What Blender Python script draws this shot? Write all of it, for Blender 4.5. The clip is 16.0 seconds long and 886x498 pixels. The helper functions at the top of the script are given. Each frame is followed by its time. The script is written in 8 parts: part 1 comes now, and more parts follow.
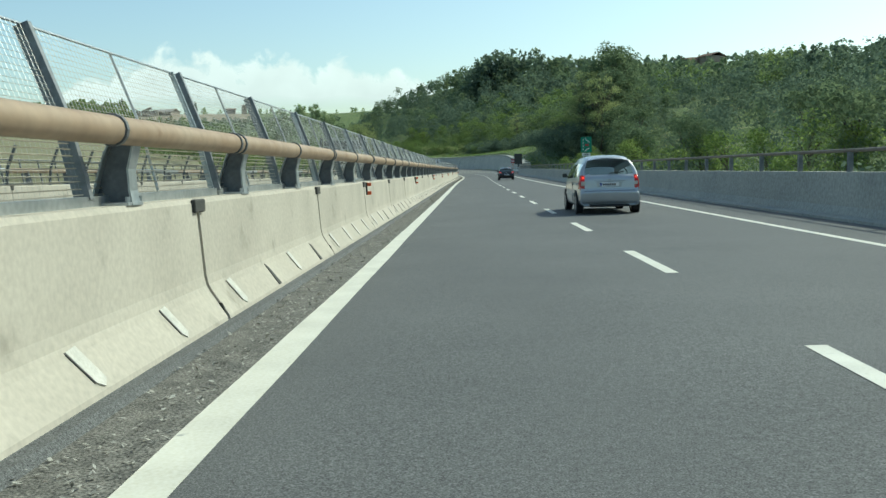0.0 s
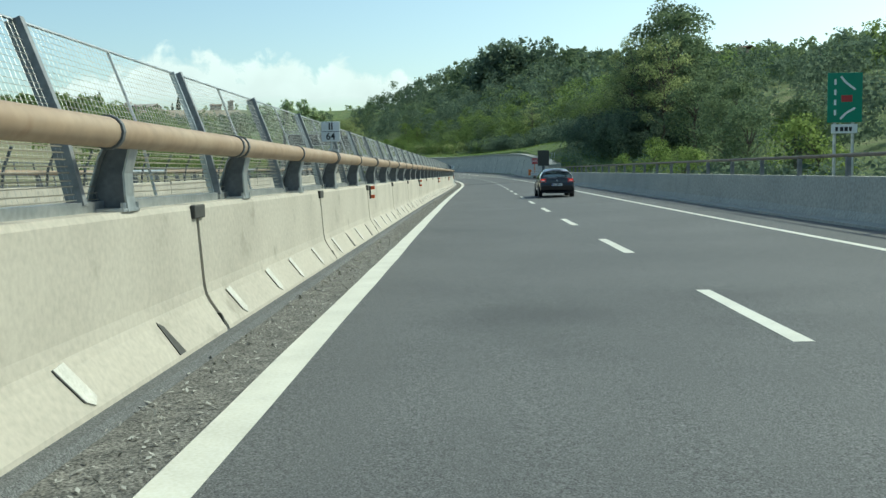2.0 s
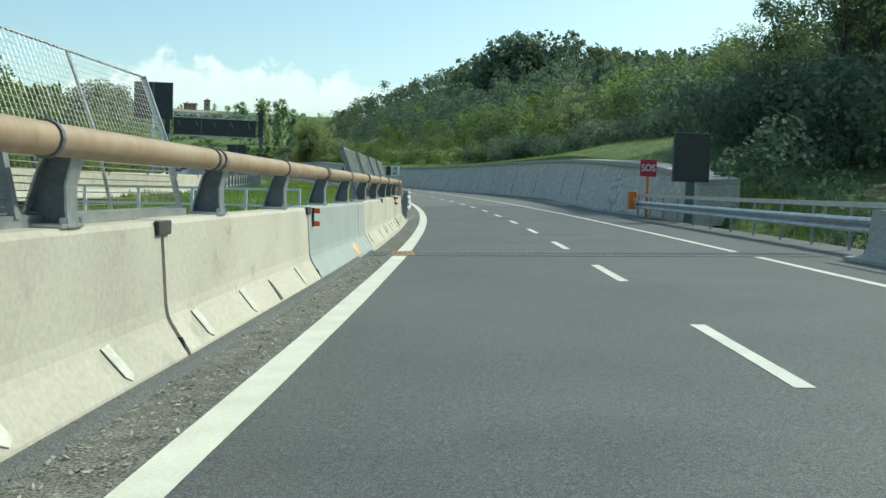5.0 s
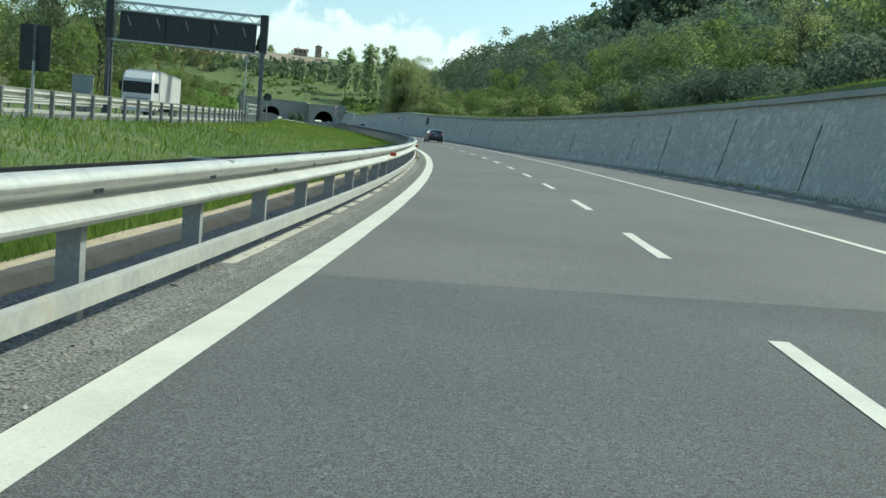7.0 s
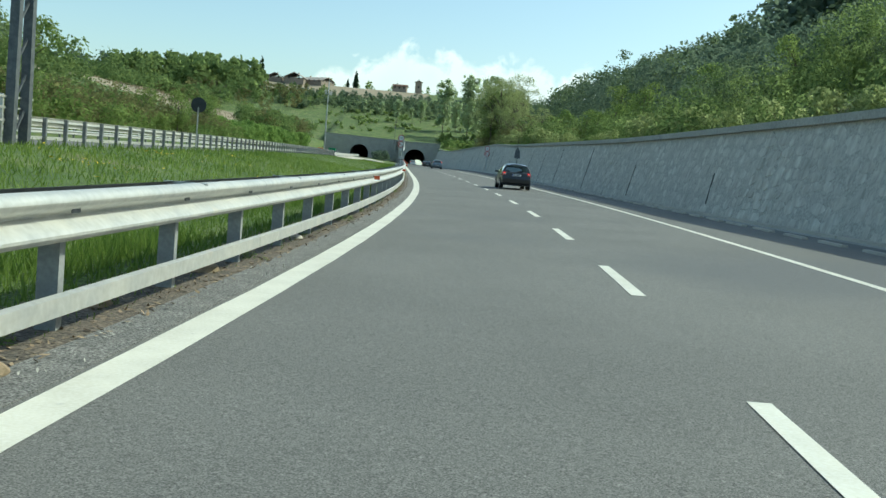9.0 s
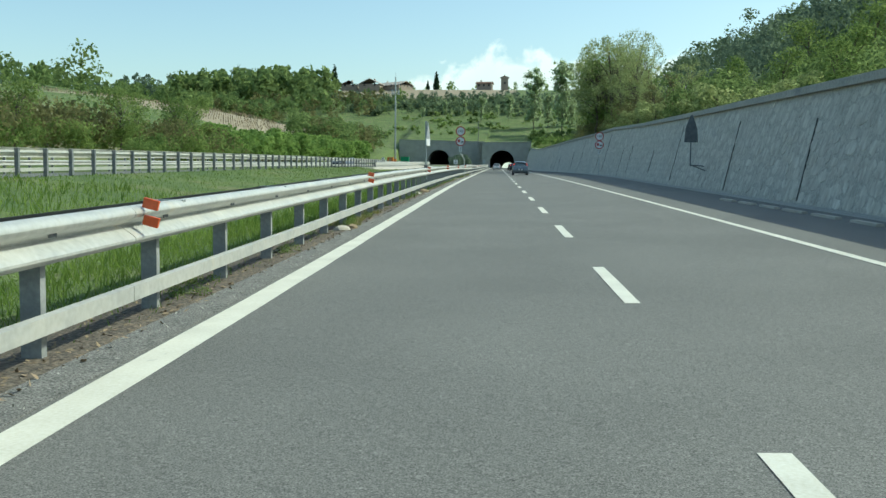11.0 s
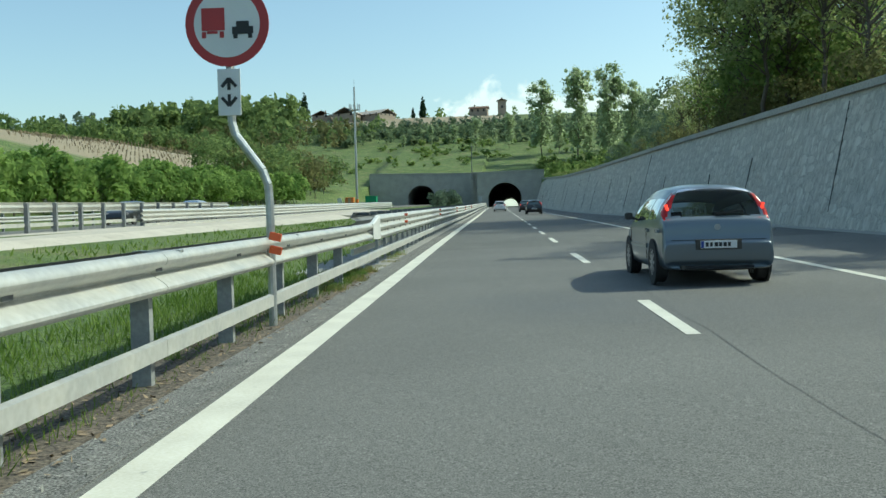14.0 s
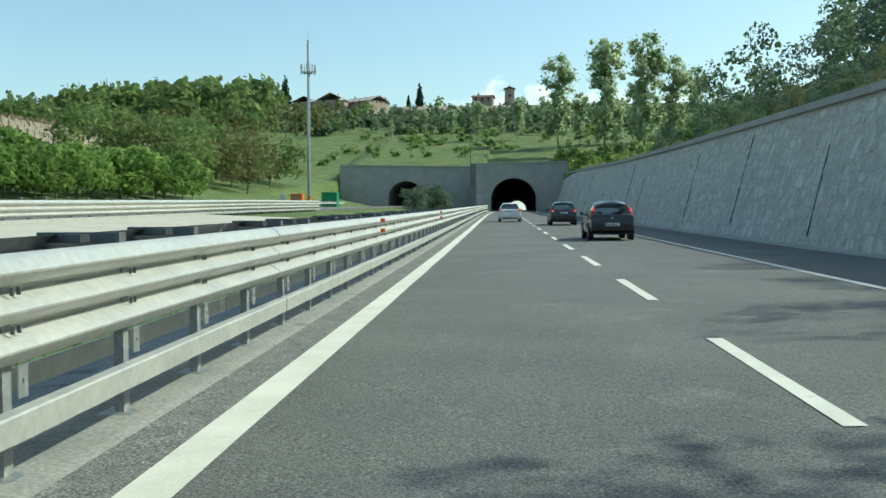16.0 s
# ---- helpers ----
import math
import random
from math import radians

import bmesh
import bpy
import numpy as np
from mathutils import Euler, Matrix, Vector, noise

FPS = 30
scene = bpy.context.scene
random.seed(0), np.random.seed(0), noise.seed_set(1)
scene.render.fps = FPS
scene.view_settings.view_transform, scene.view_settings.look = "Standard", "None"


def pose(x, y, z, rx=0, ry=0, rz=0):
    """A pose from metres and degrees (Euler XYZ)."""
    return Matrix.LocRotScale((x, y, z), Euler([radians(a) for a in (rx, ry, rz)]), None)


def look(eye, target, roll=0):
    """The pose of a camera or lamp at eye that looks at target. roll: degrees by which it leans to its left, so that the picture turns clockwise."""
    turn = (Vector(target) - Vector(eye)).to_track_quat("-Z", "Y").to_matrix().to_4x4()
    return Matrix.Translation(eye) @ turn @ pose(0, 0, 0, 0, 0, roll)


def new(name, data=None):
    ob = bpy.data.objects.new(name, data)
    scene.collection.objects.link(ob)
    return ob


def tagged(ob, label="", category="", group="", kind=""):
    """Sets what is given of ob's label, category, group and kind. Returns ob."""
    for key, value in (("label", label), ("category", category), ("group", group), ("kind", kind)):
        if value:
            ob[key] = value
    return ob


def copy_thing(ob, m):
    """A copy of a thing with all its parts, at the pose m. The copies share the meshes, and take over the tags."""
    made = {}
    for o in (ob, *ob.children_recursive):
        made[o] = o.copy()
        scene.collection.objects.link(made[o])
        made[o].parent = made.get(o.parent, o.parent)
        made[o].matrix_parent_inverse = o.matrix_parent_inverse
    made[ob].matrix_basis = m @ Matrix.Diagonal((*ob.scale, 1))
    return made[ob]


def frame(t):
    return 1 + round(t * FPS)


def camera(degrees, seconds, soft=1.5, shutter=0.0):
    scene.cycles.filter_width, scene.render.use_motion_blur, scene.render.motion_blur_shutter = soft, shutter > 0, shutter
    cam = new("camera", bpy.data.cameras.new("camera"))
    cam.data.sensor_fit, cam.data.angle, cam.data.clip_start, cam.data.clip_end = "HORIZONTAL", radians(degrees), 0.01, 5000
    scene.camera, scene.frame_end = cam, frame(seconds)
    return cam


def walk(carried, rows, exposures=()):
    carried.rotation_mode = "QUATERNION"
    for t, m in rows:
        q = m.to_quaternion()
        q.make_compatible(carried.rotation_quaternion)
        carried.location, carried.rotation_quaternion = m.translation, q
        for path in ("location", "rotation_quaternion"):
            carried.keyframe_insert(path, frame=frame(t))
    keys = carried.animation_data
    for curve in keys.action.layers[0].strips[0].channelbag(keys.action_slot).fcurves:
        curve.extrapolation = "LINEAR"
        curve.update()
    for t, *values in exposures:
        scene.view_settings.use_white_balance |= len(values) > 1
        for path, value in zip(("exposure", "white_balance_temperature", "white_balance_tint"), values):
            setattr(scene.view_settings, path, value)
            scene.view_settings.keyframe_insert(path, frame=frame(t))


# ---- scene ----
cam = camera(50.75, 16.0)
PATH = [
    (0.0, (1.358, 0.000, 1.270), (0.751, 19.922, -0.390), -1.58),
    (0.5, (1.350, 14.366, 1.285), (0.729, 34.275, -0.519), -0.52),
    (1.0, (1.372, 28.599, 1.300), (0.557, 48.487, -0.655), 0.92),
    (1.5, (1.365, 42.670, 1.288), (0.616, 62.573, -0.529), -0.62),
    (2.0, (1.307, 56.595, 1.291), (0.686, 76.522, -0.304), -0.86),
    (2.5, (1.292, 70.386, 1.299), (0.678, 90.314, -0.278), -0.06),
    (3.0, (1.323, 84.105, 1.334), (1.153, 104.065, 0.080), -0.87),
    (3.5, (1.392, 97.887, 1.360), (1.239, 117.857, 0.282), -0.70),
    (4.0, (1.514, 111.732, 1.375), (1.333, 131.703, 0.324), -0.18),
    (4.5, (1.673, 125.626, 1.384), (1.362, 145.592, 0.273), 0.70),
    (5.0, (1.810, 139.556, 1.389), (1.235, 159.512, 0.198), 1.96),
    (5.5, (1.844, 153.510, 1.413), (0.801, 173.445, 0.180), 3.62),
    (6.0, (1.626, 167.491, 1.480), (-0.154, 187.346, -0.144), 5.69),
    (6.5, (1.162, 181.391, 1.542), (-1.231, 201.139, -0.529), 5.07),
    (7.0, (0.411, 195.142, 1.656), (-2.588, 214.802, -0.466), 5.24),
    (7.5, (-0.810, 208.677, 1.833), (-4.495, 228.244, -0.050), 6.03),
    (8.0, (-2.471, 221.923, 2.044), (-6.720, 241.390, 0.318), 5.17),
    (8.5, (-4.568, 235.076, 2.258), (-9.354, 254.431, 0.688), 4.98),
    (9.0, (-7.003, 248.198, 2.497), (-12.383, 267.404, 1.021), 5.03),
    (9.5, (-9.877, 261.282, 2.759), (-15.912, 280.292, 1.281), 4.54),
    (10.0, (-13.206, 274.292, 3.039), (-19.835, 293.104, 1.556), 3.36),
    (10.5, (-16.948, 287.261, 3.327), (-24.049, 305.898, 1.838), 1.90),
    (11.0, (-21.040, 300.233, 3.618), (-28.479, 318.738, 2.125), 0.60),
    (11.5, (-25.395, 313.267, 3.908), (-33.005, 331.702, 2.412), -0.13),
    (12.0, (-29.935, 326.389, 4.142), (-37.596, 344.825, 2.949), -0.30),
    (12.5, (-34.525, 339.447, 4.399), (-42.100, 357.934, 3.483), -1.49),
    (13.0, (-39.092, 352.374, 4.627), (-46.589, 370.891, 3.668), -2.23),
    (13.5, (-43.584, 365.251, 4.922), (-51.093, 383.763, 3.955), -2.41),
    (14.0, (-48.087, 378.260, 5.119), (-55.555, 396.802, 4.451), -1.45),
    (14.5, (-52.705, 391.566, 5.332), (-60.217, 410.096, 4.887), -0.16),
    (15.0, (-57.240, 405.202, 5.565), (-64.855, 423.688, 5.056), -1.24),
    (15.5, (-62.121, 419.409, 5.783), (-69.686, 437.915, 5.226), -0.94),
    (16.0, (-67.138, 434.100, 6.025), (-74.664, 452.619, 5.382), -0.22),
]

walk(cam, [(t, look(eye, aim, roll)) for t, eye, aim, roll in PATH], [(0.0, 0.14, 6350, -12), (5.5, 0.28, 6350, -12), (12.5, 0.34, 6350, -12), (14.8, 0.28, 6350, -12), (15.5, 0.28, 6350, -12), (16.0, 0.38, 6350, -12)])

# ---- world, sun, exposure ----
scene.view_settings.exposure = 0.0
SUN_DIR = Vector((0.62, 0.42, 0.72)).normalized()
world = bpy.data.worlds.new("sky")
scene.world = world
world.use_nodes = True
wn = world.node_tree.nodes
sky = wn.new("ShaderNodeTexSky")
sky.sky_type = "NISHITA"
sky.sun_disc = False
sky.sun_elevation = math.asin(SUN_DIR.z)
sky.sun_rotation = math.atan2(SUN_DIR.x, SUN_DIR.y)
sky.air_density, sky.dust_density, sky.ozone_density = 1.0, 1.6, 1.2
world.node_tree.links.new(sky.outputs[0], wn["Background"].inputs[0])
wn["Background"].inputs[1].default_value = 0.15
sun = new("sun", bpy.data.lights.new("sun", "SUN"))
sun.data.energy, sun.data.angle, sun.data.color = 3.0, radians(0.5), (1.0, 0.95, 0.86)
sun.matrix_world = look(SUN_DIR * 100, (0, 0, 0))

# ---- the road's line: s metres along, d metres to the right of the left edge line, z above the asphalt ----
S0, S1 = -1500, 4500
SG = np.arange(S0, S1 + 1.0)
KAP = [-0.05, -0.07, -0.02, 0.05, -0.12, -0.26, 0.33, 2.0, 2.47, 1.97, 2.74, 1.73, 0.16, -0.18, -0.01, -0.02, -0.09, 0.09, 0.01, -0.1, -0.21, -0.32, -0.1]
BANK = [-0.11, 0.62, 1.65, 3.22, 3.31, 2.68, 2.4, 2.11, 2.08, 0.24, 0.0, 0.0]
GRADE = [0.14, -0.06, 0.09, 0.03, 1.26, 1.87, 2.11, 1.63, 1.45, 1.66, 1.65, 1.58]
kap = np.where((SG > 620) | (SG < -60), 0, np.interp(SG, -40 + 30.0 * np.arange(23), KAP)) * 1e-3
TH = np.cumsum(kap)
TH -= TH[-S0]
PX, PY = np.cumsum(-np.sin(TH)), np.cumsum(np.cos(TH))
PX, PY = PX - PX[-S0], PY - PY[-S0]
PZ = np.cumsum(np.where((SG > 640) | (SG < -60), 0, np.interp(SG, -40 + 60.0 * np.arange(12), GRADE)) * 1e-2)
PZ -= PZ[-S0]
BK = np.interp(SG, -40 + 60.0 * np.arange(12), BANK) * 1e-2


def rpa(s, d, z=0.0):
    """Places on the road's frame, for arrays."""
    s, d = np.broadcast_arrays(np.asarray(s, float), np.asarray(d, float))
    t = np.interp(s, SG, TH)
    dn = np.clip(d, -60, 60)
    fx = d - dn
    x = np.interp(s, SG, PX) + dn * np.cos(t) + fx * math.cos(0.16)
    y = np.interp(s, SG, PY) + dn * np.sin(t) + fx * math.sin(0.16)
    return np.stack([x, y, np.interp(s, SG, PZ) + np.clip(d, -30, 30) * np.interp(s, SG, BK) + z], -1)


def rp(s, d, z=0.0):
    return Vector(rpa(s, d, z).tolist())


def at_road(s, d, z=0.0, turn=0.0):
    """An upright pose on the road's frame that faces along it."""
    p = rp(s, d, z)
    return pose(p.x, p.y, p.z, 0, 0, math.degrees(float(np.interp(s, SG, TH))) + turn)


# ---- materials ----
def mat(name, c1, c2=None, scale=3.0, rough=0.7, metal=0.0, fine=60.0, speck=0.25, bump=0.15, dist=0.01, stretch=(1, 1, 1), per_object=0.0, per_island=0.0, stain=None, trans=0.0, spec=0.5, mid=None):
    m = bpy.data.materials.new(name)
    m.use_nodes = True
    n, l = m.node_tree.nodes, m.node_tree.links
    b = n["Principled BSDF"]
    b.inputs["Roughness"].default_value, b.inputs["Metallic"].default_value = rough, metal
    b.inputs["Specular IOR Level"].default_value = spec
    tc, mp = n.new("ShaderNodeTexCoord"), n.new("ShaderNodeMapping")
    mp.inputs["Scale"].default_value = stretch
    l.new(tc.outputs["Object"], mp.inputs[0])
    big = n.new("ShaderNodeTexNoise")
    big.inputs["Scale"].default_value, big.inputs["Detail"].default_value = scale, 5
    sm = n.new("ShaderNodeTexNoise")
    sm.inputs["Scale"].default_value, sm.inputs["Detail"].default_value = fine, 3
    for q in (big, sm):
        l.new(mp.outputs[0], q.inputs[0])
    rmp = n.new("ShaderNodeValToRGB")
    rmp.color_ramp.elements[0].position, rmp.color_ramp.elements[1].position = 0.32, 0.68
    rmp.color_ramp.elements[0].color = (*c1, 1)
    rmp.color_ramp.elements[1].color = (*(c2 or [v * 0.8 for v in c1]), 1)
    l.new(big.outputs[0], rmp.inputs[0])
    col = rmp.outputs[0]
    if stain:
        sc, thr, scol = stain
        st = n.new("ShaderNodeTexNoise")
        st.inputs["Scale"].default_value, st.inputs["Detail"].default_value = sc, 6
        l.new(mp.outputs[0], st.inputs[0])
        sr = n.new("ShaderNodeValToRGB")
        sr.color_ramp.elements[0].position, sr.color_ramp.elements[1].position = thr, min(1, thr + 0.12)
        l.new(st.outputs[0], sr.inputs[0])
        mx = n.new("ShaderNodeMixRGB")
        mx.inputs[2].default_value = (*scol, 1)
        l.new(sr.outputs[0], mx.inputs[0]), l.new(col, mx.inputs[1])
        col = mx.outputs[0]
    mul = n.new("ShaderNodeMixRGB")
    mul.blend_type, mul.inputs[0].default_value = "OVERLAY", speck
    grain = sm.outputs[0]
    if speck > 0.7:
        gr = n.new("ShaderNodeValToRGB")
        gr.color_ramp.elements[0].position, gr.color_ramp.elements[1].position = 0.28, 0.74
        l.new(grain, gr.inputs[0])
        grain = gr.outputs[0]
    l.new(col, mul.inputs[1]), l.new(grain, mul.inputs[2])
    col = mul.outputs[0]
    if mid:
        mn, mo = n.new("ShaderNodeTexNoise"), n.new("ShaderNodeMixRGB")
        mn.inputs["Scale"].default_value, mn.inputs["Detail"].default_value, mn.inputs["Roughness"].default_value = mid[0], 8, 0.75
        mo.blend_type, mo.inputs[0].default_value = "OVERLAY", mid[1]
        mc = n.new("ShaderNodeValToRGB")
        mc.color_ramp.elements[0].position, mc.color_ramp.elements[1].position = 0.3, 0.7
        l.new(mp.outputs[0], mn.inputs[0]), l.new(mn.outputs[0], mc.inputs[0])
        l.new(col, mo.inputs[1]), l.new(mc.outputs[0], mo.inputs[2])
        col = mo.outputs[0]
    if per_object or per_island:
        oi, hs = n.new("ShaderNodeNewGeometry" if per_island else "ShaderNodeObjectInfo"), n.new("ShaderNodeHueSaturation")
        mr = n.new("ShaderNodeMapRange")
        mr.inputs[3].default_value, mr.inputs[4].default_value = 1 - per_object - per_island, 1 + per_object + per_island
        l.new(oi.outputs["Random Per Island" if per_island else "Random"], mr.inputs[0]), l.new(mr.outputs[0], hs.inputs["Value"])
        l.new(col, hs.inputs["Color"])
        col = hs.outputs[0]
    l.new(col, b.inputs["Base Color"])
    if bump:
        bp = n.new("ShaderNodeBump")
        bp.inputs["Strength"].default_value, bp.inputs["Distance"].default_value = bump, dist
        l.new(sm.outputs[0], bp.inputs["Height"])
        l.new(bp.outputs[0], b.inputs["Normal"])
    if trans:
        b.inputs["Transmission Weight"].default_value = trans
    return m


def leaf_mat(name, dark, light, glow=0.35):
    """Leaves: two greens mixed clump by clump, partly see-through to light."""
    m = bpy.data.materials.new(name)
    m.use_nodes = True
    n, l = m.node_tree.nodes, m.node_tree.links
    n.remove(n["Principled BSDF"])
    ge, nz = n.new("ShaderNodeNewGeometry"), n.new("ShaderNodeTexNoise")
    nz.inputs["Scale"].default_value, nz.inputs["Detail"].default_value = 0.11, 4
    l.new(ge.outputs["Position"], nz.inputs[0])
    ad = n.new("ShaderNodeMath")
    ad.operation = "MULTIPLY_ADD"
    ad.inputs[1].default_value, ad.inputs[2].default_value = 0.45, -0.22
    l.new(ge.outputs["Random Per Island"], ad.inputs[0])
    sm = n.new("ShaderNodeMath")
    l.new(nz.outputs[0], sm.inputs[0]), l.new(ad.outputs[0], sm.inputs[1])
    rm = n.new("ShaderNodeValToRGB")
    rm.color_ramp.elements[0].position, rm.color_ramp.elements[1].position = 0.3, 0.72
    rm.color_ramp.elements[0].color, rm.color_ramp.elements[1].color = (*dark, 1), (*light, 1)
    l.new(sm.outputs[0], rm.inputs[0])
    df, tr, mx = n.new("ShaderNodeBsdfDiffuse"), n.new("ShaderNodeBsdfTranslucent"), n.new("ShaderNodeMixShader")
    mx.inputs[0].default_value = glow
    l.new(rm.outputs[0], df.inputs[0]), l.new(rm.outputs[0], tr.inputs[0])
    l.new(df.outputs[0], mx.inputs[1]), l.new(tr.outputs[0], mx.inputs[2])
    l.new(mx.outputs[0], n["Material Output"].inputs[0])
    return m


def glow_mat(name, color, power):
    m = bpy.data.materials.new(name)
    m.use_nodes = True
    b = m.node_tree.nodes["Principled BSDF"]
    b.inputs["Base Color"].default_value = (*color, 1)
    b.inputs["Emission Color"].default_value = (*color, 1)
    b.inputs["Emission Strength"].default_value = power
    return m


M_ASPHALT = mat("asphalt", (0.138, 0.136, 0.125), (0.17, 0.167, 0.153), 0.35, 0.85, fine=110, speck=0.75, bump=0.3, dist=0.005, stain=(0.12, 0.62, (0.125, 0.127, 0.125)), mid=(34.0, 0.42))
M_SHOULDER = mat("shoulder_asphalt", (0.17, 0.165, 0.155), (0.225, 0.215, 0.195), 1.2, 0.9, fine=40, speck=0.9, bump=0.8, dist=0.02)
M_GRIT = mat("grit", (0.11, 0.107, 0.095), (0.20, 0.192, 0.168), 5.0, 0.95, fine=60, speck=0.95, bump=0.8, dist=0.012)
M_PAINT = mat("road_paint", (0.74, 0.72, 0.62), (0.62, 0.60, 0.51), 2.0, 0.6, fine=45, speck=0.35, bump=0.3, dist=0.004, stain=(7.0, 0.68, (0.3, 0.3, 0.28)))
M_CONC = mat("pale_concrete", (0.53, 0.485, 0.405), (0.45, 0.41, 0.34), 0.9, 0.85, fine=22, speck=0.22, bump=0.12, dist=0.004, stain=(2.3, 0.60, (0.36, 0.325, 0.265)), per_object=0.06)
M_CONC_NEW = mat("fresh_grey_concrete", (0.37, 0.40, 0.39), (0.33, 0.36, 0.35), 1.5, 0.8, fine=30, speck=0.2, bump=0.1, dist=0.004, stain=(2.0, 0.68, (0.55, 0.52, 0.44)))
M_CONC_DARK = mat("grey_concrete", (0.40, 0.39, 0.345), (0.33, 0.325, 0.29), 0.6, 0.9, fine=14, speck=0.5, bump=0.4, dist=0.02, stain=(0.9, 0.64, (0.28, 0.28, 0.265)))
M_RUST = mat("weathered_tan_steel", (0.34, 0.235, 0.15), (0.40, 0.30, 0.205), 1.6, 0.6, 0.1, fine=9, speck=0.25, bump=0.04, dist=0.003, stain=(4.0, 0.62, (0.27, 0.17, 0.10)))
M_GALV = mat("galvanised_steel", (0.40, 0.42, 0.42), (0.55, 0.56, 0.55), 4.0, 0.42, 0.75, fine=20, speck=0.3, bump=0.08, dist=0.003)
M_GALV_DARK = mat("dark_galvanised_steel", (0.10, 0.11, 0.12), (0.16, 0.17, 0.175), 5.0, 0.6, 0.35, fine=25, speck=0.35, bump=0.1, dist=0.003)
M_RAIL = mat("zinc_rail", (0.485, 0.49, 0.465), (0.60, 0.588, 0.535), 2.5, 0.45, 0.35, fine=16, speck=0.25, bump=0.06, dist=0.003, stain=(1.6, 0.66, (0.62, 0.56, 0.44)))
M_BLACK = mat("black_rubber", (0.02, 0.02, 0.02), (0.035, 0.035, 0.034), 8, 0.85, bump=0.2)
M_DARKBOX = mat("dark_grey_plastic", (0.045, 0.045, 0.04), (0.07, 0.068, 0.06), 12, 0.8, bump=0.15)
M_RED = mat("red_reflector", (0.70, 0.10, 0.03), (0.62, 0.12, 0.035), 6, 0.3, bump=0.05)
M_WHITE = mat("white_sheet", (0.75, 0.76, 0.76), (0.68, 0.69, 0.69), 3, 0.45, bump=0.03, speck=0.1)
M_GREY_SHEET = mat("grey_sheet", (0.42, 0.44, 0.45), (0.36, 0.38, 0.39), 2, 0.5, 0.2, bump=0.05, speck=0.15)
M_SIGN_BACK = mat("dark_sign_back", (0.035, 0.042, 0.042), (0.055, 0.06, 0.06), 3, 0.6, 0.2, bump=0.05)
M_SIGN_GREEN = mat("green_sign_face", (0.01, 0.22, 0.13), (0.012, 0.19, 0.11), 3, 0.4, bump=0.02, speck=0.08)
M_SIGN_RED = mat("red_sign_face", (0.42, 0.03, 0.035), (0.36, 0.03, 0.03), 3, 0.4, bump=0.02, speck=0.08)
M_INK = mat("black_ink", (0.015, 0.015, 0.018), (0.02, 0.02, 0.02), 5, 0.5, bump=0.0, speck=0.05)
M_ORANGE = mat("orange_paint", (0.72, 0.20, 0.03), (0.6, 0.17, 0.03), 4, 0.5, bump=0.05)
M_GREENBOX = mat("green_painted_metal", (0.02, 0.30, 0.13), (0.02, 0.25, 0.11), 3, 0.5, bump=0.05)
M_BARK = mat("bark", (0.075, 0.06, 0.045), (0.13, 0.11, 0.09), 4, 0.95, fine=22, speck=0.6, bump=0.8, dist=0.03, stretch=(1, 1, 0.25))
M_STONE = mat("grey_stone", (0.48, 0.457, 0.398), (0.57, 0.541, 0.472), 0.9, 0.92, fine=5, speck=0.6, bump=1.0, dist=0.09, per_island=0.09, stretch=(1, 1, 0.3), stain=(1.6, 0.6, (0.40, 0.382, 0.335)))
M_MORTAR = mat("stone_joint", (0.42, 0.40, 0.35), (0.49, 0.468, 0.41), 1.6, 0.95, fine=12, speck=0.6, bump=0.6, dist=0.03)
M_ROOF = mat("brown_roof_tiles", (0.13, 0.075, 0.05), (0.19, 0.11, 0.075), 3, 0.9, fine=8, bump=0.4)
M_PLASTER = mat("pale_plaster", (0.55, 0.50, 0.43), (0.48, 0.44, 0.38), 1, 0.9, bump=0.1)
M_LEAF = leaf_mat("spring_leaves", (0.135, 0.205, 0.065), (0.27, 0.34, 0.11), 0.6)
M_LEAF_HEDGE = leaf_mat("hedge_leaves", (0.13, 0.22, 0.06), (0.29, 0.40, 0.12), 0.6)
# dark green with the hill's blue haze mixed into the leaf colour
M_LEAF_DARK = leaf_mat("hazy_wood_leaves", (0.112, 0.158, 0.118), (0.195, 0.248, 0.165), 0.52)
M_LEAF_HILL = leaf_mat("hill_leaves", (0.12, 0.17, 0.10), (0.215, 0.268, 0.145), 0.52)
M_LEAF_PALE = leaf_mat("pale_young_leaves", (0.24, 0.29, 0.125), (0.40, 0.44, 0.20), 0.66)
M_LEAF_POPLAR = leaf_mat("poplar_leaves", (0.34, 0.42, 0.24), (0.50, 0.57, 0.36), 0.75)
M_LEAF_BROWN = leaf_mat("reddish_young_leaves", (0.15, 0.155, 0.07), (0.25, 0.245, 0.11), 0.58)
M_LEAF_OLIVE = leaf_mat("olive_leaves", (0.135, 0.195, 0.075), (0.255, 0.325, 0.12), 0.6)
M_NEEDLE = leaf_mat("dark_needles", (0.02, 0.042, 0.026), (0.05, 0.08, 0.04), 0.2)
M_WEED = leaf_mat("yellowish_weeds", (0.24, 0.23, 0.08), (0.36, 0.34, 0.14), 0.55)
M_GRASS = leaf_mat("grass_blades", (0.115, 0.19, 0.038), (0.25, 0.335, 0.08), 0.55)
M_DRY = mat("dry_litter", (0.34, 0.25, 0.16), (0.23, 0.18, 0.11), 7, 0.95, bump=0.5)
M_FLOWER = mat("yellow_petals", (0.75, 0.55, 0.03), (0.7, 0.5, 0.03), 7, 0.7, bump=0)
M_TYRE = mat("tyre_rubber", (0.022, 0.022, 0.023), (0.035, 0.035, 0.035), 12, 0.8, bump=0.2)
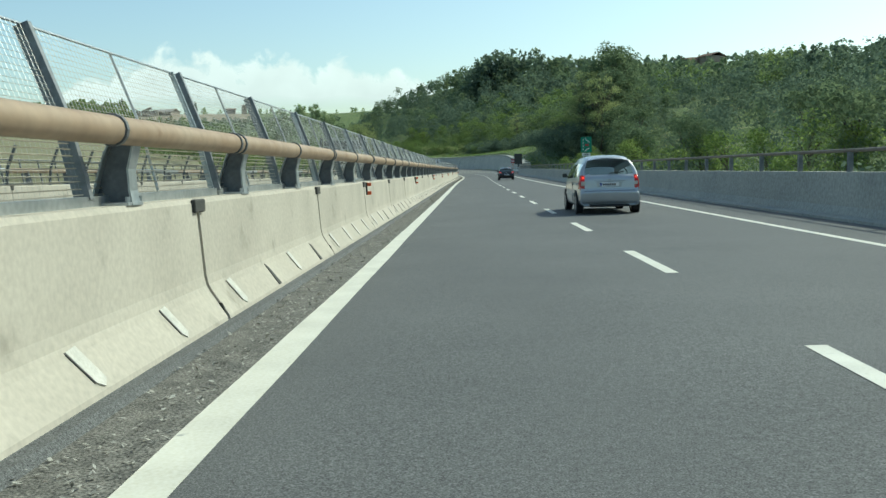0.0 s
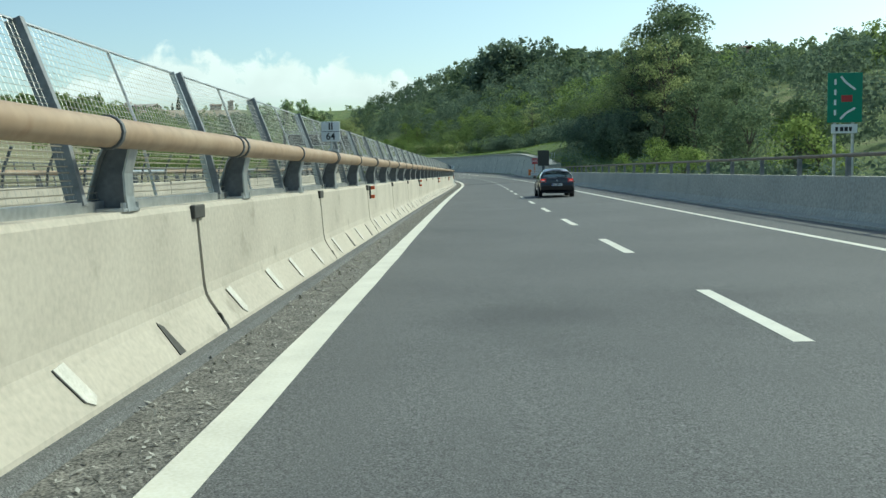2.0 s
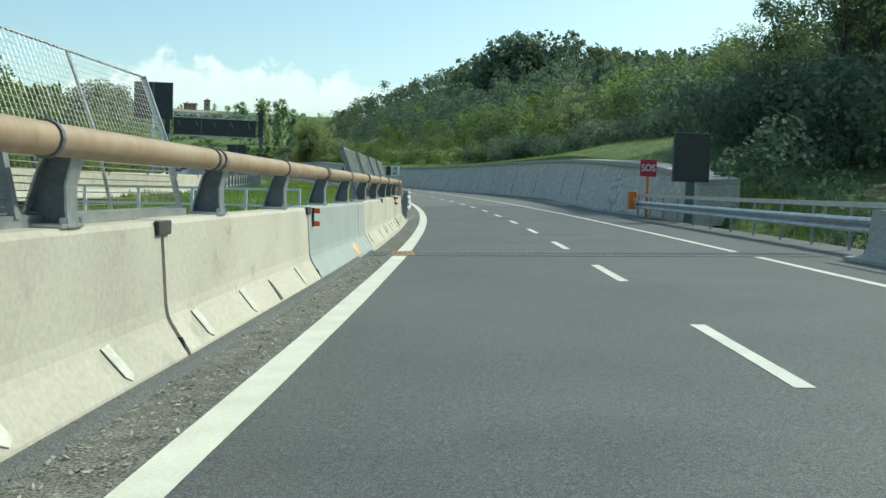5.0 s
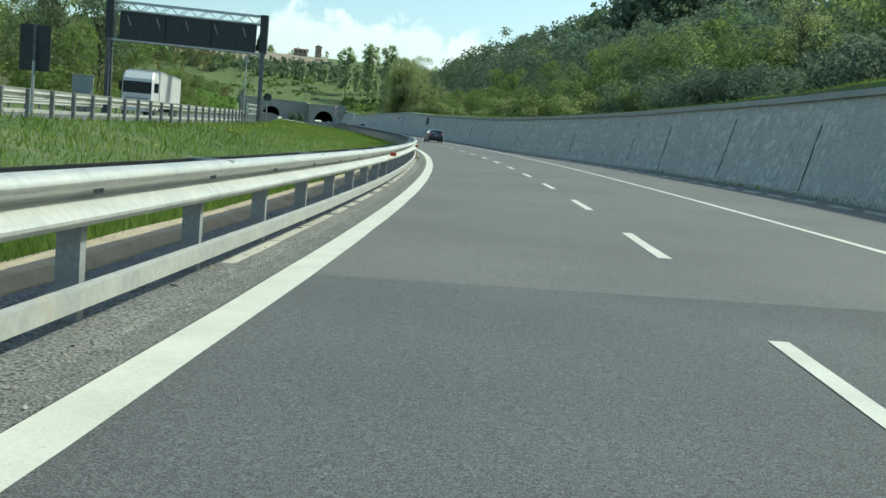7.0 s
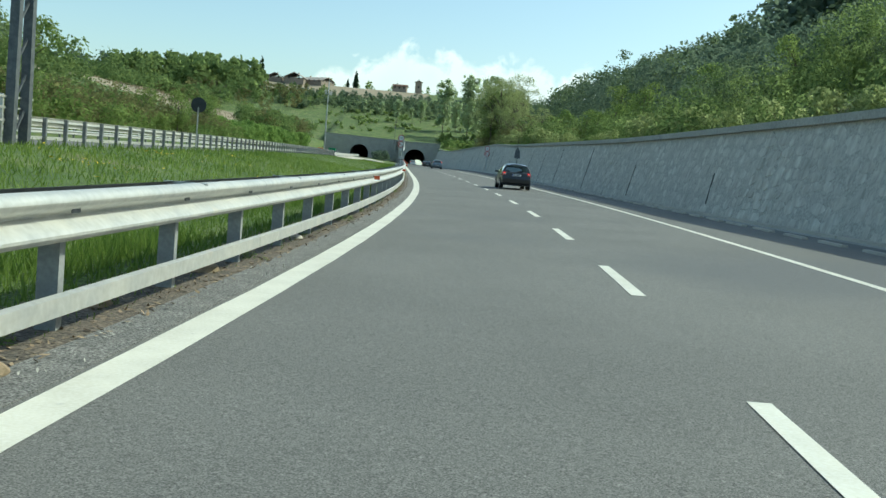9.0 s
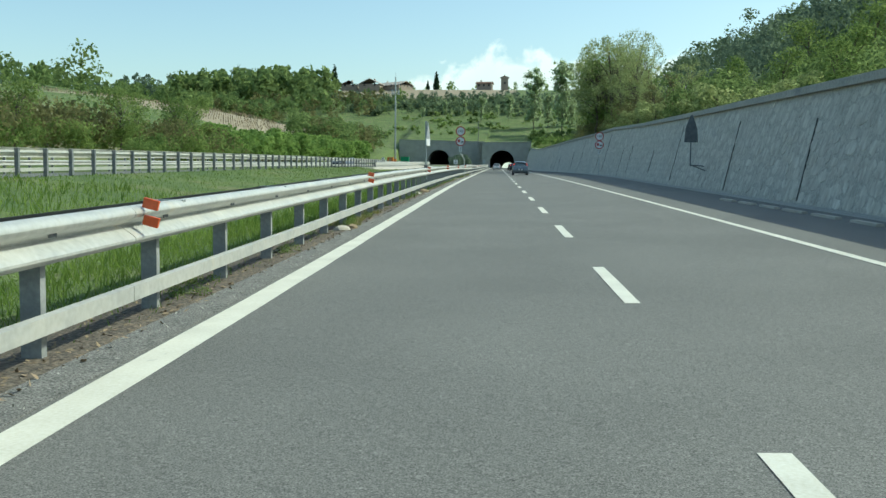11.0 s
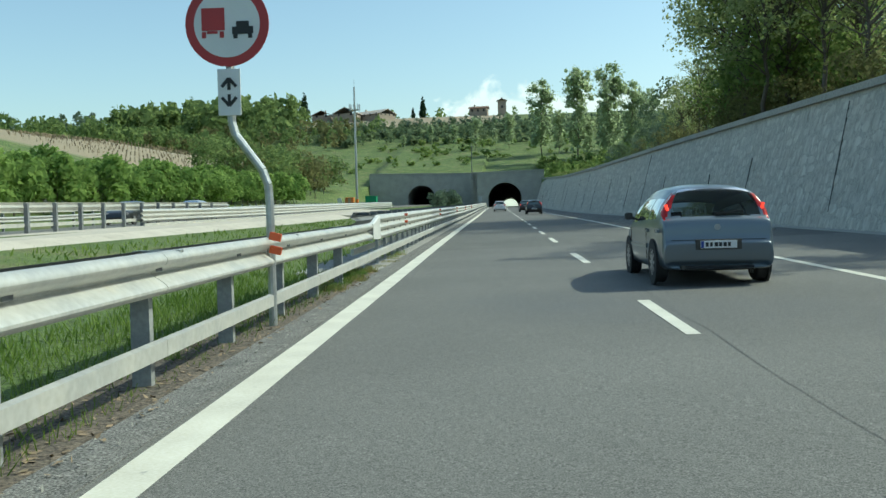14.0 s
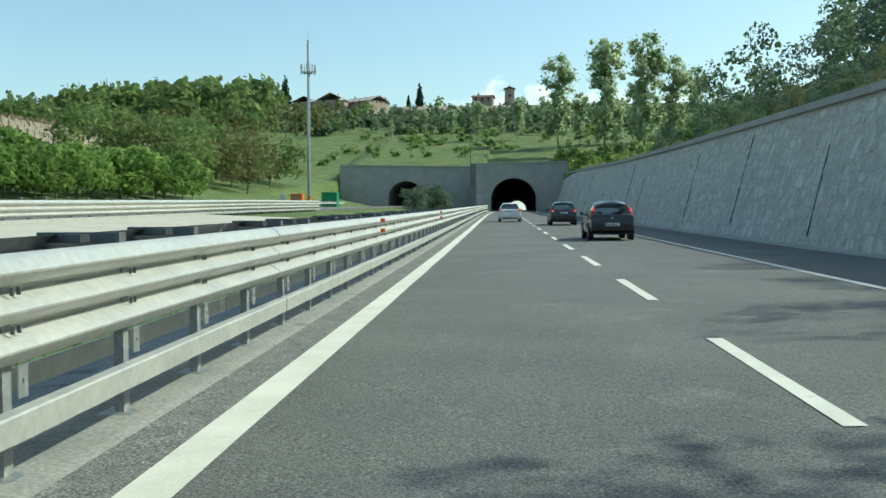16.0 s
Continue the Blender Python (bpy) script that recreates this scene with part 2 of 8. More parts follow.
M_RIM = mat("alloy_rim", (0.42, 0.43, 0.44), (0.34, 0.35, 0.36), 8, 0.35, 0.8, bump=0.02)
M_CABIN = mat("dark_upholstery", (0.03, 0.03, 0.033), (0.05, 0.05, 0.052), 8, 0.9, bump=0.1)
M_LAMP_RED = mat("red_tail_lamp", (0.50, 0.02, 0.02), (0.38, 0.015, 0.015), 10, 0.15, bump=0.02)
M_LAMP_CLEAR = mat("clear_lamp", (0.62, 0.55, 0.5), (0.55, 0.48, 0.42), 10, 0.15, bump=0.02)
M_LIT = glow_mat("lit_brake_lamp", (0.9, 0.05, 0.03), 1.2)


def paint(name, c, metal=0.35, rough=0.3):
    m = mat(name, c, [v * 0.94 for v in c], 2.0, rough, metal, fine=300, speck=0.04, bump=0.0, stain=(1.5, 0.7, [v * 0.85 + 0.02 for v in c]))
    m.node_tree.nodes["Principled BSDF"].inputs["Coat Weight"].default_value = 0.6
    m.node_tree.nodes["Principled BSDF"].inputs["Coat Roughness"].default_value = 0.08
    return m


def glass_mat(name, tint):
    m = bpy.data.materials.new(name)
    m.use_nodes = True
    b = m.node_tree.nodes["Principled BSDF"]
    b.inputs["Base Color"].default_value = (*tint, 1)
    b.inputs["Roughness"].default_value, b.inputs["Transmission Weight"].default_value, b.inputs["IOR"].default_value = 0.02, 0.92, 1.2
    return m


M_GLASS = glass_mat("tinted_car_glass", (0.13, 0.155, 0.155))


def ground_mat():
    """Grass, with brown vineyard soil and worn patches of their own shape."""
    m = mat("grass_ground", (0.075, 0.122, 0.028), (0.14, 0.182, 0.054), 0.35, 0.95, fine=18, speck=0.8, bump=0.9, dist=0.05, stain=(0.35, 0.56, (0.165, 0.17, 0.072)))
    n, l = m.node_tree.nodes, m.node_tree.links
    b = n["Principled BSDF"]
    src = b.inputs["Base Color"].links[0].from_socket
    at = n.new("ShaderNodeAttribute")
    at.attribute_name = "soil"
    nz = n.new("ShaderNodeTexNoise")
    nz.inputs["Scale"].default_value = 0.8
    rr = n.new("ShaderNodeValToRGB")
    rr.color_ramp.elements[0].color, rr.color_ramp.elements[1].color = (0.27, 0.215, 0.15, 1), (0.36, 0.30, 0.21, 1)
    tc = n.new("ShaderNodeTexCoord")
    l.new(tc.outputs["Object"], nz.inputs[0]), l.new(nz.outputs[0], rr.inputs[0])
    mx = n.new("ShaderNodeMixRGB")
    l.new(at.outputs["Fac"], mx.inputs[0]), l.new(src, mx.inputs[1]), l.new(rr.outputs[0], mx.inputs[2])
    l.new(mx.outputs[0], b.inputs["Base Color"])
    return m


M_GROUND = ground_mat()


# ---- mesh helpers ----
def mesh_data(name, verts, faces, material, smooth=False):
    me = bpy.data.meshes.new(name)
    me.from_pydata([tuple(v) for v in verts], [], [tuple(f) for f in faces])
    me.materials.append(material)
    if smooth:
        me.polygons.foreach_set("use_smooth", [True] * len(me.polygons))
    me.update()
    return me


def quad_mesh(name, v, material):
    """A mesh of loose quads from an array of shape (n, 4, 3)."""
    k = len(v)
    me = bpy.data.meshes.new(name)
    me.vertices.add(4 * k), me.loops.add(4 * k), me.polygons.add(k)
    me.vertices.foreach_set("co", np.ascontiguousarray(v, np.float32).ravel())
    me.loops.foreach_set("vertex_index", np.arange(4 * k, dtype=np.int32))
    me.polygons.foreach_set("loop_start", np.arange(0, 4 * k, 4, dtype=np.int32))
    me.materials.append(material)
    me.update(calc_edges=True)
    return me


class Build:
    """Collects simple solids for one mesh."""

    def __init__(self):
        self.v, self.f = [], []

    def add(self, verts, faces):
        o = len(self.v)
        self.v += [tuple(p) for p in verts]
        self.f += [tuple(i + o for i in q) for q in faces]
        return self

    def box(self, x0, y0, z0, x1, y1, z1, m=None, bevel=0.0):
        bm = bmesh.new()
        bmesh.ops.create_cube(bm, size=1)
        for q in bm.verts:
            q.co = Vector((x0 + (q.co.x + 0.5) * (x1 - x0), y0 + (q.co.y + 0.5) * (y1 - y0), z0 + (q.co.z + 0.5) * (z1 - z0)))
        if bevel:
            bmesh.ops.bevel(bm, geom=list(bm.edges), offset=bevel, segments=2, affect="EDGES", profile=0.5)
        if m is not None:
            bm.transform(m)
        bm.verts.index_update()
        self.add([q.co[:] for q in bm.verts], [[q.index for q in f.verts] for f in bm.faces])
        bm.free()
        return self

    def bar(self, a, b, r, n=6, r2=None):
        """A round bar from a to b."""
        a, b = Vector(a), Vector(b)
        w = (b - a).normalized()
        u = w.orthogonal().normalized()
        t = w.cross(u)
        r2 = r if r2 is None else r2
        ring = [(math.cos(2 * math.pi * i / n), math.sin(2 * math.pi * i / n)) for i in range(n)]
        vs = [a + (u * c + t * k) * r for c, k in ring] + [b + (u * c + t * k) * r2 for c, k in ring]
        fs = [(i, (i + 1) % n, n + (i + 1) % n, n + i) for i in range(n)] + [tuple(range(n))[::-1], tuple(range(n, 2 * n))]
        return self.add(vs, fs)

    def beam(self, a, b, w, h, up=(0, 0, 1)):
        """A square bar from a to b, w across and h along up."""
        a, b, up = Vector(a), Vector(b), Vector(up)
        t = (b - a).normalized()
        side = t.cross(up).normalized()
        top = side.cross(t).normalized()
        vs = []
        for p in (a, b):
            for i, j in ((-1, -1), (1, -1), (1, 1), (-1, 1)):
                vs.append(p + side * (i * w / 2) + top * (j * h / 2))
        return self.add(vs, [(3, 2, 1, 0), (4, 5, 6, 7), (0, 1, 5, 4), (1, 2, 6, 5), (2, 3, 7, 6), (3, 0, 4, 7)])

    def loft(self, rings, cap=True):
        n = len(rings[0])
        vs = [p for r in rings for p in r]
        fs = [(k * n + i, k * n + (i + 1) % n, (k + 1) * n + (i + 1) % n, (k + 1) * n + i) for k in range(len(rings) - 1) for i in range(n)]
        if cap:
            fs += [tuple(range(n))[::-1], tuple(range(n * (len(rings) - 1), n * len(rings)))]
        return self.add(vs, fs)

    def lathe(self, prof, n=20, axis="x"):
        """A solid turned about an axis from pairs of (along, radius)."""
        rings = []
        for a, r in prof:
            ring = []
            for i in range(n):
                c, k = math.cos(2 * math.pi * i / n), math.sin(2 * math.pi * i / n)
                ring.append((a, r * c, r * k) if axis == "x" else (r * c, r * k, a))
            rings.append(ring)
        return self.loft(rings)

    def data(self, name, material, smooth=False):
        me = mesh_data(name, self.v, self.f, material, smooth)
        bm = bmesh.new()
        bm.from_mesh(me)
        bmesh.ops.recalc_face_normals(bm, faces=bm.faces)
        bm.to_mesh(me)
        bm.free()
        return me


def auto_smooth(me, degrees=35):
    bm = bmesh.new()
    bm.from_mesh(me)
    for f in bm.faces:
        f.smooth = True
    for e in bm.edges:
        e.smooth = len(e.link_faces) == 2 and e.calc_face_angle(0) < radians(degrees)
    bm.to_mesh(me)
    bm.free()
    return me


def part(name, b, material, parent, label="", smooth=False):
    """One mesh as a part of a thing."""
    me = b if isinstance(b, bpy.types.Mesh) else b.data(name, material)
    if smooth:
        auto_smooth(me)
    ob = new(name, me)
    ob.parent = parent
    return tagged(ob, label)


def thing(name, label, category, group="", m=None, kind=""):
    ob = new(name)
    ob.empty_display_size = 0.2
    if m is not None:
        ob.matrix_basis = m
    return tagged(ob, label, category, group, kind)


def structure(name, me, label="", category=""):
    return tagged(new(name, me), label, category, "", "structure")


def sweep(profile, s0, s1, step, closed=True, caps=True):
    """A profile of (d, z) pairs drawn along the road."""
    b = Build()
    ss = np.linspace(s0, s1, max(2, int(round((s1 - s0) / step)) + 1))
    rings = [[rp(s, d, z)[:] for d, z in (profile(s) if callable(profile) else profile)] for s in ss]
    n = len(rings[0])
    if closed:
        b.loft(rings, caps)
    else:
        b.add([p for r in rings for p in r], [(k * n + i, k * n + i + 1, (k + 1) * n + i + 1, (k + 1) * n + i) for k in range(len(rings) - 1) for i in range(n - 1)])
    return b


def text_bars(b, x, z, w, h, n, y, rng):
    """Plain bars in place of writing."""
    step = w / n
    for i in range(n):
        b.box(x + i * step, y - 0.004, z, x + i * step + step * rng.uniform(0.55, 0.8), y, z + h)
    return b


def text_mesh(text, size, depth=0.004, bold=0.0):
    cu = bpy.data.curves.new("text", "FONT")
    cu.body, cu.size, cu.extrude, cu.offset, cu.align_x, cu.align_y = text, size, depth, bold, "LEFT", "CENTER"
    tmp = bpy.data.objects.new("tmp", cu)
    me = bpy.data.meshes.new_from_object(tmp)
    bpy.data.objects.remove(tmp)
    bpy.data.curves.remove(cu)
    me.materials.clear()
    return me


def letters(name, text, size, material, parent, loc):
    """A word, each letter a part, centred on loc and facing against the traffic."""
    right = lambda me: max(v.co.x for v in me.vertices)
    ends = [right(text_mesh(text[:i + 1], size)) for i in range(len(text))]
    for ch, e in zip(text, ends):
        me = text_mesh(ch, size, 0.004, size * 0.018)
        me.materials.append(material)
        ob = new(name, me)
        ob.parent = parent
        ob.matrix_basis = pose(loc[0] + e - right(me) - ends[-1] / 2, loc[1], loc[2], 90, 0, 0)

# ---- the ground ----
def smooth_step(a, b, x):
    t = np.clip((np.asarray(x, float) - a) / (b - a), 0, 1)
    return t * t * (3 - 2 * t)


def wall_height(s):
    return np.interp(s, [176, 180, 184, 190, 195, 200, 205, 215, 225, 244, 263, 278, 300, 350, 371, 380, 392, 430, 470, 520, 606], [1.3, 2.0, 2.35, 2.75, 2.92, 3.08, 3.24, 3.48, 3.64, 3.62, 3.42, 3.23, 3.2, 3.65, 4.0, 4.25, 4.5, 4.45, 4.4, 4.9, 6.6])


def wall_shift(s):
    """How far the retaining wall steps back from the road."""
    return np.interp(s, [178, 192, 205, 215, 225, 244, 255, 263, 278, 300, 350, 382, 405, 440, 470], [0.9, 0.3, 1.3, 2.2, 2.8, 2.6, 2.1, 1.4, 0.15, 0, 1.0, 2.0, 2.0, 0.9, 0])


PORTAL_S, PORTAL_L = 606.0, 652.0


def hill(s, d):
    """Height of the country round the road, above the road's own plane."""
    s, d = np.broadcast_arrays(np.asarray(s, float), np.asarray(d, float))
    m = np.interp(s, [-300, 0, 150, 250, 350, 400, 450, 480, 560, 600, 692, 800, 1500], [0.5, 0.45, 0.4, 0.42, 0.58, 0.68, 0.86, 1.0, 1.22, 1.2, 0.92, 0.92, 0.8])
    g = np.interp(d, [10, 24, 40, 72, 100, 125, 250, 500, 1500], [0, 0.5, 7, 21, 32, 36, 37, 45, 55])
    right = g * m + smooth_step(173, 179, s) * np.where(d > 0, 1, 0) * wall_height(s) * smooth_step(11.4, 12.1, d - wall_shift(s))
    right = right + np.interp(s, [183, 195, 215, 226, 240, 300, 350], [0, 1.2, 1.75, 1.55, 0.95, 0.5, 0]) * smooth_step(12, 22, d) + 2.0 * smooth_step(23, 34, d) * smooth_step(195, 215, s) * (1 - smooth_step(320, 370, s))
    right = right - (1 - smooth_step(150, 200, s)) * 3.0 * smooth_step(9.9, 12, d) * (1 - smooth_step(20, 60, d))
    bridge = 1 - smooth_step(156, 164, s)
    near = np.interp(-d, [1.3, 1.8, 4, 9, 12, 13.2, 14, 25.9, 26.5, 30], [-0.03, 0.02, 0.12, 0.75, 1.08, 1.08, 0.6, 0.6, 1.0, 1.3])
    near = near * smooth_step(160, 185, s) * (1 - 0.15 * smooth_step(380, 460, s))
    lm = np.interp(s, [-300, 0, 160, 300, 500, 650, 1500], [0.9, 0.7, 0.45, 0.55, 1.0, 1.25, 1.2])
    far = np.interp(-d, [28, 40, 60, 100, 200, 400, 900], [0, 2, 6, 15, 26, 34, 38]) * lm
    left = near + far - bridge * 9.0 * smooth_step(1.4, 3.0, -d) * (1 - smooth_step(60, 160, -d))
    h = np.where(d > 0, right, left)
    ridge = np.interp(s, [606, 640, 655, 690, 720, 800, 870, 1000, 1500], [7.6, 8.4, 9.2, 15, 21, 37, 50, 51, 40]) * (1 - 0.45 * smooth_step(250, 900, np.abs(d)))
    ridge = np.where((d < -3.4) & (d > -36), np.interp(s, [652, 665, 700, 740, 800, 870, 1000, 1500], [9.3, 12, 18, 25, 37, 50, 51, 40]), ridge)
    over = np.where(d < -3.4, smooth_step(PORTAL_L + 0.4, PORTAL_L + 1.6, s), smooth_step(PORTAL_S + 0.4, PORTAL_S + 1.6, s))
    over = np.where((d < -36) | (d > 12), smooth_step(580, 700, s), over)
    blend = np.maximum(h, ridge)
    return np.where((d > -36) & (d < 12), h * (1 - over) + ridge * over, h * (1 - over) + blend * over)


gs = np.unique(np.concatenate([[-1500, -900, -500, -300, -150], np.arange(-80, 150, 10.0), np.arange(150, 240, 5.0), np.arange(240, 606, 9.0),
                               [604, 606.3, 607.7, 610, 620, 630, 640, 650, 652.3, 653.7, 656], np.arange(665, 1000, 10.0), [1050, 1150, 1300, 1500, 1900, 2500, 3500, 4500]]))
gd = np.array([-3000, -2000, -1300, -900, -650, -500, -400, -320, -260, -215, -180, -150, -130, -112, -96, -82, -70, -60, -52, -45, -40, -36.3, -35.7, -33, -30, -28, -26.5, -24, -20, -16, -14, -13, -12, -10.5, -9, -7.5, -6, -5, -4,
               -3.55, -3.25, -2.6, -1.9, -1.45, -1.2, 0, 2, 4, 6, 8, 10, 10.9, 11.4, 12.1, 12.4, 13, 14.5, 17, 20, 24, 28, 33, 40, 48, 57, 66, 78, 92, 108, 125, 145, 170, 200, 240, 290, 360, 460, 600, 850, 1300, 2000, 3000])
SS, DD = np.meshgrid(gs, gd, indexing="ij")
DD = DD + wall_shift(SS) * np.interp(DD, [8, 10.5, 14, 45], [0, 1, 1, 0])
gz = hill(SS, DD)
rough_ground = np.array([[noise.noise(Vector((s * 0.03, d * 0.03, 0))) for d in gd] for s in gs])
gz = gz + rough_ground * 2.2 * np.clip((np.abs(DD) - 35) / 40, 0, 1)
gz = gz - 0.06 - 0.25 * ((DD > -1.3) & (DD < 10.5 + wall_shift(SS)) & (SS < 607))
gz = np.where((SS < 157) & (DD > -1.5) & (DD < 10.2), -9.0, gz)
gz = np.where((SS < 164) & (DD < -1.3) & (DD > -30), np.minimum(gz, -2.5 - 6 * (1 - smooth_step(150, 164, SS))) * (1 - smooth_step(158, 164, SS)) + gz * smooth_step(158, 164, SS), gz)
gp = rpa(SS, DD, 0.0)
gp[..., 2] += gz
ni, nj = SS.shape


def mouth(sa, sb, da, db):
    if sa >= 606.2 and sb <= 607.8:
        return da >= -1.3 and db <= 8.1
    return sa >= 652.2 and sb <= 653.8 and da >= -26.6 and db <= -15.9


ground_me = mesh_data("ground", gp.reshape(-1, 3), [(i * nj + j, (i + 1) * nj + j, (i + 1) * nj + j + 1, i * nj + j + 1) for i in range(ni - 1) for j in range(nj - 1) if not mouth(gs[i], gs[i + 1], gd[j], gd[j + 1])], M_GROUND, True)
soil = ground_me.attributes.new("soil", "FLOAT", "POINT")
vine = 0.6 * ((SS < 480) & (DD < -33)) + (((SS > 560) & (SS < 700) & (DD < -66) & (DD > -150)) | ((SS > 812) & (SS < 885) & (DD < 8) & (DD > -128)))
soil.data.foreach_set("value", (np.clip(vine, 0, 1) * 0.9).ravel().astype(np.float32))
structure("ground", ground_me, "grassy hills with brown vineyard fields", "ground")


def on_ground(s, d):
    p = rp(s, d)
    p.z += float(hill(s, d)) - 0.1
    return p


# ---- road ----
M_ASPHALT_OLD = mat("old_dark_asphalt", (0.098, 0.1, 0.099), (0.125, 0.127, 0.124), 0.35, 0.85, fine=110, speck=0.8, bump=0.3, dist=0.005, stain=(0.12, 0.62, (0.06, 0.062, 0.063)), mid=(34.0, 0.42))
ROAD_PROFILE = [(-1.15, 0.0), (10.45, 0.0), (10.45, -0.35), (-1.15, -0.35)]
structure("road_bridge", sweep(lambda s: [(d + (wall_shift(s) if d > 0 and s > 188 else 0), z) for d, z in ROAD_PROFILE], -150, 203, 4).data("road_bridge", M_ASPHALT_OLD), "dark worn asphalt on the motorway bridge", "road")
M_ASPHALT_COARSE = mat("coarse_grey_asphalt", (0.112, 0.112, 0.104), (0.145, 0.144, 0.132), 0.5, 0.88, fine=75, speck=0.85, bump=0.4, dist=0.007, stain=(0.9, 0.60, (0.17, 0.168, 0.152)), mid=(30.0, 0.5))
structure("road_far", sweep(lambda s: [(d + (wall_shift(s) if d > 0 else 0), z) for d, z in ROAD_PROFILE], 411, 900, 4).data("road_far", M_ASPHALT_COARSE), "grey coarse asphalt before the tunnel", "road")
road = structure("road", sweep(lambda s: [(d + (wall_shift(s) if d > 0 else 0), z) for d, z in ROAD_PROFILE], 203, 411, 4).data("road", M_ASPHALT), "pale worn asphalt motorway carriageway", "road")
structure("bridge_deck", sweep([(-1.75, -0.05), (-1.16, -0.05), (-1.16, -0.36), (9.0, -0.36), (9.0, -0.05), (10.2, -0.05), (10.2, -1.2), (-1.75, -1.2)], -150, 157, 6).data("bridge_deck", M_CONC_DARK), "grey concrete edge of a motorway bridge", "bridge")
structure("gravel_margin", sweep([(-0.78, 0.002), (-0.13, 0.006), (-0.13, -0.05), (-0.78, -0.05)], -60, 178, 3).data("gravel_margin", M_GRIT), "dark gritty strip beside the barrier", "road margin")
structure("asphalt_margin", sweep([(-2.06, 0.0), (-1.05, 0.015), (-0.42, 0.012), (-0.36, 0.004), (-0.36, -0.06), (-2.06, -0.12)], 178, 238, 3).data("asphalt_margin", M_SHOULDER), "rough asphalt margin under the guardrail", "road margin")
MARGIN = [(-1.6, -0.03), (-1.05, 0.015), (-0.60, 0.012), (-0.52, 0.004), (-0.52, -0.06), (-1.6, -0.12)]
M_SOIL = mat("littered_soil", (0.15, 0.12, 0.09), (0.105, 0.09, 0.07), 3.0, 0.95, fine=30, speck=0.8, bump=0.9, dist=0.02, stain=(6.0, 0.6, (0.24, 0.175, 0.11)))
M_GRAVEL = mat("grey_gravel", (0.15, 0.148, 0.14), (0.21, 0.205, 0.19), 5.0, 0.95, fine=60, speck=0.95, bump=0.8, dist=0.012)
structure("gravel_edge", sweep([(-0.70, 0.002), (-0.13, 0.006), (-0.13, -0.05), (-0.70, -0.05)], 180, 640, 3).data("gravel_edge", M_GRAVEL), "grey chippings beside the edge line", "road margin")
structure("soil_margin", sweep(MARGIN, 238, 404, 3).data("soil_margin", M_SOIL), "brown littered soil under the guardrail", "road margin")
structure("concrete_margin", sweep([(-2.7, -0.02)] + MARGIN[1:-1] + [(-2.7, -0.12)], 404, 640, 3).data("concrete_margin", mat("pale_margin_concrete", (0.27, 0.262, 0.235), (0.34, 0.33, 0.30), 1.3, 0.92, fine=30, speck=0.6, bump=0.5, dist=0.01, stain=(2.0, 0.6, (0.17, 0.165, 0.15)))), "pale rough margin under the tall guardrail", "road margin")


def stripe(name, d0, d1, s0, s1, step=3.0, centre=None, half=None):
    """A painted line with slightly worn edges; centre and half give its place and half width along the road."""
    rng = random.Random(int(s0 * 7 + d0 * 100))
    n = max(1, int((s1 - s0) / step))
    b = Build()
    pts = []
    for i in range(n + 1):
        s = s0 + (s1 - s0) * i / n
        e0, e1 = (centre(s) - half(s), centre(s) + half(s)) if centre else (d0, d1)
        pts += [rp(s, e0 + rng.uniform(-0.007, 0.007), 0.005)[:], rp(s, e1 + rng.uniform(-0.007, 0.007), 0.005)[:]]
    b.add(pts, [(2 * i, 2 * i + 1, 2 * i + 3, 2 * i + 2) for i in range(n)])
    me = mesh_data(name, b.v, b.f, M_PAINT)
    ob = new(name, me)
    ob.parent = road
    return ob


stripe("left_edge_line", -0.12, 0.12, -150, 880, 1.5, lambda s: float(np.interp(s, [160, 205, 215, 400, 412, 450], [0.0, 0.04, 0.06, 0.075, 0.04, 0.01])), lambda s: float(np.interp(s, [140, 160, 205], [0.125, 0.16, 0.145])))
stripe("right_edge_line", 7.17, 7.33, -150, 880, 3)
DASH_ENDS = [-1.15 + 7.5 * k for k in range(-6, 54)] + [407.0] + [416.5 + 7.25 * k for k in range(0, 40)]
for e in DASH_ENDS:
    o = 0.06 if e > 205 else 0.0
    stripe("lane_dash", 3.60 + o, 3.75 + o, e - (3.0 if e < 405 else 3.6), e, 1.5)
# long crack that wanders beside the lane line
crack = Build()
pts, rng = [], random.Random(4)
for i in range(90):
    s = 318 + i * 1.2
    d = 3.98 + 0.10 * math.sin(s * 0.11) + rng.uniform(-0.03, 0.03)
    pts += [rp(s, d, 0.004)[:], rp(s, d + rng.uniform(0.003, 0.010), 0.004)[:]]
crack.add(pts, [(2 * i, 2 * i + 1, 2 * i + 3, 2 * i + 2) for i in range(89)])
part("crack", mesh_data("crack", crack.v, crack.f, M_ASPHALT_OLD), None, road)

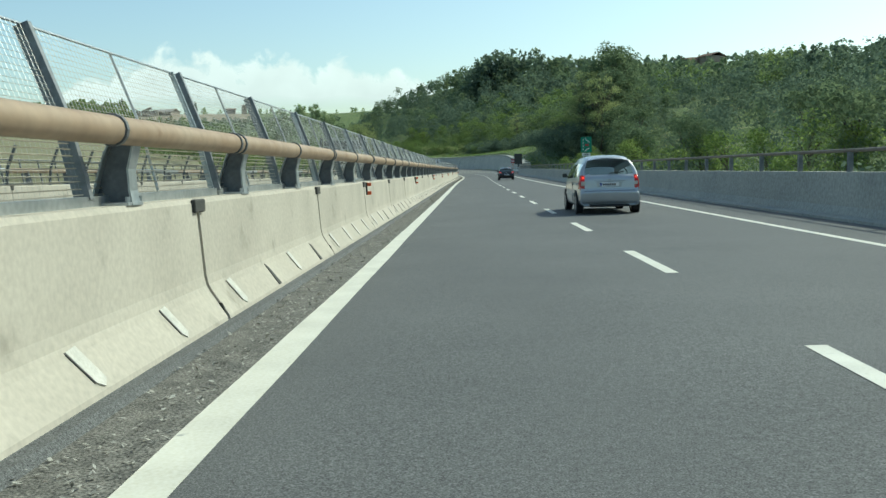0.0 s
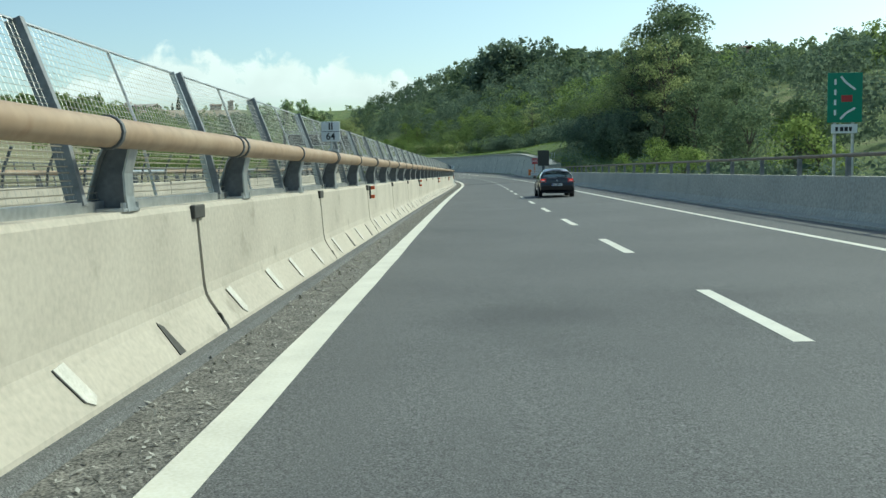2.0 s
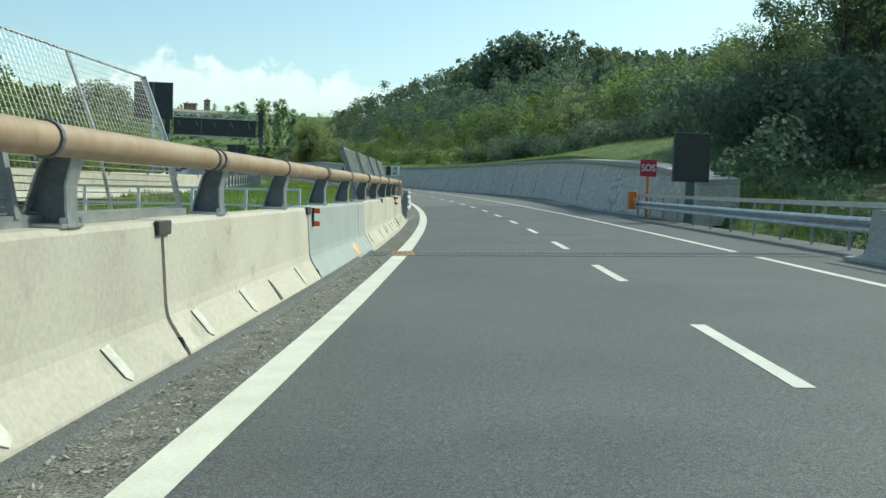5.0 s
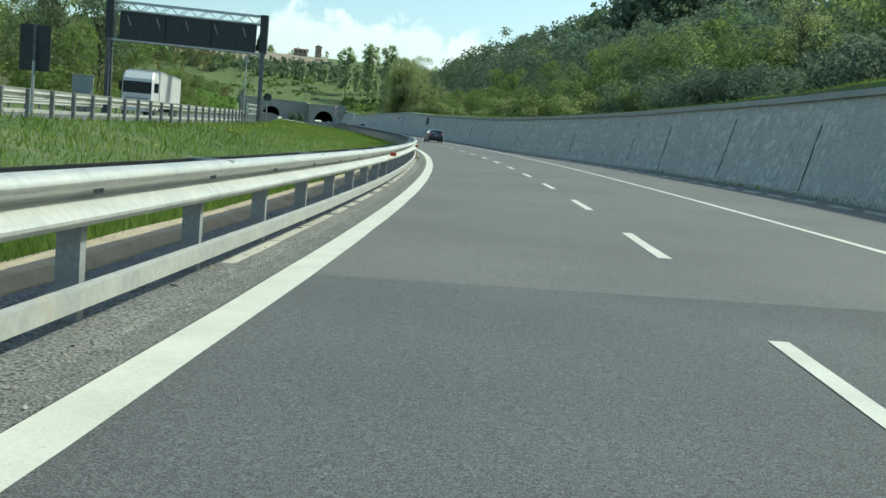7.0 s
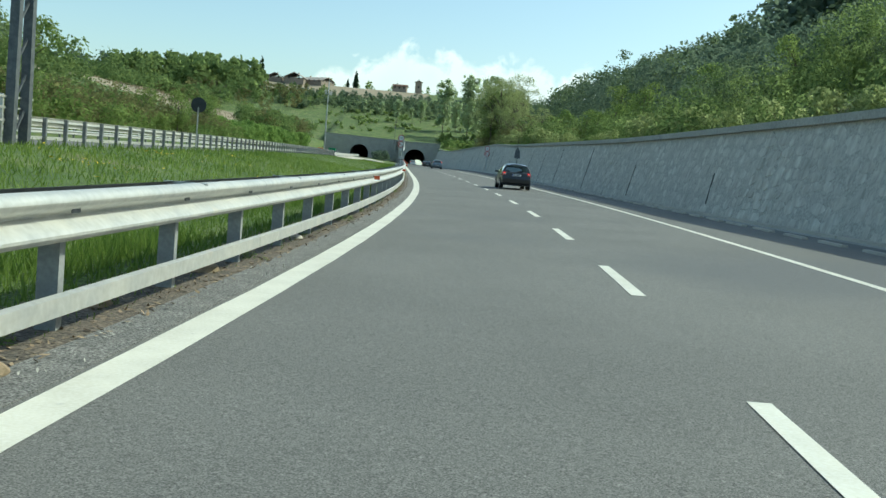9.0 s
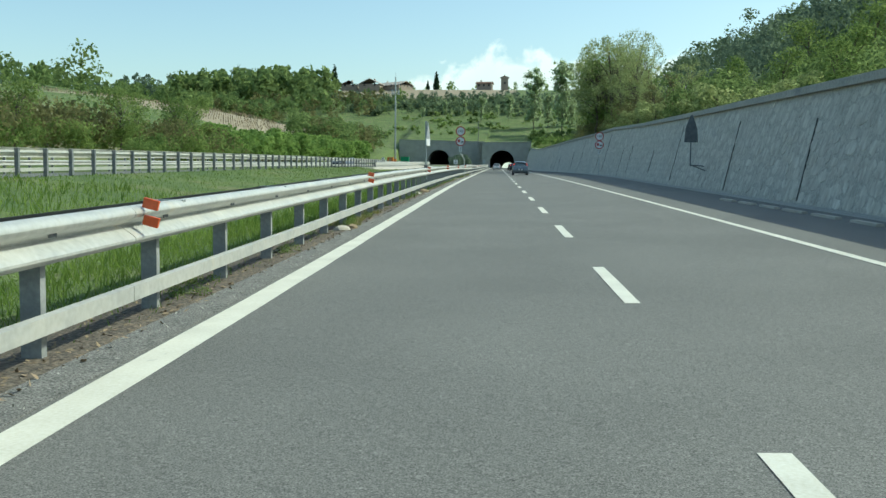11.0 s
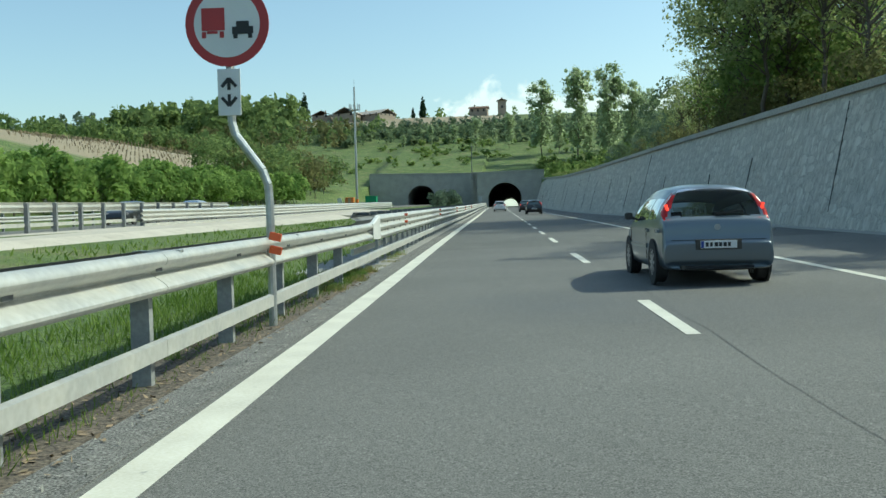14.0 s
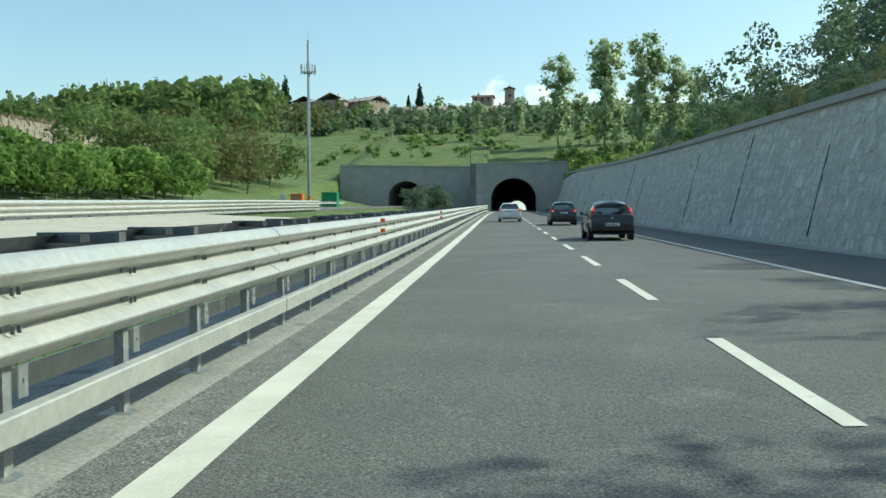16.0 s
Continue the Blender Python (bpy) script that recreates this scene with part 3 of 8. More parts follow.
# steel comb joint at the end of the bridge
M_TOOTH_RUST = mat("rusty_joint_steel", (0.36, 0.19, 0.09), (0.48, 0.34, 0.20), 6.0, 0.8, 0.1, fine=30, speck=0.5, bump=0.3, dist=0.004)
expansion_joint = thing("expansion_joint", "dark toothed steel joint across the asphalt", "expansion joint", m=pose(0, 0, 0))
structure("joint_bed", sweep([(-0.76, 0.006), (8.7, 0.008), (8.7, -0.03), (-0.76, -0.03)], 158.5, 160.0, 0.75).data("joint_bed", M_GRIT), "dark worn bed of the bridge joint", "road")
for k in range(92):
    for s0, sg in ((158.62, 1), (159.28, -1)):
        d = -0.72 + k * 0.102
        o = 0.05 * sg
        tooth = Build()
        tooth.add([rp(s0 + a, d + e, z)[:] for z in (0.014, -0.02) for a, e in ((0, 0), (0, 0.05), (0.3, 0.07 + o), (0.6, 0.05), (0.6, 0.0), (0.3, 0.02 + o))],
                  [(0, 1, 2, 5), (5, 2, 3, 4)] + [(i, (i + 1) % 6, 6 + (i + 1) % 6, 6 + i) for i in range(6)])
        part("tooth", tooth, M_TOOTH_RUST if -0.22 < d < 0.3 else M_GALV_DARK, expansion_joint)

# ---- opposite carriageway ----
structure("opposite_road", sweep([(-26.0, 0.95), (-13.6, 1.0), (-13.6, 0.5), (-26.0, 0.5)], 160, 900, 5).data("opposite_road", M_ASPHALT), "pale asphalt of the opposite carriageway", "road")
structure("opposite_bridge", sweep([(-26.6, 0.35), (-25.9, 0.35), (-25.9, 0.0), (-14.0, 0.0), (-14.0, 0.75), (-13.6, 0.75), (-13.6, -1.3), (-26.6, -1.3)], -150, 162, 6).data("opposite_bridge", M_CONC), "concrete bridge of the opposite carriageway", "bridge")
structure("crossover_pavement", sweep([(-13.7, 1.0), (-9.0, 0.8), (-5.2, 0.36), (-5.2, -0.1), (-13.7, 0.2)], 455, 490, 4).data("crossover_pavement", M_CONC), "pale paved gap through the median", "road")
structure("crossover_apron", sweep([(-13.7, 1.0), (-10.2, 0.9), (-8.9, 0.55), (-8.9, 0.2), (-13.7, 0.3)], 398, 455, 4).data("crossover_apron", M_CONC), "paved strip along the median", "road")


# ---- right-hand walls ----
def wall_profile(s):
    h, o = float(wall_height(s)), float(wall_shift(s))
    return [(10.35 + o, -0.2), (10.35 + o, 0.0), (10.35 + o + 0.3 * (h - 0.25), h - 0.25), (12.4 + o, h - 0.25), (12.4 + o, -0.2)]


wall_right = structure("wall_right", sweep(wall_profile, 178.6, 606, 4).data("wall_right", M_MORTAR), "tall sloping grey stone retaining wall", "retaining wall")
part("coping", sweep(lambda s: [(10.2 + wall_shift(s) + 0.3 * (wall_height(s) - 0.25), wall_height(s) - 0.247), (10.2 + wall_shift(s) + 0.3 * (wall_height(s) - 0.25), wall_height(s) - 0.02), (12.4 + wall_shift(s), wall_height(s) + 0.02), (12.4 + wall_shift(s), wall_height(s) - 0.247)], 178.6, 606, 4).data("coping", M_CONC_DARK), None, wall_right)
parapet = structure("parapet_right", sweep([(9.05, -0.05), (9.2, 0.25), (9.27, 0.97), (9.5, 0.97), (9.6, -0.05)], -150, 158, 5).data("parapet_right", M_CONC_DARK), "grey concrete bridge parapet in shade", "parapet")
part("seepage_kerb", sweep([(8.75, 0.0), (8.75, 0.06), (9.07, 0.08), (9.07, 0.0)], -150, 158, 5).data("seepage_kerb", M_CONC_DARK), None, parapet)
rngk = random.Random(2)
for k in range(60):
    s = 204 + 2.15 * k
    o = float(np.interp(s, [204, 207, 215, 233, 243, 257, 276, 334], [10.7, 10.9, 11.3, 10.7, 10.65, 10.15, 9.75, 9.7])) - 9.7
    part("kerb_block", sweep([(9.62 + o, 0.0), (9.63 + o, 0.055), (9.76 + o, 0.055), (9.78 + o, 0.0)], s, s + rngk.uniform(1.2, 1.55), 1).data("kerb_block", M_CONC), None, wall_right)
part("gutter_edge", sweep(lambda s: [(d + wall_shift(s), z) for d, z in ((10.16, 0.0), (10.17, 0.09), (10.31, 0.1), (10.33, 0.0))], 205, 290, 2).data("gutter_edge", M_CONC), None, wall_right)
part("gutter_channel", sweep(lambda s: [(d + wall_shift(s), z) for d, z in ((9.9, 0.003), (10.34, 0.02), (10.34, -0.05), (9.9, -0.05))], 182, 606, 4).data("gutter_channel", M_CONC_DARK), None, wall_right)

# ---- tunnel portals ----
ARCH_W, ARCH_H = 3.9, 5.8


def arch_points(n=18):
    r = ARCH_W
    pts = [(-r, 0.0), (-r * 1.02, 1.2)]
    for i in range(1, n):
        a = math.pi - math.pi * i / n
        pts.append((r * 1.02 * math.cos(a), 1.9 + (ARCH_H - 1.9) * math.sin(a)))
    return pts + [(r * 1.02, 1.2), (r, 0.0)]


def portal(name, s, dc, d0, d1, top0, top1, base, label):
    """A portal face across the road's line with an arched opening, a collar and a bore behind it."""
    ap = arch_points()
    b = Build()
    top = lambda d: top0 + (top1 - top0) * (d - d0) / (d1 - d0)
    for depth in (0.0, 1.0):
        cols = [(d0, base - 0.4)] + [(dc + x, base + z) for x, z in ap] + [(d1, base - 0.4)]
        lows = [rp(s + depth, d, z)[:] for d, z in cols]
        tops = [rp(s + depth, d, top(d))[:] for d, z in cols]
        n = len(cols)
        fs = [(i, i + 1, n + i + 1, n + i) for i in range(1, n - 2)]
        fs += [(0, 1, n + 1, n), (n - 2, n - 1, 2 * n - 1, 2 * n - 2)]
        b.add(lows + tops, fs)
    n2 = 2 * n
    b.f += [(n + i, n + i + 1, n2 + n + i + 1, n2 + n + i) for i in range(n - 1)]
    ob = structure(name, mesh_data(name, b.v, b.f, M_CONC_DARK), label, "tunnel portal")
    ring = Build()
    rings = []
    for dd, k in ((-0.18, 1.0), (-0.18, 1.09), (0.3, 1.09), (0.3, 1.0)):
        rings.append([rp(s + dd, dc + x * k, base + z * k)[:] for x, z in ap])
    m = len(ap)
    ring.add([p for r in rings for p in r], [(k * m + i, k * m + i + 1, ((k + 1) % 4) * m + i + 1, ((k + 1) % 4) * m + i) for k in range(4) for i in range(m - 1)])
    part("collar", mesh_data("collar", ring.v, ring.f, M_CONC_DARK), None, ob)
    part("cornice", cornice(s, d0, d1, top0, top1), None, ob)
    bore = Build()
    ks = np.linspace(s + 0.02, s + 240, 25)
    bore.add([rp(q, dc + x * 0.995, base + z * 0.995)[:] for q in ks for x, z in ap], [(k * m + i, k * m + i + 1, (k + 1) * m + i + 1, (k + 1) * m + i) for k in range(24) for i in range(m - 1)])
    part("bore", mesh_data("bore", bore.v, bore.f, M_CONC_DARK, True), None, ob)
    return ob


def cornice(s, d0, d1, t0, t1):
    b = Build()
    c = [(-0.15, 0.0), (-0.15, 0.28), (1.1, 0.28), (1.1, 0.0)]
    b.loft([[rp(s + a, d0, t0 + z)[:] for a, z in c], [rp(s + a, d1, t1 + z)[:] for a, z in c]])
    return b.data("cornice", M_CONC_DARK)


portal("tunnel_portal_right", PORTAL_S, 3.3, -4.2, 12.6, 8.1, 8.4, 0.0, "grey concrete tunnel portal with an arched mouth")
portal("tunnel_portal_left", PORTAL_L, -21.0, -36.0, -4.0, 10.2, 9.6, 0.95, "grey concrete portal of the second tunnel")
flank = Build()
flank.add([rp(606, -4.2, -0.5)[:], rp(652, -4.2, -0.5)[:], rp(652, -4.2, 9.7)[:], rp(606, -4.2, 8.3)[:], rp(606, -3.2, -0.5)[:], rp(652, -3.2, -0.5)[:], rp(652, -3.2, 9.7)[:], rp(606, -3.2, 8.3)[:]],
          [(0, 1, 2, 3), (4, 5, 6, 7), (3, 2, 6, 7), (0, 3, 7, 4), (1, 2, 6, 5)])
structure("wall_between_tunnels", flank.data("wall_between_tunnels", M_CONC_DARK), "grey concrete wall between the two tunnels", "retaining wall")
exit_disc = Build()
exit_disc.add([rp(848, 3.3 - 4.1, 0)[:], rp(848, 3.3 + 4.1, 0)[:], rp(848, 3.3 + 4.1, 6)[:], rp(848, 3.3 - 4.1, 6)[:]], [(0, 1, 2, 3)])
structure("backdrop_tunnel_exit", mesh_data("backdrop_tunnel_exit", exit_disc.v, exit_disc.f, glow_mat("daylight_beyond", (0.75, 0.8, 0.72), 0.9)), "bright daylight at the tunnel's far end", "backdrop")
cap = Build()
cap.add([rp(893, -26, 0.5)[:], rp(893, -16, 0.5)[:], rp(893, -16, 8)[:], rp(893, -26, 8)[:]], [(0, 1, 2, 3)])
structure("backdrop_dark_tunnel", mesh_data("backdrop_dark_tunnel", cap.v, cap.f, M_BLACK), "dark depth of the second tunnel", "backdrop")

# ---- concrete barrier units on the bridge ----
UNIT = 6.32
JOINTS = [float(np.interp(k, [-6, 0, 13, 24, 26, 27], [-29.6, 7.92, 89.2, 159.4, 172.2, 179.4])) for k in range(-6, 28)]
NJ = [(0.28, 0.0), (0.26, 0.09), (0.117, 0.306), (0.09, 0.36), (0.073, 0.44), (0.03, 1.06), (0.005, 1.1), (-0.20, 1.1), (-0.225, 1.06), (-0.27, 0.37), (-0.45, 0.09), (-0.47, 0.0)]


def barrier_unit(material, label, length=UNIT - 0.010, slots=(0, 1, 2, 3), bare=(), cover=True):
    t = thing("concrete_barrier", label, "concrete barrier", "barrier units along the bridge")
    b = Build()
    rings = []
    for y, k in ((0, 0.99), (0.02, 1.0), (length * 0.33, 1.0), (length * 0.66, 1.0), (length - 0.02, 1.0), (length, 0.99)):
        rings.append([(x * k, y, z * (k if z > 0.5 else 1)) for x, z in NJ])
    b.loft(rings)
    part("body", b, material, t, smooth=False)
    for i in slots:
            y = 0.6 + i * 1.5 + 0.12 * math.sin(i * 2.1)
            p = Build()
            w = 0.15 + 0.02 * math.sin(i * 1.7)
            p.add([(0.227, y, 0.14), (0.25, y + w * 0.55, 0.105), (0.227, y + w, 0.14), (0.092, y + w - 0.10, 0.345), (0.10, y - 0.10, 0.333), (0.238, y, 0.145), (0.26, y + w * 0.55, 0.11), (0.238, y + w, 0.145), (0.105, y + w - 0.10, 0.35), (0.113, y - 0.10, 0.338)],
                  [(5, 6, 7, 8, 9), (0, 1, 6, 5), (1, 2, 7, 6), (2, 3, 8, 7), (3, 4, 9, 8), (4, 0, 5, 9)])
            if i not in bare:
                part("slot_plate", p, M_PLATE, t, "pale slanted plate over a slot")
            # no slot is cut: a dark block gives the shade inside it
            q = Build()
            q.add([(0.234, y - 0.007, 0.14), (0.234, y + 0.0, 0.14), (0.107, y - 0.10, 0.333), (0.107, y - 0.105, 0.333), (0.21, y - 0.007, 0.14), (0.21, y, 0.14), (0.08, y - 0.10, 0.333), (0.08, y - 0.105, 0.333)],
                  [(0, 1, 2, 3), (0, 4, 5, 1), (1, 5, 6, 2), (2, 6, 7, 3), (3, 7, 4, 0)])
            if i in bare:
                q = Build()
                q.add([(0.264, y - 0.05, 0.10), (0.264, y + 0.08, 0.10), (0.135, y + 0.0, 0.29), (0.11, y - 0.08, 0.33), (0.22, y - 0.05, 0.08), (0.22, y + 0.08, 0.08), (0.09, y + 0.0, 0.27), (0.07, y - 0.08, 0.31)],
                      [(0, 1, 2, 3), (0, 4, 5, 1), (1, 5, 6, 2), (2, 6, 7, 3), (3, 7, 4, 0)])
            part("slot_shadow_gap", q, M_DARKBOX, t, "dark open slot edge")
    if not cover:
        return t
    cov = Build().box(0.02, -0.20, 0.985, 0.065, 0.10, 1.095, bevel=0.012)
    part("joint_cover", cov, M_DARKBOX, t, "dark rubber joint cover")
    # solid dark wedge, its colour standing for shade in the foot recess
    ft = Build()
    ft.add([(0.27, -0.06, 0.0), (0.27, 0.12, 0.0), (0.20, -0.02, 0.2), (0.15, -0.06, 0.0), (0.15, 0.12, 0.0), (0.12, -0.02, 0.2)], [(0, 1, 2), (0, 3, 4, 1), (1, 4, 5, 2), (2, 5, 3, 0), (3, 5, 4)])
    part("joint_foot", ft, M_DARKBOX, t, "dark pocket at the joint's foot")
    return t


M_PLATE = mat("dull_plate", (0.63, 0.605, 0.54), (0.50, 0.485, 0.43), 9.0, 0.6, 0.1, fine=50, speck=0.3, bump=0.1, dist=0.003)


def joint_reflector(m):
    t = thing("reflector", "two red reflectors on a bracket at a barrier joint", "reflector", "red reflectors on the barrier", m)
    for z in (0.845, 1.035):
        part("red_plate", Build().box(0.05, 0.30, z - 0.038, 0.16, 0.325, z + 0.038, bevel=0.008), M_RED, t)
    part("bracket", Build().box(0.04, 0.29, 0.80, 0.075, 0.315, 1.08), M_DARKBOX, t)
    return t


units = [barrier_unit(M_CONC, "cream concrete safety barrier unit, stained and worn"),
         barrier_unit(M_CONC, "cream concrete barrier unit with open slots", bare=(1, 3)),
         barrier_unit(M_CONC, "cream concrete barrier unit with one open slot", bare=(2,))]
used = [False] * 3
for k, s in enumerate(JOINTS[:-1]):
    m = at_road(s + 0.017, -1.0, 0.0) @ pose(0, 0, 0, 0, 0, 0)
    run = JOINTS[k + 1] - s
    d = math.degrees(math.atan2(rp(s, -1.0).x - rp(s + UNIT, -1.0).x, rp(s + UNIT, -1.0).y - rp(s, -1.0).y))
    p = rp(s + 0.017, -1.0)
    m = pose(p.x, p.y, p.z, 0, 0, d)
    fit = m @ Matrix.Diagonal((1, run / UNIT, 1, 1))
    if 152 < s < 154:
        fresh = barrier_unit(M_CONC_NEW, "fresh grey patched concrete barrier unit", 7.52, ())
        fresh.matrix_basis = m
        part("joint_filler", Build().beam((0.078, 6.4, 0.39), (0.034, 6.4, 1.06), 0.012, 0.09, (0, 1, 0)).beam((0.078, 6.42, 0.36), (0.262, 6.48, 0.09), 0.012, 0.09, (0, 1, 0)), M_PLATE, fresh, "white joint filler")
    elif 159 < s < 160:
        q = rp(160.6, -1.0)
        short = barrier_unit(M_CONC, "short cream concrete barrier unit", 5.16, (0, 2), cover=False)
        short.matrix_basis = pose(q.x, q.y, q.z, 0, 0, d)
    else:
        w = (0, 1, 0, 2, 1)[k % 5]
        if used[w]:
            copy_thing(units[w], fit)
        else:
            units[w].matrix_basis, used[w] = fit, True
    if (k - 6) % 3 == 2 and s < 175:
        joint_reflector(m)
# rusty filler that has swollen out of the barrier's foot beside the bridge joint
bm = bmesh.new()
bmesh.ops.create_icosphere(bm, subdivisions=4, radius=1.0)
for v in bm.verts:
    f = 1 + 0.35 * noise.noise(v.co * 1.3) + 0.2 * noise.noise(v.co * 4) + 0.1 * noise.noise(v.co * 9)
    v.co = Vector((v.co.x * 0.022 * f, v.co.y * 0.38 * f, v.co.z * 0.17 * f))
foam_me = bpy.data.meshes.new("joint_filler")
bm.to_mesh(foam_me)
bm.free()
foam_me.materials.append(mat("rusty_foam", (0.55, 0.30, 0.13), (0.66, 0.50, 0.34), 5.0, 0.9, fine=30, speck=0.5, bump=0.5, dist=0.02, stain=(4.0, 0.55, (0.70, 0.64, 0.54))))
foam = tagged(new("filler_lump", foam_me), "rust-stained orange and white filler swelling at the barrier foot", "filler")
foam.matrix_basis = at_road(157.95, -0.835, 0.19) @ pose(0, 0, 0, 0, -34, 0)
structure("barrier_ledge", sweep([(-0.75, -0.01), (-0.75, 0.06), (-0.655, 0.045), (-0.61, 0.0)], -60, 157.5, 3).data("barrier_ledge", M_ASPHALT_OLD), "dark gritty ledge along the barrier's foot", "kerb")
# end piece of the barrier
structure("barrier_footing", sweep([(-0.76, 0.0), (-0.76, 0.03), (-0.63, 0.015), (-0.63, 0.0)], 160, 179.5, 3).data("barrier_footing", M_CONC), "pale concrete ledge at the barrier's foot", "kerb")


# ---- steel tube rail on the barrier ----
tube_rail = thing("tube_rail", "rusty tan steel tube rail on dark brackets", "handrail", m=pose(0, 0, 0))
TUBE_D, TUBE_Z, TUBE_R = -0.95, 1.6, 0.095
RING = [(math.cos(2 * math.pi * i / 14), math.sin(2 * math.pi * i / 14)) for i in range(14)]
for s in JOINTS:
    if s < 175:
        e = min(s + 6.34, 176.5)
        part("tube", sweep([(TUBE_D + c * TUBE_R, TUBE_Z + q * TUBE_R) for c, q in RING], s + 1.2, min(e + 1.2, 176.5), 1.6), M_RUST, tube_rail, smooth=True)
        for o in (-0.09, 0.10):
            part("sleeve_ring", sweep([(TUBE_D + c * (TUBE_R + 0.014), TUBE_Z + q * (TUBE_R + 0.014)) for c, q in RING], s + 1.25 + o, s + 1.29 + o, 1), M_GALV_DARK, tube_rail, "dark clamp ring")
        part("sleeve_ring", sweep([(TUBE_D + c * (TUBE_R + 0.014), TUBE_Z + q * (TUBE_R + 0.014)) for c, q in RING], s + 4.35, s + 4.39, 1), M_GALV_DARK, tube_rail, "dark clamp ring")
# the tube bends down to the barrier at its end
bend = Build()
rings = []
for i in range(9):
    a = radians(90 * min(i, 7) / 7)
    cs, cz = 176.5 + 0.55 * math.sin(a), TUBE_Z - 0.55 * (1 - math.cos(a))
    if i == 8:
        cz = 1.08
    nrm = (math.sin(a), math.cos(a)) if i < 8 else (1, 0)
    rings.append([rp(cs + q * TUBE_R * (nrm[0] if i else 0), TUBE_D + c * TUBE_R, cz + q * TUBE_R * (nrm[1] if i < 8 else 0))[:] for c, q in RING])
bend.loft(rings)
part("tube_bend", bend, M_RUST, tube_rail, "rusty tube end bent down", smooth=True)


M_BRACKET = mat("dull_bracket_steel", (0.13, 0.14, 0.148), (0.20, 0.21, 0.215), 5.0, 0.6, 0.3, fine=25, speck=0.35, bump=0.1, dist=0.003)


def bracket_web():
    prof = [(-0.20, 0.0), (0.075, 0.0), (0.06, 0.10), (0.055, 0.25), (0.10, 0.42), (0.13, 0.47), (-0.04, 0.47), (-0.10, 0.36), (-0.15, 0.18)]
    b = Build()
    b.loft([[(x, -0.012, z) for x, z in prof], [(x, 0.012, z) for x, z in prof]])
    fl = Build()
    edge = [(0.075, 0.0), (0.06, 0.10), (0.055, 0.25), (0.10, 0.42)]
    back = [(-0.20, 0.0), (-0.15, 0.18), (-0.09, 0.36), (-0.04, 0.45)]
    for e, th in ((edge, 0.015), (back, -0.015)):
        fl.loft([[(x, -0.075, z), (x + th, -0.075, z), (x + th, 0.075, z), (x, 0.075, z)] for x, z in e])
    base = Build().box(-0.2, -0.15, -0.002, 0.085, 0.15, 0.022, bevel=0.004)
    for x in (-0.18, 0.07):
        for y in (-0.12, 0.12):
            base.bar((x, y, 0.02), (x, y, 0.06), 0.018)
    return b.data("bracket", M_BRACKET), fl.data("bracket_flange", M_GALV), base.data("base_plate", M_GALV)


web_me, flange_me, base_me = bracket_web()
BRACKETS = [s + o for s in JOINTS for o in (1.75, 4.8) if s + o < 175]
for s in BRACKETS:
    br = part("bracket", web_me, None, tube_rail)
    br.matrix_basis = at_road(s, -1.06, 1.1)
    for nm, me in (("flange", flange_me), ("base_plate", base_me)):
        part(nm, me, None, br)

# ---- leaning mesh fence behind the tube ----
FENCE_PATH = [(-1.20, 1.14), (-1.33, 1.72), (-1.55, 2.31)]


# mid-grey steel of posts; also stands in for shade on the tall rail's rear beam
M_STEEL_MID = mat("grey_steel_and_shade", (0.19, 0.20, 0.21), (0.27, 0.28, 0.285), 5.0, 0.55, 0.3, fine=25, speck=0.35, bump=0.1, dist=0.003)
M_WIRE = mat("pale_wire", (0.52, 0.47, 0.38), (0.42, 0.37, 0.29), 5.0, 0.5, 0.3, bump=0.0)


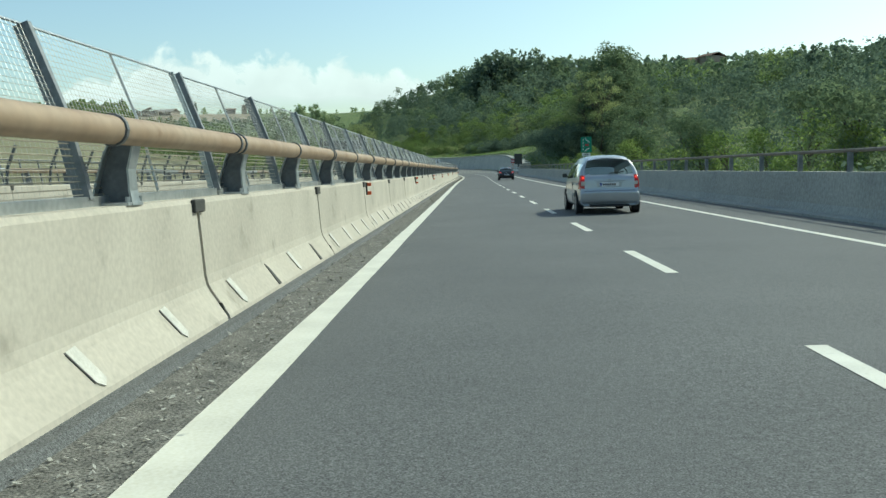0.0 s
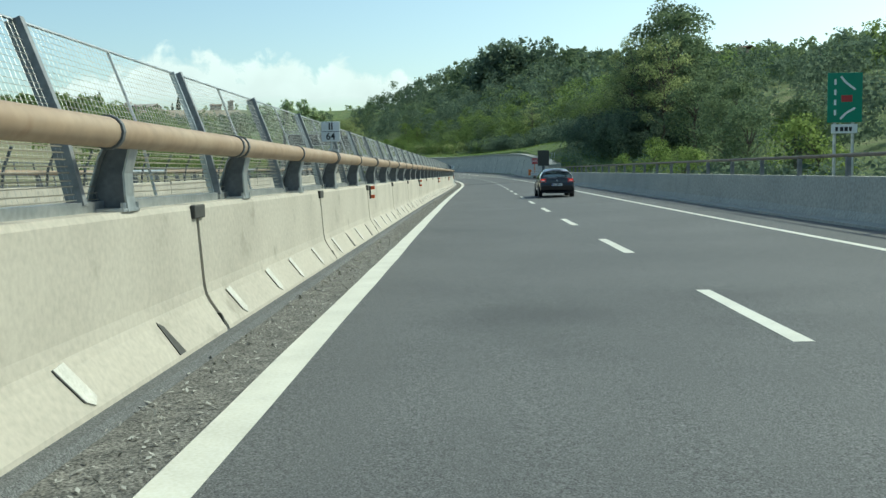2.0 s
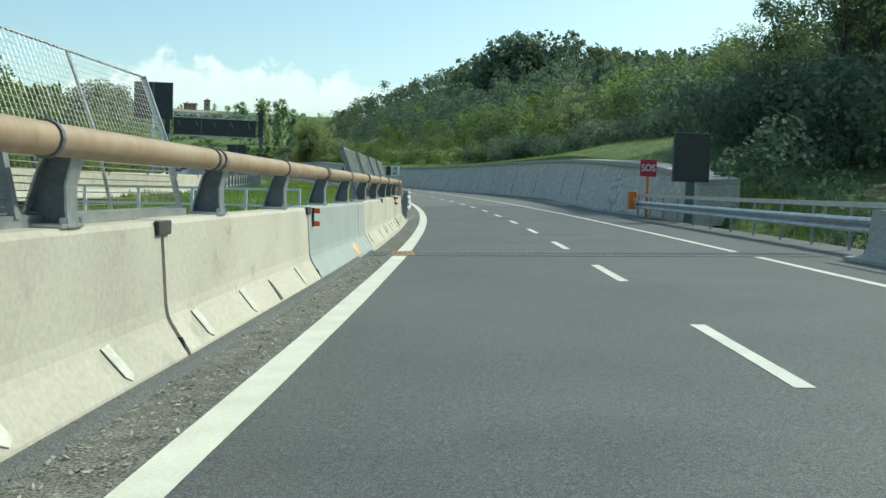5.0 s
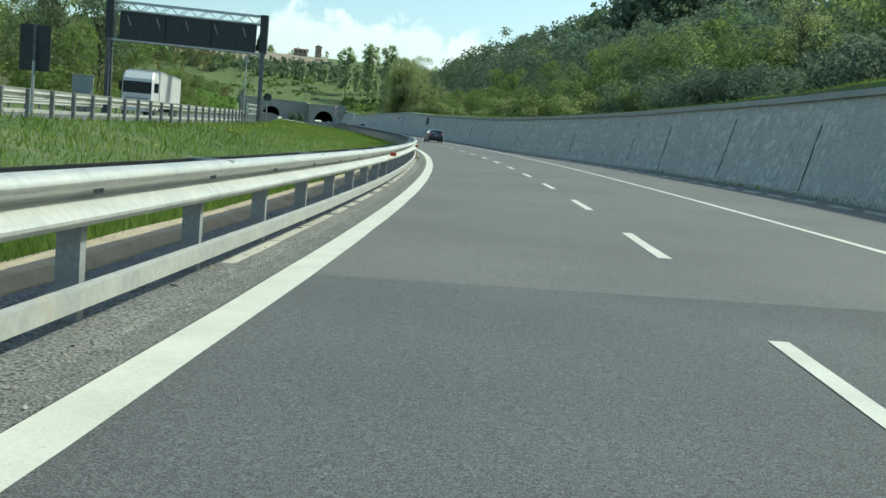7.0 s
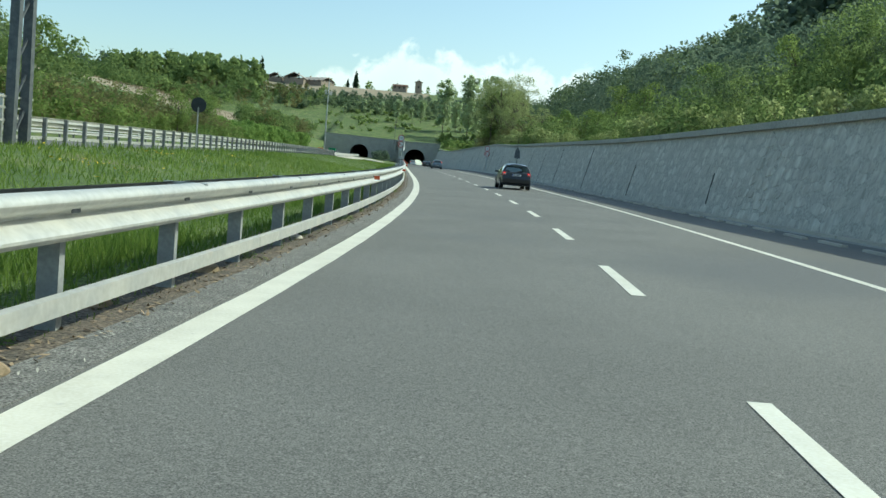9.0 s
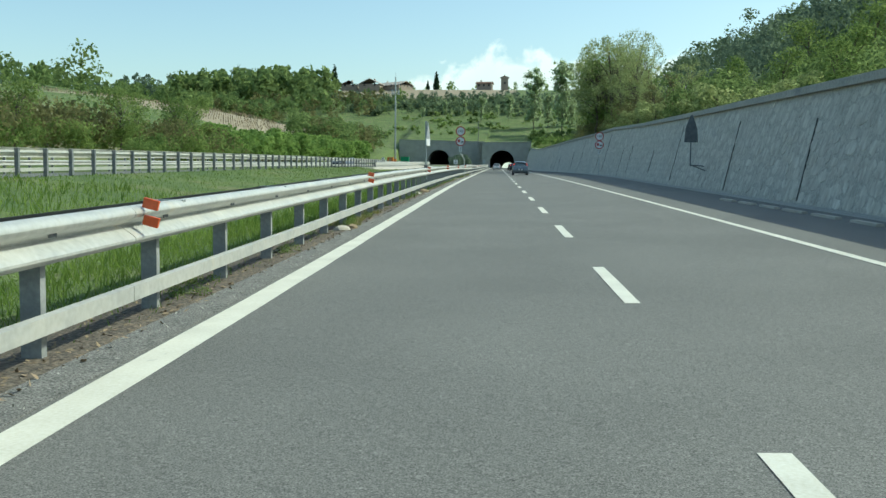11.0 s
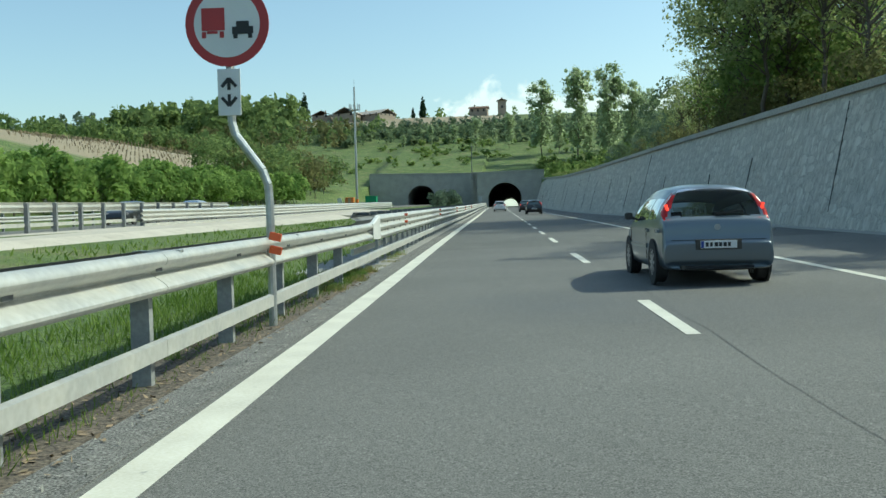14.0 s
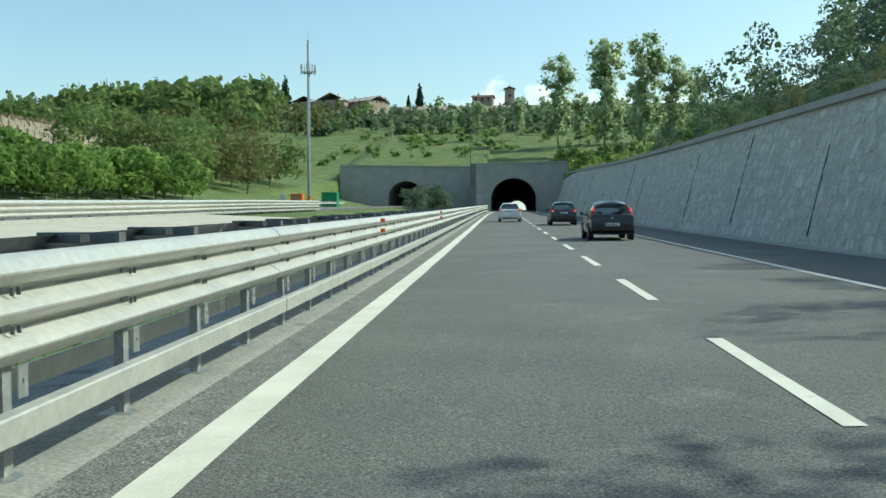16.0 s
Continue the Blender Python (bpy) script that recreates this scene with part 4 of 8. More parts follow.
def fence_panel(length=3.11):
    t = thing("fence_panel", "leaning grey steel mesh safety fence panel", "fence panel", "fence panels along the bridge")
    fp = [(d + 1.0, z) for d, z in FENCE_PATH]
    b = Build()
    for (xa, za), (xb, zb) in zip(fp, fp[1:]):
        b.beam((xa, 0, za), (xb, 0, zb), 0.055, 0.11, (1, 0, 0))
    part("post", b, M_STEEL_MID, t)
    for y in (0.075, length - 0.06):
        b = Build()
        for (xa, za), (xb, zb) in zip(fp, fp[1:]):
            b.beam((xa + 0.005, y, za), (xb + 0.005, y, zb), 0.018, 0.05, (1, 0, 0))
        part("panel_edge", b, M_GALV, t, "bright steel panel edge")
    b = Build()
    for (xa, za), (xb, zb) in zip(fp, fp[1:]):
        b.bar((xa - 0.02, length / 2, za), (xb - 0.02, length / 2, zb), 0.014)
    part("middle_rod", b, M_GALV, t)
    part("top_rod", Build().bar((fp[2][0], 0.03, fp[2][1]), (fp[2][0], length - 0.03, fp[2][1]), 0.012), M_GALV, t)
    v = Build()
    n = 46
    for i in range(1, n):
        y = 0.05 + (length - 0.1) * i / n
        for (xa, za), (xb, zb) in zip(fp, fp[1:]):
            v.bar((xa + 0.012, y, za), (xb + 0.012, y, zb), 0.0016 if za > 1.5 else 0.0009, 3)
    part("upright_mesh", v, M_GALV, t)
    h = Build()
    for i in range(27):
        f = i / 26.99 * 2
        k = int(f)
        f -= k
        x, z = fp[k][0] + (fp[k + 1][0] - fp[k][0]) * f, fp[k][1] + (fp[k + 1][1] - fp[k][1]) * f
        sag = 0.012 * math.sin(i * 2.7)
        h.bar((x + 0.014, 0.04, z), (x + 0.014, length / 2, z - abs(sag)), 0.0016 if k else 0.0044, 3).bar((x + 0.014, length / 2, z - abs(sag)), (x + 0.014, length - 0.04, z + sag * 0.4), 0.0016 if k else 0.0044, 3)
    part("level_mesh", h, M_WIRE, t, "pale horizontal wires")
    part("foot_angle", Build().box(0.10 - 0.36, 0.0, 1.1, 0.14 - 0.3, length, 1.17), M_GALV, t)
    return t


panel = fence_panel()
first = True
for s in [q - 0.33 for q in BRACKETS]:
    if s < 147 or 160.2 < s < 170.4:
        p, q = rp(s, -1.0), rp(s + 3.11, -1.0)
        m = pose(p.x, p.y, p.z, 0, 0, math.degrees(math.atan2(p.x - q.x, q.y - p.y)))
        if first:
            panel.matrix_basis, first = m, False
        else:
            copy_thing(panel, m)


# ---- steel guardrails ----
def sheet(profile, th=0.006):
    """A rolled profile with thickness, as a closed ring."""
    return list(profile) + [(x - th, z) for x, z in reversed(profile)]


def w_beam(d, top, face=1):
    p = [(-0.06, top - 0.335), (-0.025, top - 0.325), (0.0, top - 0.295), (0.0, top - 0.275), (-0.015, top - 0.255), (-0.112, top - 0.185), (-0.128, top - 0.168), (-0.124, top - 0.156), (-0.03, top - 0.11), (-0.008, top - 0.096), (0.004, top - 0.07), (0.0, top - 0.05), (-0.03, top - 0.016), (-0.085, top)]
    return sheet([(d + face * x, z) for x, z in p], 0.006 * face)


def thrie_beam(d, top, face=1):
    p = [(-0.09, top - 0.565), (-0.02, top - 0.515)]
    for z in (top - 0.49, top - 0.295, top - 0.10):
        p += [(0.002, z), (0.003, z + 0.012), (-0.012, z + 0.032)]
        p += [(-0.112, z + 0.094), (-0.125, z + 0.108), (-0.12, z + 0.12), (-0.02, z + 0.172)] if z < top - 0.2 else [(-0.045, z + 0.072), (-0.085, z + 0.096), (-0.11, z + 0.1)]
    return sheet([(d + face * x, z) for x, z in p], 0.006 * face)


M_POST = mat("dull_zinc_post", (0.27, 0.28, 0.28), (0.36, 0.37, 0.365), 5.0, 0.6, 0.15, fine=25, speck=0.35, bump=0.1, dist=0.003)


def post_data(h, w=0.10, dep=0.055, material=None):
    b = Build()
    prof = [(-w / 2, -dep), (w / 2, -dep), (w / 2, dep), (w / 2 - 0.014, dep), (w / 2 - 0.014, -dep + 0.014), (-w / 2, -dep + 0.014)]
    b.loft([[(x, y, -0.15) for x, y in prof], [(x, y, h) for x, y in prof]])
    return b.data("post", material or M_POST)


def bolts_data():
    return Build().box(0.0, -0.06, -0.02, 0.014, 0.06, 0.02, bevel=0.006).data("bolt_plate", M_GALV_DARK)


M_PALE_ZINC = mat("bright_zinc_sheet", (0.66, 0.67, 0.65), (0.74, 0.74, 0.70), 3.0, 0.5, 0.2, fine=20, speck=0.2, bump=0.05, dist=0.002)
POST_LOW, POST_HIGH, POST_OPP, BOLTS = post_data(0.92, 0.15, 0.04), post_data(1.05, 0.065, 0.045), post_data(1.1, 0.14, 0.06, M_STEEL_MID), bolts_data()
RAIL_D = -0.60


def top_of(s):
    return float(np.interp(s, [172, 191.8, 196.5, 215, 300, 330, 388, 402, 500], [1.19, 1.17, 0.95, 0.93, 1.0, 1.07, 1.07, 0.99, 0.99]))


def low_shift(s):
    return top_of(s) - 1.06 if s < 388 else -0.01


guardrail = thing("guardrail", "galvanised steel guardrail with weathered double wave beam", "guardrail", m=pose(0, 0, 0))
for a, b in [(179.5, 183.5), (183.5, 187.4), (187.4, 191.8), (191.8, 196.4)] + [(196.4 + 6.3 * i, 196.4 + 6.3 * (i + 1)) for i in range(32)] + [(398.0, 403.8)]:
    part("beam", sweep(lambda s: w_beam(RAIL_D, top_of(s)), a, b - 0.01, 1.5), M_RAIL, guardrail, smooth=True)
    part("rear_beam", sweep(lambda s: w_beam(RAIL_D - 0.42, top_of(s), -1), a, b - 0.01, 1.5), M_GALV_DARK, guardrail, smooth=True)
    part("lower_rail", sweep(lambda s: [(RAIL_D - 0.02, 0.25 + low_shift(s)), (RAIL_D - 0.02, 0.375 + low_shift(s)), (RAIL_D - 0.07, 0.39 + low_shift(s)), (RAIL_D - 0.07, 0.24 + low_shift(s))], a, b - 0.01, 1.5), M_RAIL, guardrail) if b > 192 else None
    if b < 192:
        part("second_beam", sweep(lambda s: w_beam(RAIL_D + 0.02, 0.74), a, min(b, 191.4) - 0.01, 1.5), M_RAIL, guardrail, smooth=True)
s = 180.2
while s < 402:
    po = part("post", POST_LOW, None, guardrail)
    po.matrix_basis = at_road(s, RAIL_D - 0.22, top_of(s) - 0.98)
    bo = part("bolt_plate", BOLTS, None, guardrail)
    bo.matrix_basis = at_road(s, RAIL_D - 0.075, top_of(s) - 0.135)
    s += 2.25
for i in range(0, 100):
    s = 180.6 + 2.25 * i
    if s < 402 and i % 2 == 0:
        part("spacer", Build().box(-0.2, -0.04, -0.03, 0.2, 0.04, 0.0).data("spacer", M_GALV), None, guardrail).matrix_basis = at_road(s, RAIL_D - 0.22, top_of(s) - 0.0)

guardrail_tall = thing("guardrail", "tall galvanised triple wave guardrail on base plates", "guardrail", m=pose(0, 0, 0))
for i in range(31):
    a = 405.6 + 6.0 * i
    part("beam", sweep(thrie_beam(RAIL_D - 0.10, 1.14), a, a + 5.968, 1.5), M_RAIL, guardrail_tall, smooth=True)
    # rear beam's shade behind the front beam is put into a darker steel colour
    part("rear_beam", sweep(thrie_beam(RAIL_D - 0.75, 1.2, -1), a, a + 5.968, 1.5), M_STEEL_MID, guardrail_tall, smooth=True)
    part("lower_rail", sweep([(RAIL_D - 0.03, 0.235), (RAIL_D - 0.025, 0.365), (RAIL_D - 0.035, 0.375), (RAIL_D - 0.11, 0.38), (RAIL_D - 0.11, 0.235)], a - (1.82 if i == 0 else 0), a + 5.968, 1.5), M_RAIL, guardrail_tall)
    part("rear_lower_rail", sweep([(RAIL_D - 0.76, 0.25), (RAIL_D - 0.76, 0.385), (RAIL_D - 0.69, 0.40), (RAIL_D - 0.69, 0.25)], a, a + 5.968, 1.5), M_RAIL, guardrail_tall)
foot_me = Build().box(-0.12, -0.14, -0.01, 0.12, 0.14, 0.015, bevel=0.004).data("foot_plate", M_GALV)
diag = Build()
diag.beam((-0.1, 0.0, 0.55), (-0.55, 0.0, 0.62), 0.05, 0.05)
arm_me = diag.data("arm", M_GALV)
tab_me = Build().box(0.0, -0.04, -0.03, 0.02, -0.025, 0.01, bevel=0.003).box(0.0, 0.025, -0.03, 0.02, 0.04, 0.01, bevel=0.003).data("bolt_plate", M_GALV_DARK)
clip_me = Build().box(0.0, -0.05, -0.11, 0.012, 0.05, 0.06, bevel=0.004).box(0.012, -0.012, -0.03, 0.022, 0.012, -0.006).data("clip", M_GALV)
spread_bar = Build()
spread_bar.beam((0.28, 0.0, 0.0), (-0.28, 0.0, 0.0), 0.11, 0.07)
spread_bar.beam((0.16, -0.3, 0.0), (-0.2, 0.02, 0.0), 0.06, 0.05)
spread_bar.beam((0.16, 0.3, 0.0), (-0.2, -0.02, 0.0), 0.06, 0.05)
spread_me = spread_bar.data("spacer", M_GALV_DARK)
for i in range(122):
    s = 406.2 + 1.5 * i
    po = part("post", POST_HIGH, None, guardrail_tall)
    po.matrix_basis = at_road(s, RAIL_D - 0.24, 0.0)
    part("foot_plate", foot_me, None, po)
    part("arm", arm_me, None, po)
    for z in (0.745, 0.94):
        part("bolt_plate", tab_me, None, guardrail_tall).matrix_basis = at_road(s, RAIL_D - 0.165, z + 0.02)
    part("clip", clip_me, None, guardrail_tall).matrix_basis = at_road(s + 0.1, RAIL_D - 0.185, 0.5)
    if i % 3 != 1:
        part("spacer", spread_me, None, guardrail_tall, "dark steel spreader between the beams").matrix_basis = at_road(s, RAIL_D - 0.50, 1.175)
plate = Build()
plate.loft([[rp(403.75 + 1.95 * k, RAIL_D + 0.012 - 0.095 * k + o, z)[:] for o, z in ((0.0, 0.66 - 0.07 * k), (0.0, 0.95 + 0.14 * k), (-0.02, 0.975 + 0.15 * k), (-0.09, 0.98 + 0.155 * k), (-0.09, 0.97 + 0.155 * k), (-0.024, 0.95 + 0.14 * k), (-0.008, 0.66 - 0.07 * k))] for k in (0.0, 1.0)])
part("transition_plate", plate, M_PALE_ZINC, guardrail_tall, "flat bright transition plate")

opp_rail = thing("guardrail", "galvanised guardrail of the opposite carriageway, seen from behind", "guardrail", m=pose(0, 0, 0))
for i in range(5, 34):
    a = 166 + 8.0 * i
    part("beam", sweep(w_beam(-13.62, 2.02, -1), a, a + 7.99, 2.0), M_RAIL, opp_rail)
    part("lower_beam", sweep([(-13.5, 1.20), (-13.5, 1.33), (-13.53, 1.33), (-13.53, 1.20)], a, a + 7.99, 2.0), M_RAIL, opp_rail)
for i in range(20, 135):
    po = part("post", POST_OPP, None, opp_rail)
    po.matrix_basis = at_road(166.5 + 2.0 * i, -13.45, 0.9)
opp_tall = thing("guardrail", "pale tall triple wave guardrail across the median", "guardrail", m=pose(0, 0, 0))
for i in range(12):
    a = 424 + 8.0 * i
    part("beam", sweep(thrie_beam(-13.2, 1.72, 1), a, a + 7.99, 2.0), M_RAIL, opp_tall, smooth=True)
    part("lower_rail", sweep([(-13.15, 0.98), (-13.15, 1.10), (-13.2, 1.10), (-13.2, 0.98)], a, a + 7.99, 2.0), M_RAIL, opp_tall)
for i in range(64):
    part("post", POST_HIGH, None, opp_tall).matrix_basis = at_road(424.5 + 1.5 * i, -13.36, 0.66)
far_rail = thing("guardrail", "guardrail at the outer edge of the opposite carriageway", "guardrail", m=pose(0, 0, 0))
for i in range(44):
    a = 166 + 10.0 * i
    part("beam", sweep(w_beam(-26.3, 1.78, 1), a, a + 9.99, 2.5), M_RAIL, far_rail)
for i in range(146):
    part("post", POST_OPP, None, far_rail).matrix_basis = at_road(167 + 3.0 * i, -26.5, 0.9)
right_rail = thing("guardrail", "shaded galvanised guardrail on wooden-grey posts beside the verge", "guardrail", m=pose(0, 0, 0))
for i in range(4):
    a = 158 + 6.35 * i
    part("beam", sweep(w_beam(9.75, 0.78, -1), a, a + 6.34, 1.5), M_GALV, right_rail, smooth=True)
    part("upper_rail", sweep([(9.9, 0.98), (9.9, 1.10), (9.96, 1.10), (9.96, 0.98)], a, a + 6.34, 1.5), M_GALV, right_rail)
for i in range(12):
    part("post", POST_HIGH, None, right_rail).matrix_basis = at_road(158.5 + 2.2 * i, 9.98, 0.0)

# rail on the right-hand parapet
M_PARAPET_RAIL = mat("brown_weathered_rail", (0.14, 0.115, 0.09), (0.20, 0.165, 0.13), 3.0, 0.7, 0.1, fine=20, speck=0.3, bump=0.1)
parapet_rail = thing("parapet_rail", "dull steel rail on square posts along the shaded parapet", "handrail", m=pose(0, 0, 0))
for i in range(30):
    a = -22 + 6.0 * i
    part("rail", sweep([(9.36 + c * 0.042, 1.42 + q * 0.042) for c, q in RING[::2]], a, a + 5.99, 2.0), M_PARAPET_RAIL, parapet_rail, smooth=True)
pp_me = Build().box(-0.05, -0.055, 0.0, 0.05, 0.055, 0.43, bevel=0.01).data("rail_post", M_BRACKET)
for i in range(60):
    part("rail_post", pp_me, None, parapet_rail).matrix_basis = at_road(-22 + 3.0 * i, 9.37, 0.96)

# barrier, tube rail and railing of the opposite bridge
def opp_base(s):
    return float(np.interp(s, [90, 165], [0.2, 0.95]))


opp_units = None
for i in range(42):
    a = -48 + 6.0 * i
    p, q = rp(a, -13.75, opp_base(a)), rp(a + 6, -13.75, opp_base(a + 6))
    m = pose(p.x, p.y, p.z, math.degrees(math.atan2(q.z - p.z, 6)), 0, math.degrees(math.atan2(p.x - q.x, q.y - p.y)))
    if opp_units is None:
        opp_units = thing("concrete_barrier", "cream concrete barrier unit of the opposite carriageway", "concrete barrier", "barrier units of the opposite bridge", m)
        part("body", Build().loft([[(-x, y, z) for x, z in NJ] + [] for y in (0.0, 5.96)]), M_CONC, opp_units)
        part("joint_cover", Build().box(-0.08, -0.1, 0.95, 0.24, 0.1, 1.12, bevel=0.01), M_DARKBOX, opp_units)
    else:
        copy_thing(opp_units, m)
opp_tube = thing("tube_rail", "grey tube rail on leaning brackets over the opposite barrier", "handrail", m=pose(0, 0, 0))
for i in range(40):
    a = -48 + 6.0 * i
    if a < 172:
        part("tube", sweep(lambda s: [(-13.75 + c * 0.09, opp_base(s) + 1.6 + q * 0.09) for c, q in RING[::2]], a, a + 5.98, 2), M_RUST if i % 3 else M_GALV, opp_tube, smooth=True)
        for o in (1.5, 4.5):
            br = part("bracket", web_me, None, opp_tube)
            br.matrix_basis = at_road(a + o, -13.72, opp_base(a + o) + 1.1, 180)
for i in range(70):
    s = -48 + 3.11 * i
    br = part("fence_post", Build().beam((0, 0, 0.9), (0.1, 0, 1.7), 0.08, 0.06, (0, 1, 0)).beam((0.1, 0, 1.7), (0.4, 0, 2.4), 0.08, 0.06, (0, 1, 0)), M_GALV_DARK, opp_tube) if i == 0 else part("fence_post", br.data, None, opp_tube)
    br.matrix_basis = at_road(s, -13.6, opp_base(s))
for k in range(7):
    part("level_wire", sweep(lambda s: [(-13.55 + 0.045 * k + o, opp_base(s) + 1.2 + 0.19 * k + e) for o, e in ((0, 0), (0.012, 0), (0.006, 0.012))], -48, 168, 4), M_WIRE, opp_tube)
end_railing = thing("bridge_railing", "white painted steel railing at the end of the bridge gap", "railing", m=pose(0, 0, 0))
for i in range(6):
    d = -3.4 - 1.55 * i
    g0 = float(hill(166.5, d)) - 0.1
    part("post", Build().beam(rp(166.5, d, g0 - 0.2), rp(166.5, d, g0 + 1.45), 0.08, 0.08, (0, 1, 0)), M_WHITE, end_railing)
    if i < 5:
        for z in (0.55, 0.95, 1.42):
            g1 = float(hill(166.5, d - 1.55)) - 0.1
            part("rail", Build().beam(rp(166.5, d, g0 + z), rp(166.5, d - 1.55, g1 + z), 0.05, 0.07), M_WHITE, end_railing)
opp_fence = thing("bridge_railing", "dark leaning mesh fence on the far bridge edge", "railing", m=pose(0, 0, 0))
for i in range(20):
    a = -20 + 10.5 * i
    for z, o in ((1.5, 0.0), (2.2, -0.15), (3.0, -0.4)):
        part("bar", sweep([(-26.2 + o, z), (-26.2 + o, z + 0.07), (-26.26 + o, z + 0.07), (-26.26 + o, z)], a, a + 10.49, 3), M_GALV_DARK, opp_fence)
lp = Build()
lp.beam((0, 0, 0.3), (-0.42, 0, 2.7), 0.08, 0.1, (0, 1, 0))
lp_me = lp.data("post", M_GALV_DARK)
for i in range(84):
    part("post", lp_me, None, opp_fence).matrix_basis = at_road(-20 + 2.5 * i, -26.2, 0.35)
part("kerb_wall", sweep([(-26.6, 0.3), (-26.6, 1.15), (-26.2, 1.15), (-26.2, 0.3)], -150, 168, 6), M_CONC, opp_fence)

# worn pale kerb stones flush with the margin under the rail posts
rk = random.Random(15)
edge_kerb = structure("edge_kerb", sweep([(-0.72, 0.0), (-0.71, 0.006), (-0.57, 0.006), (-0.56, 0.0)], 203, 244, 2).data("edge_kerb", M_CONC_DARK), "worn concrete edging under the guardrail", "kerb")
s = 203.2
while s < 243:
    ln = rk.uniform(0.5, 1.9)
    part("kerb_stone", sweep([(-0.705 + rk.uniform(-0.01, 0.01), 0.004), (-0.70, 0.018), (-0.585, 0.016), (-0.575 + rk.uniform(-0.02, 0.01), 0.004)], s, s + ln, 1).data("kerb_stone", M_CONC), None, edge_kerb)
    s += ln + rk.choice((0.03, 0.05, 0.4, 0.8))

# red reflectors on the rails
for s in (217.6, 234, 272, 290, 310, 324.5, 345, 362, 378.5, 395):
    t = thing("reflector", "small orange-red reflectors on the guardrail", "reflector", "red reflectors on the guardrails", at_road(s, RAIL_D, 0.0))
    for z in ((top_of(s) - 0.17,) if s < 300 else (top_of(s) + 0.02, top_of(s) - 0.13)):
        o = part("red_plate", Build().box(-0.01, -0.02, -0.045, 0.13, 0.02, 0.045, bevel=0.008), M_RED, t)
        o.matrix_basis = pose(0, 0, z, 0, 0 if s < 300 else 14)
for s in (411.5, 428, 446, 462, 480):
    t = thing("reflector", "small orange-red reflectors on the tall guardrail", "reflector", "red reflectors on the guardrails", at_road(s, RAIL_D - 0.1, 0.0))
    for z in (1.07, 0.87):
        part("red_plate", Build().box(0.0, -0.02, z - 0.04, 0.09, 0.02, z + 0.04, bevel=0.008), M_RED, t)


# ---- signs ----
def post_tube(t, x, y, z0, z1, r=0.035, material=None):
    return part("post", Build().bar((x, y, z0), (x, y, z1), r, 10), material or M_GALV, t, smooth=True)


def km_sign(m, z, top_text, low_text):
    t = thing("distance_sign", "small white distance sign with black numerals", "road sign", "white distance signs", m)
    part("plate", Build().box(-0.16, -0.008, z - 0.17, 0.16, 0.008, z + 0.17, bevel=0.006), M_WHITE, t)
    part("rule", Build().box(-0.15, -0.012, z - 0.004, 0.15, -0.008, z + 0.004), M_INK, t)
    letters("numeral", top_text, 0.17, M_INK, t, (0.0, -0.011, z + 0.085))
    letters("numeral", low_text, 0.16, M_INK, t, (0.0, -0.011, z - 0.085))
    part("arm", Build().bar((0, 0.02, z - 0.17), (0, 0.02, z - 0.30), 0.02, 8), M_GALV, t)
    part("clamp", Build().box(-0.05, -0.02, z - 0.36, 0.12, 0.06, z - 0.30, bevel=0.006), M_GALV, t)
    return t


km_sign(at_road(72.5, -1.10, 0.0), 2.06, "II", "64")
km = km_sign(at_road(173.5, -1.02, 0.0), 2.0, "III", "64")
part("rear_plate", Build().box(-0.33, 0.10, 1.84, -0.03, 0.115, 2.16, bevel=0.006), M_SIGN_BACK, km, "dark back of the plate for the other side")
km_sign(at_road(376.0, -0.66, 0.0), 1.37, "V", "64")


def disc(t, z, y, kind):
    rim = Build()
    rim.lathe([(0, 0.40), (0.012, 0.40)], 40, "z")
    me = rim.data("red_rim", M_SIGN_RED)
    ob = part("red_rim", me, None, t)
    ob.matrix_basis = pose(0, y, z, 90, 0, 0)
    w = Build()
    w.lathe([(0.012, 0.315), (0.016, 0.315)], 40, "z")
    ob2 = part("white_face", w.data("white_face", M_WHITE), None, t)
    ob2.matrix_basis = pose(0, y, z, 90, 0, 0)
    part("back", Build().box(-0.04, y + 0.002, z - 0.38, 0.04, y + 0.03, z + 0.38), M_GALV, t)
    if kind == "limit":
        letters("numeral", "110", 0.32, M_INK, t, (0, y - 0.02, z))
    else:
        tr = Build()
        tr.box(-0.24, y - 0.022, z - 0.06, -0.02, y - 0.017, z + 0.15).box(-0.24, y - 0.022, z - 0.13, -0.20, y - 0.017, z - 0.07).box(-0.07, y - 0.022, z - 0.13, -0.03, y - 0.017, z - 0.07).box(-0.19, y - 0.022, z - 0.09, -0.09, y - 0.017, z - 0.065)
        part("truck_shape", tr, M_SIGN_RED, t)
        c = Build()
        c.box(0.05, y - 0.022, z - 0.10, 0.25, y - 0.017, z - 0.03).box(0.09, y - 0.022, z - 0.03, 0.21, y - 0.017, z + 0.02).box(0.06, y - 0.022, z - 0.14, 0.10, y - 0.017, z - 0.10).box(0.20, y - 0.022, z - 0.14, 0.24, y - 0.017, z - 0.10)
        part("car_shape", c, M_INK, t)


